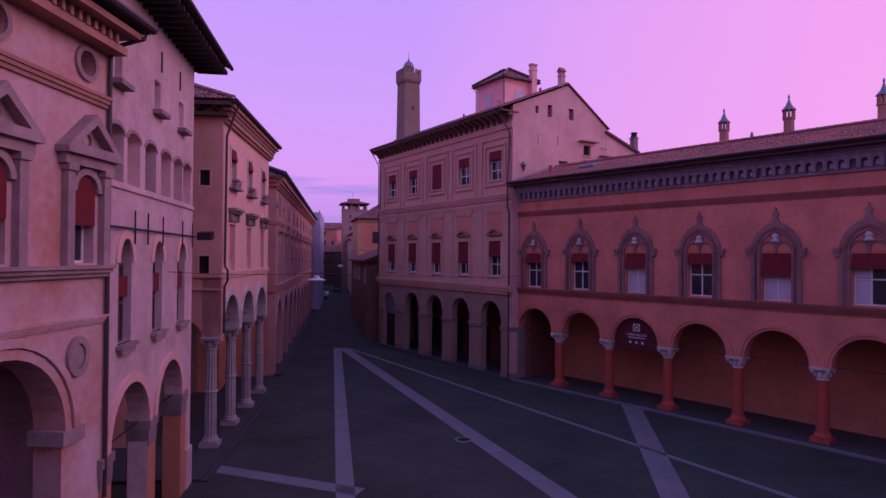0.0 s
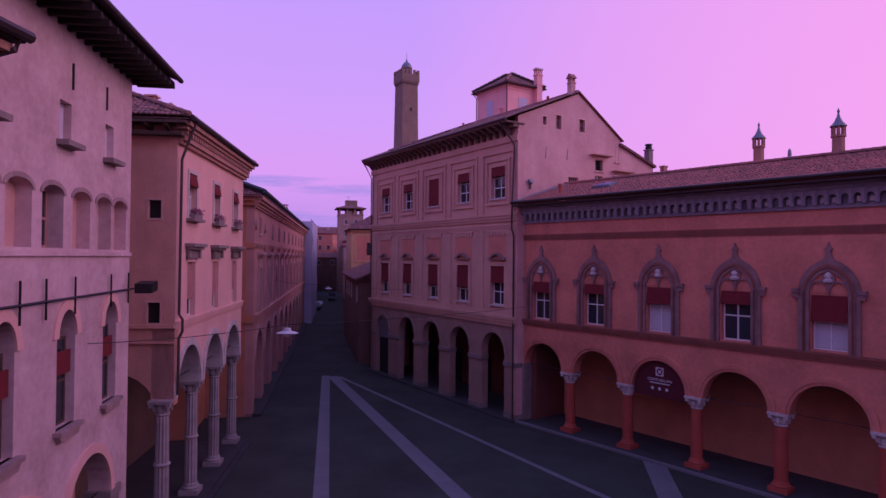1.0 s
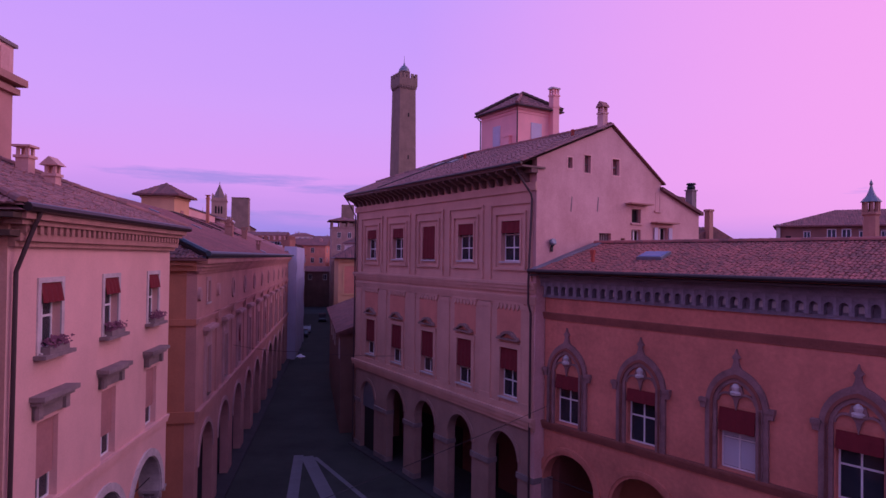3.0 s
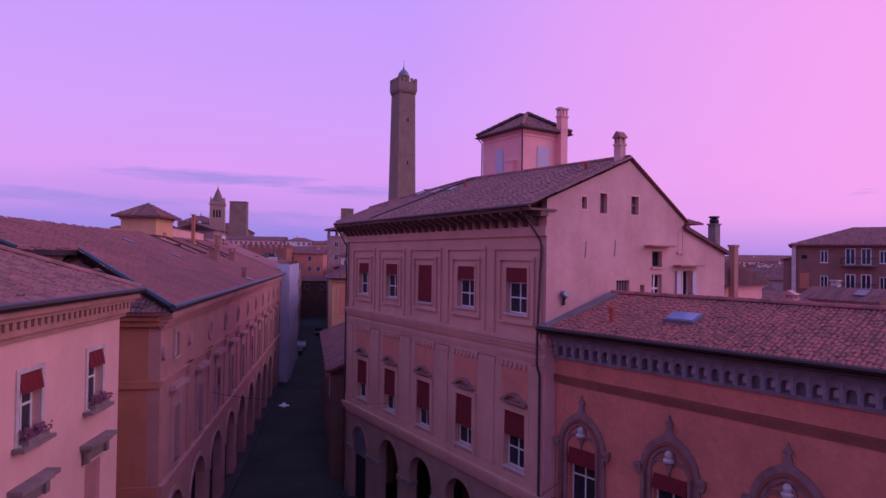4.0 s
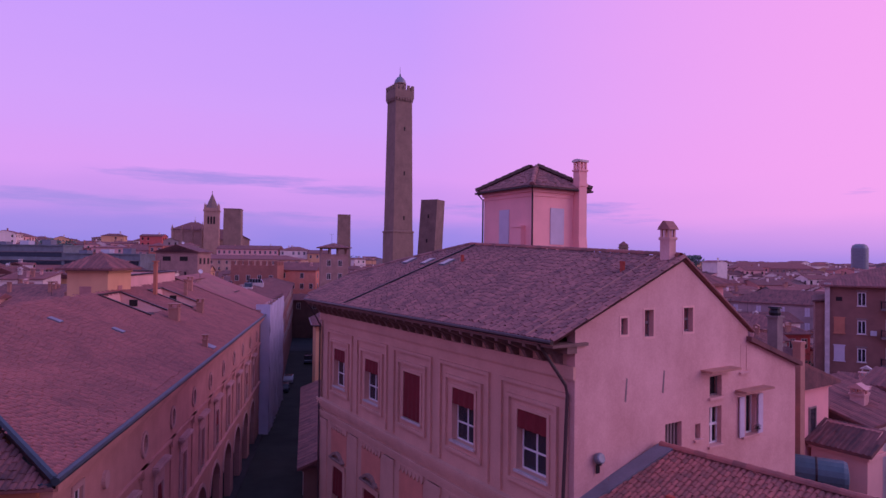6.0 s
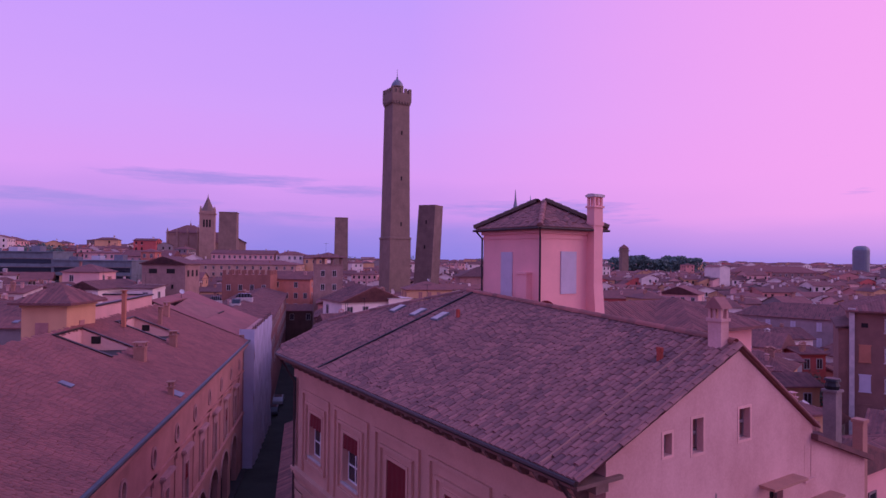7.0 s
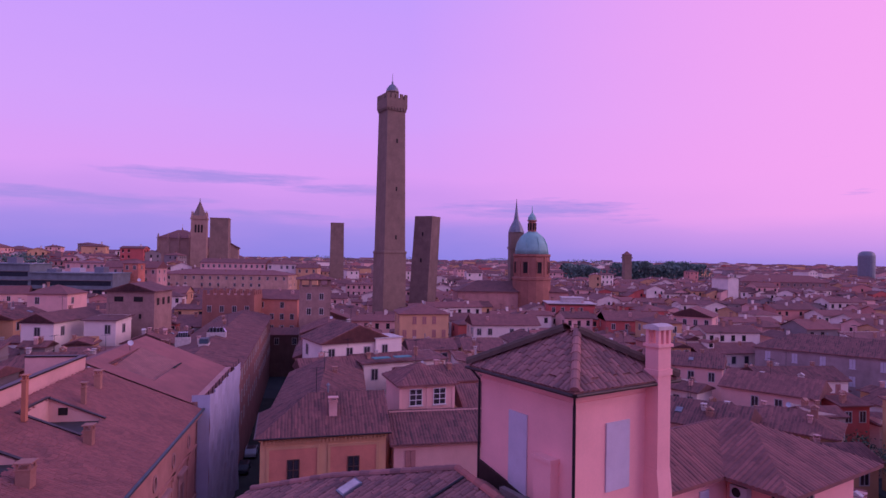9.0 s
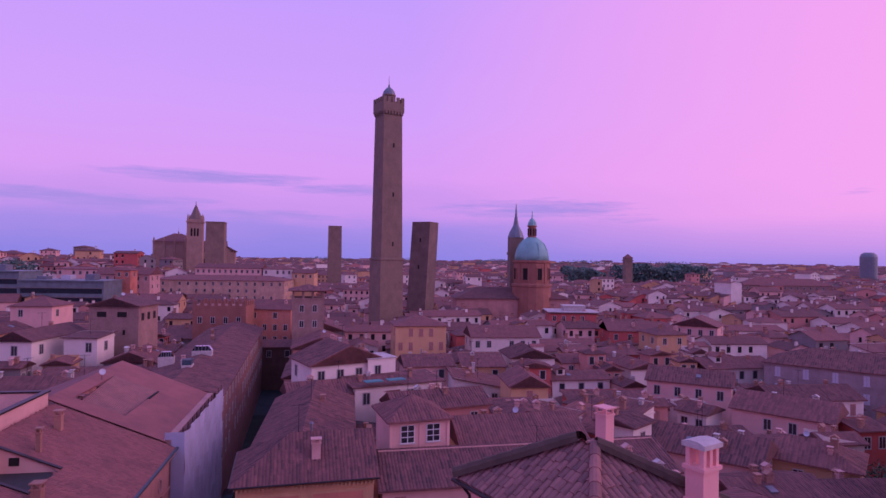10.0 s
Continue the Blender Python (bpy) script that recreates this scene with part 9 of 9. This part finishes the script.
car(-31.5, 141.7, 103, M_CARW, "pale parked car in the shaded street")
car(-33.4, 163.1, 103, M_CARD, "dark parked van in the shaded street", True)
car(-30.2, 134.5, 103, M_CARD, "dark parked car in the shaded street")


def antenna(x, y, z, yaw, label="thin metal television aerial on a roof"):
    ob = thing("television_aerial", pose(x, y, z, 0, 0, yaw), label, "aerial", "roof aerials")
    part("mast", cached("mast", lambda: B().tube([(0, 0, -1.0), (0, 0, 2.6)], 0.03, 5).mesh("mast", M_METAL)), None, ob)
    def rods():
        b = B().tube([(-0.7, 0, 2.5), (0.7, 0, 2.5)], 0.018, 4)
        for i in range(5):
            b.tube([(-0.6 + 0.3 * i, -0.4, 2.5), (-0.6 + 0.3 * i, 0.4, 2.5)], 0.012, 4)
        return b.mesh("rod_array", M_METAL)
    part("rod_array", cached("rods", rods), None, ob)


def dish_(x, y, z, yaw):
    ob = thing("satellite_dish", pose(x, y, z, 0, 0, yaw), "small pale satellite dish on a city roof", "satellite dish", "roof dishes")
    part("bowl", cached("bowl", lambda: B().lathe([(0.05, 0.0), (0.2, 0.03), (0.34, 0.09), (0.33, 0.1), (0.19, 0.05), (0.02, 0.03)], seg=14).moved(pose(0, 0, 0, 65, 0, 0)).mesh("bowl", M_LAMP)), None, ob)
    part("post", cached("post", lambda: B().tube([(0, 0.1, -1.2), (0, 0.1, 0)], 0.03, 5).mesh("post", M_METAL)), None, ob)


near_roofs = [o for o in scene.collection.objects if o.parent is None and o.get("category") == "house" and 90 < o.matrix_world.translation.y < 200 and abs(o.matrix_world.translation.x) < 90]
for i, o in enumerate(near_roofs[:60]):
    r = next((q for q in o.children if q.name.startswith("roof")), None)
    if r is None:
        continue
    zs = [v.co.z for v in r.data.vertices]
    xs = [v.co.x for v in r.data.vertices]
    ys = [v.co.y for v in r.data.vertices]
    c = o.matrix_world @ Vector(((min(xs) + max(xs)) / 2 + rc.uniform(-1, 1), (min(ys) + max(ys)) / 2 + rc.uniform(-0.5, 0.5), max(zs)))
    if i % 5:
        antenna(c.x, c.y, c.z - 0.1, rc.uniform(0, 180))
    else:
        dish_(c.x, c.y, c.z + 0.4, rc.uniform(-40, 60))
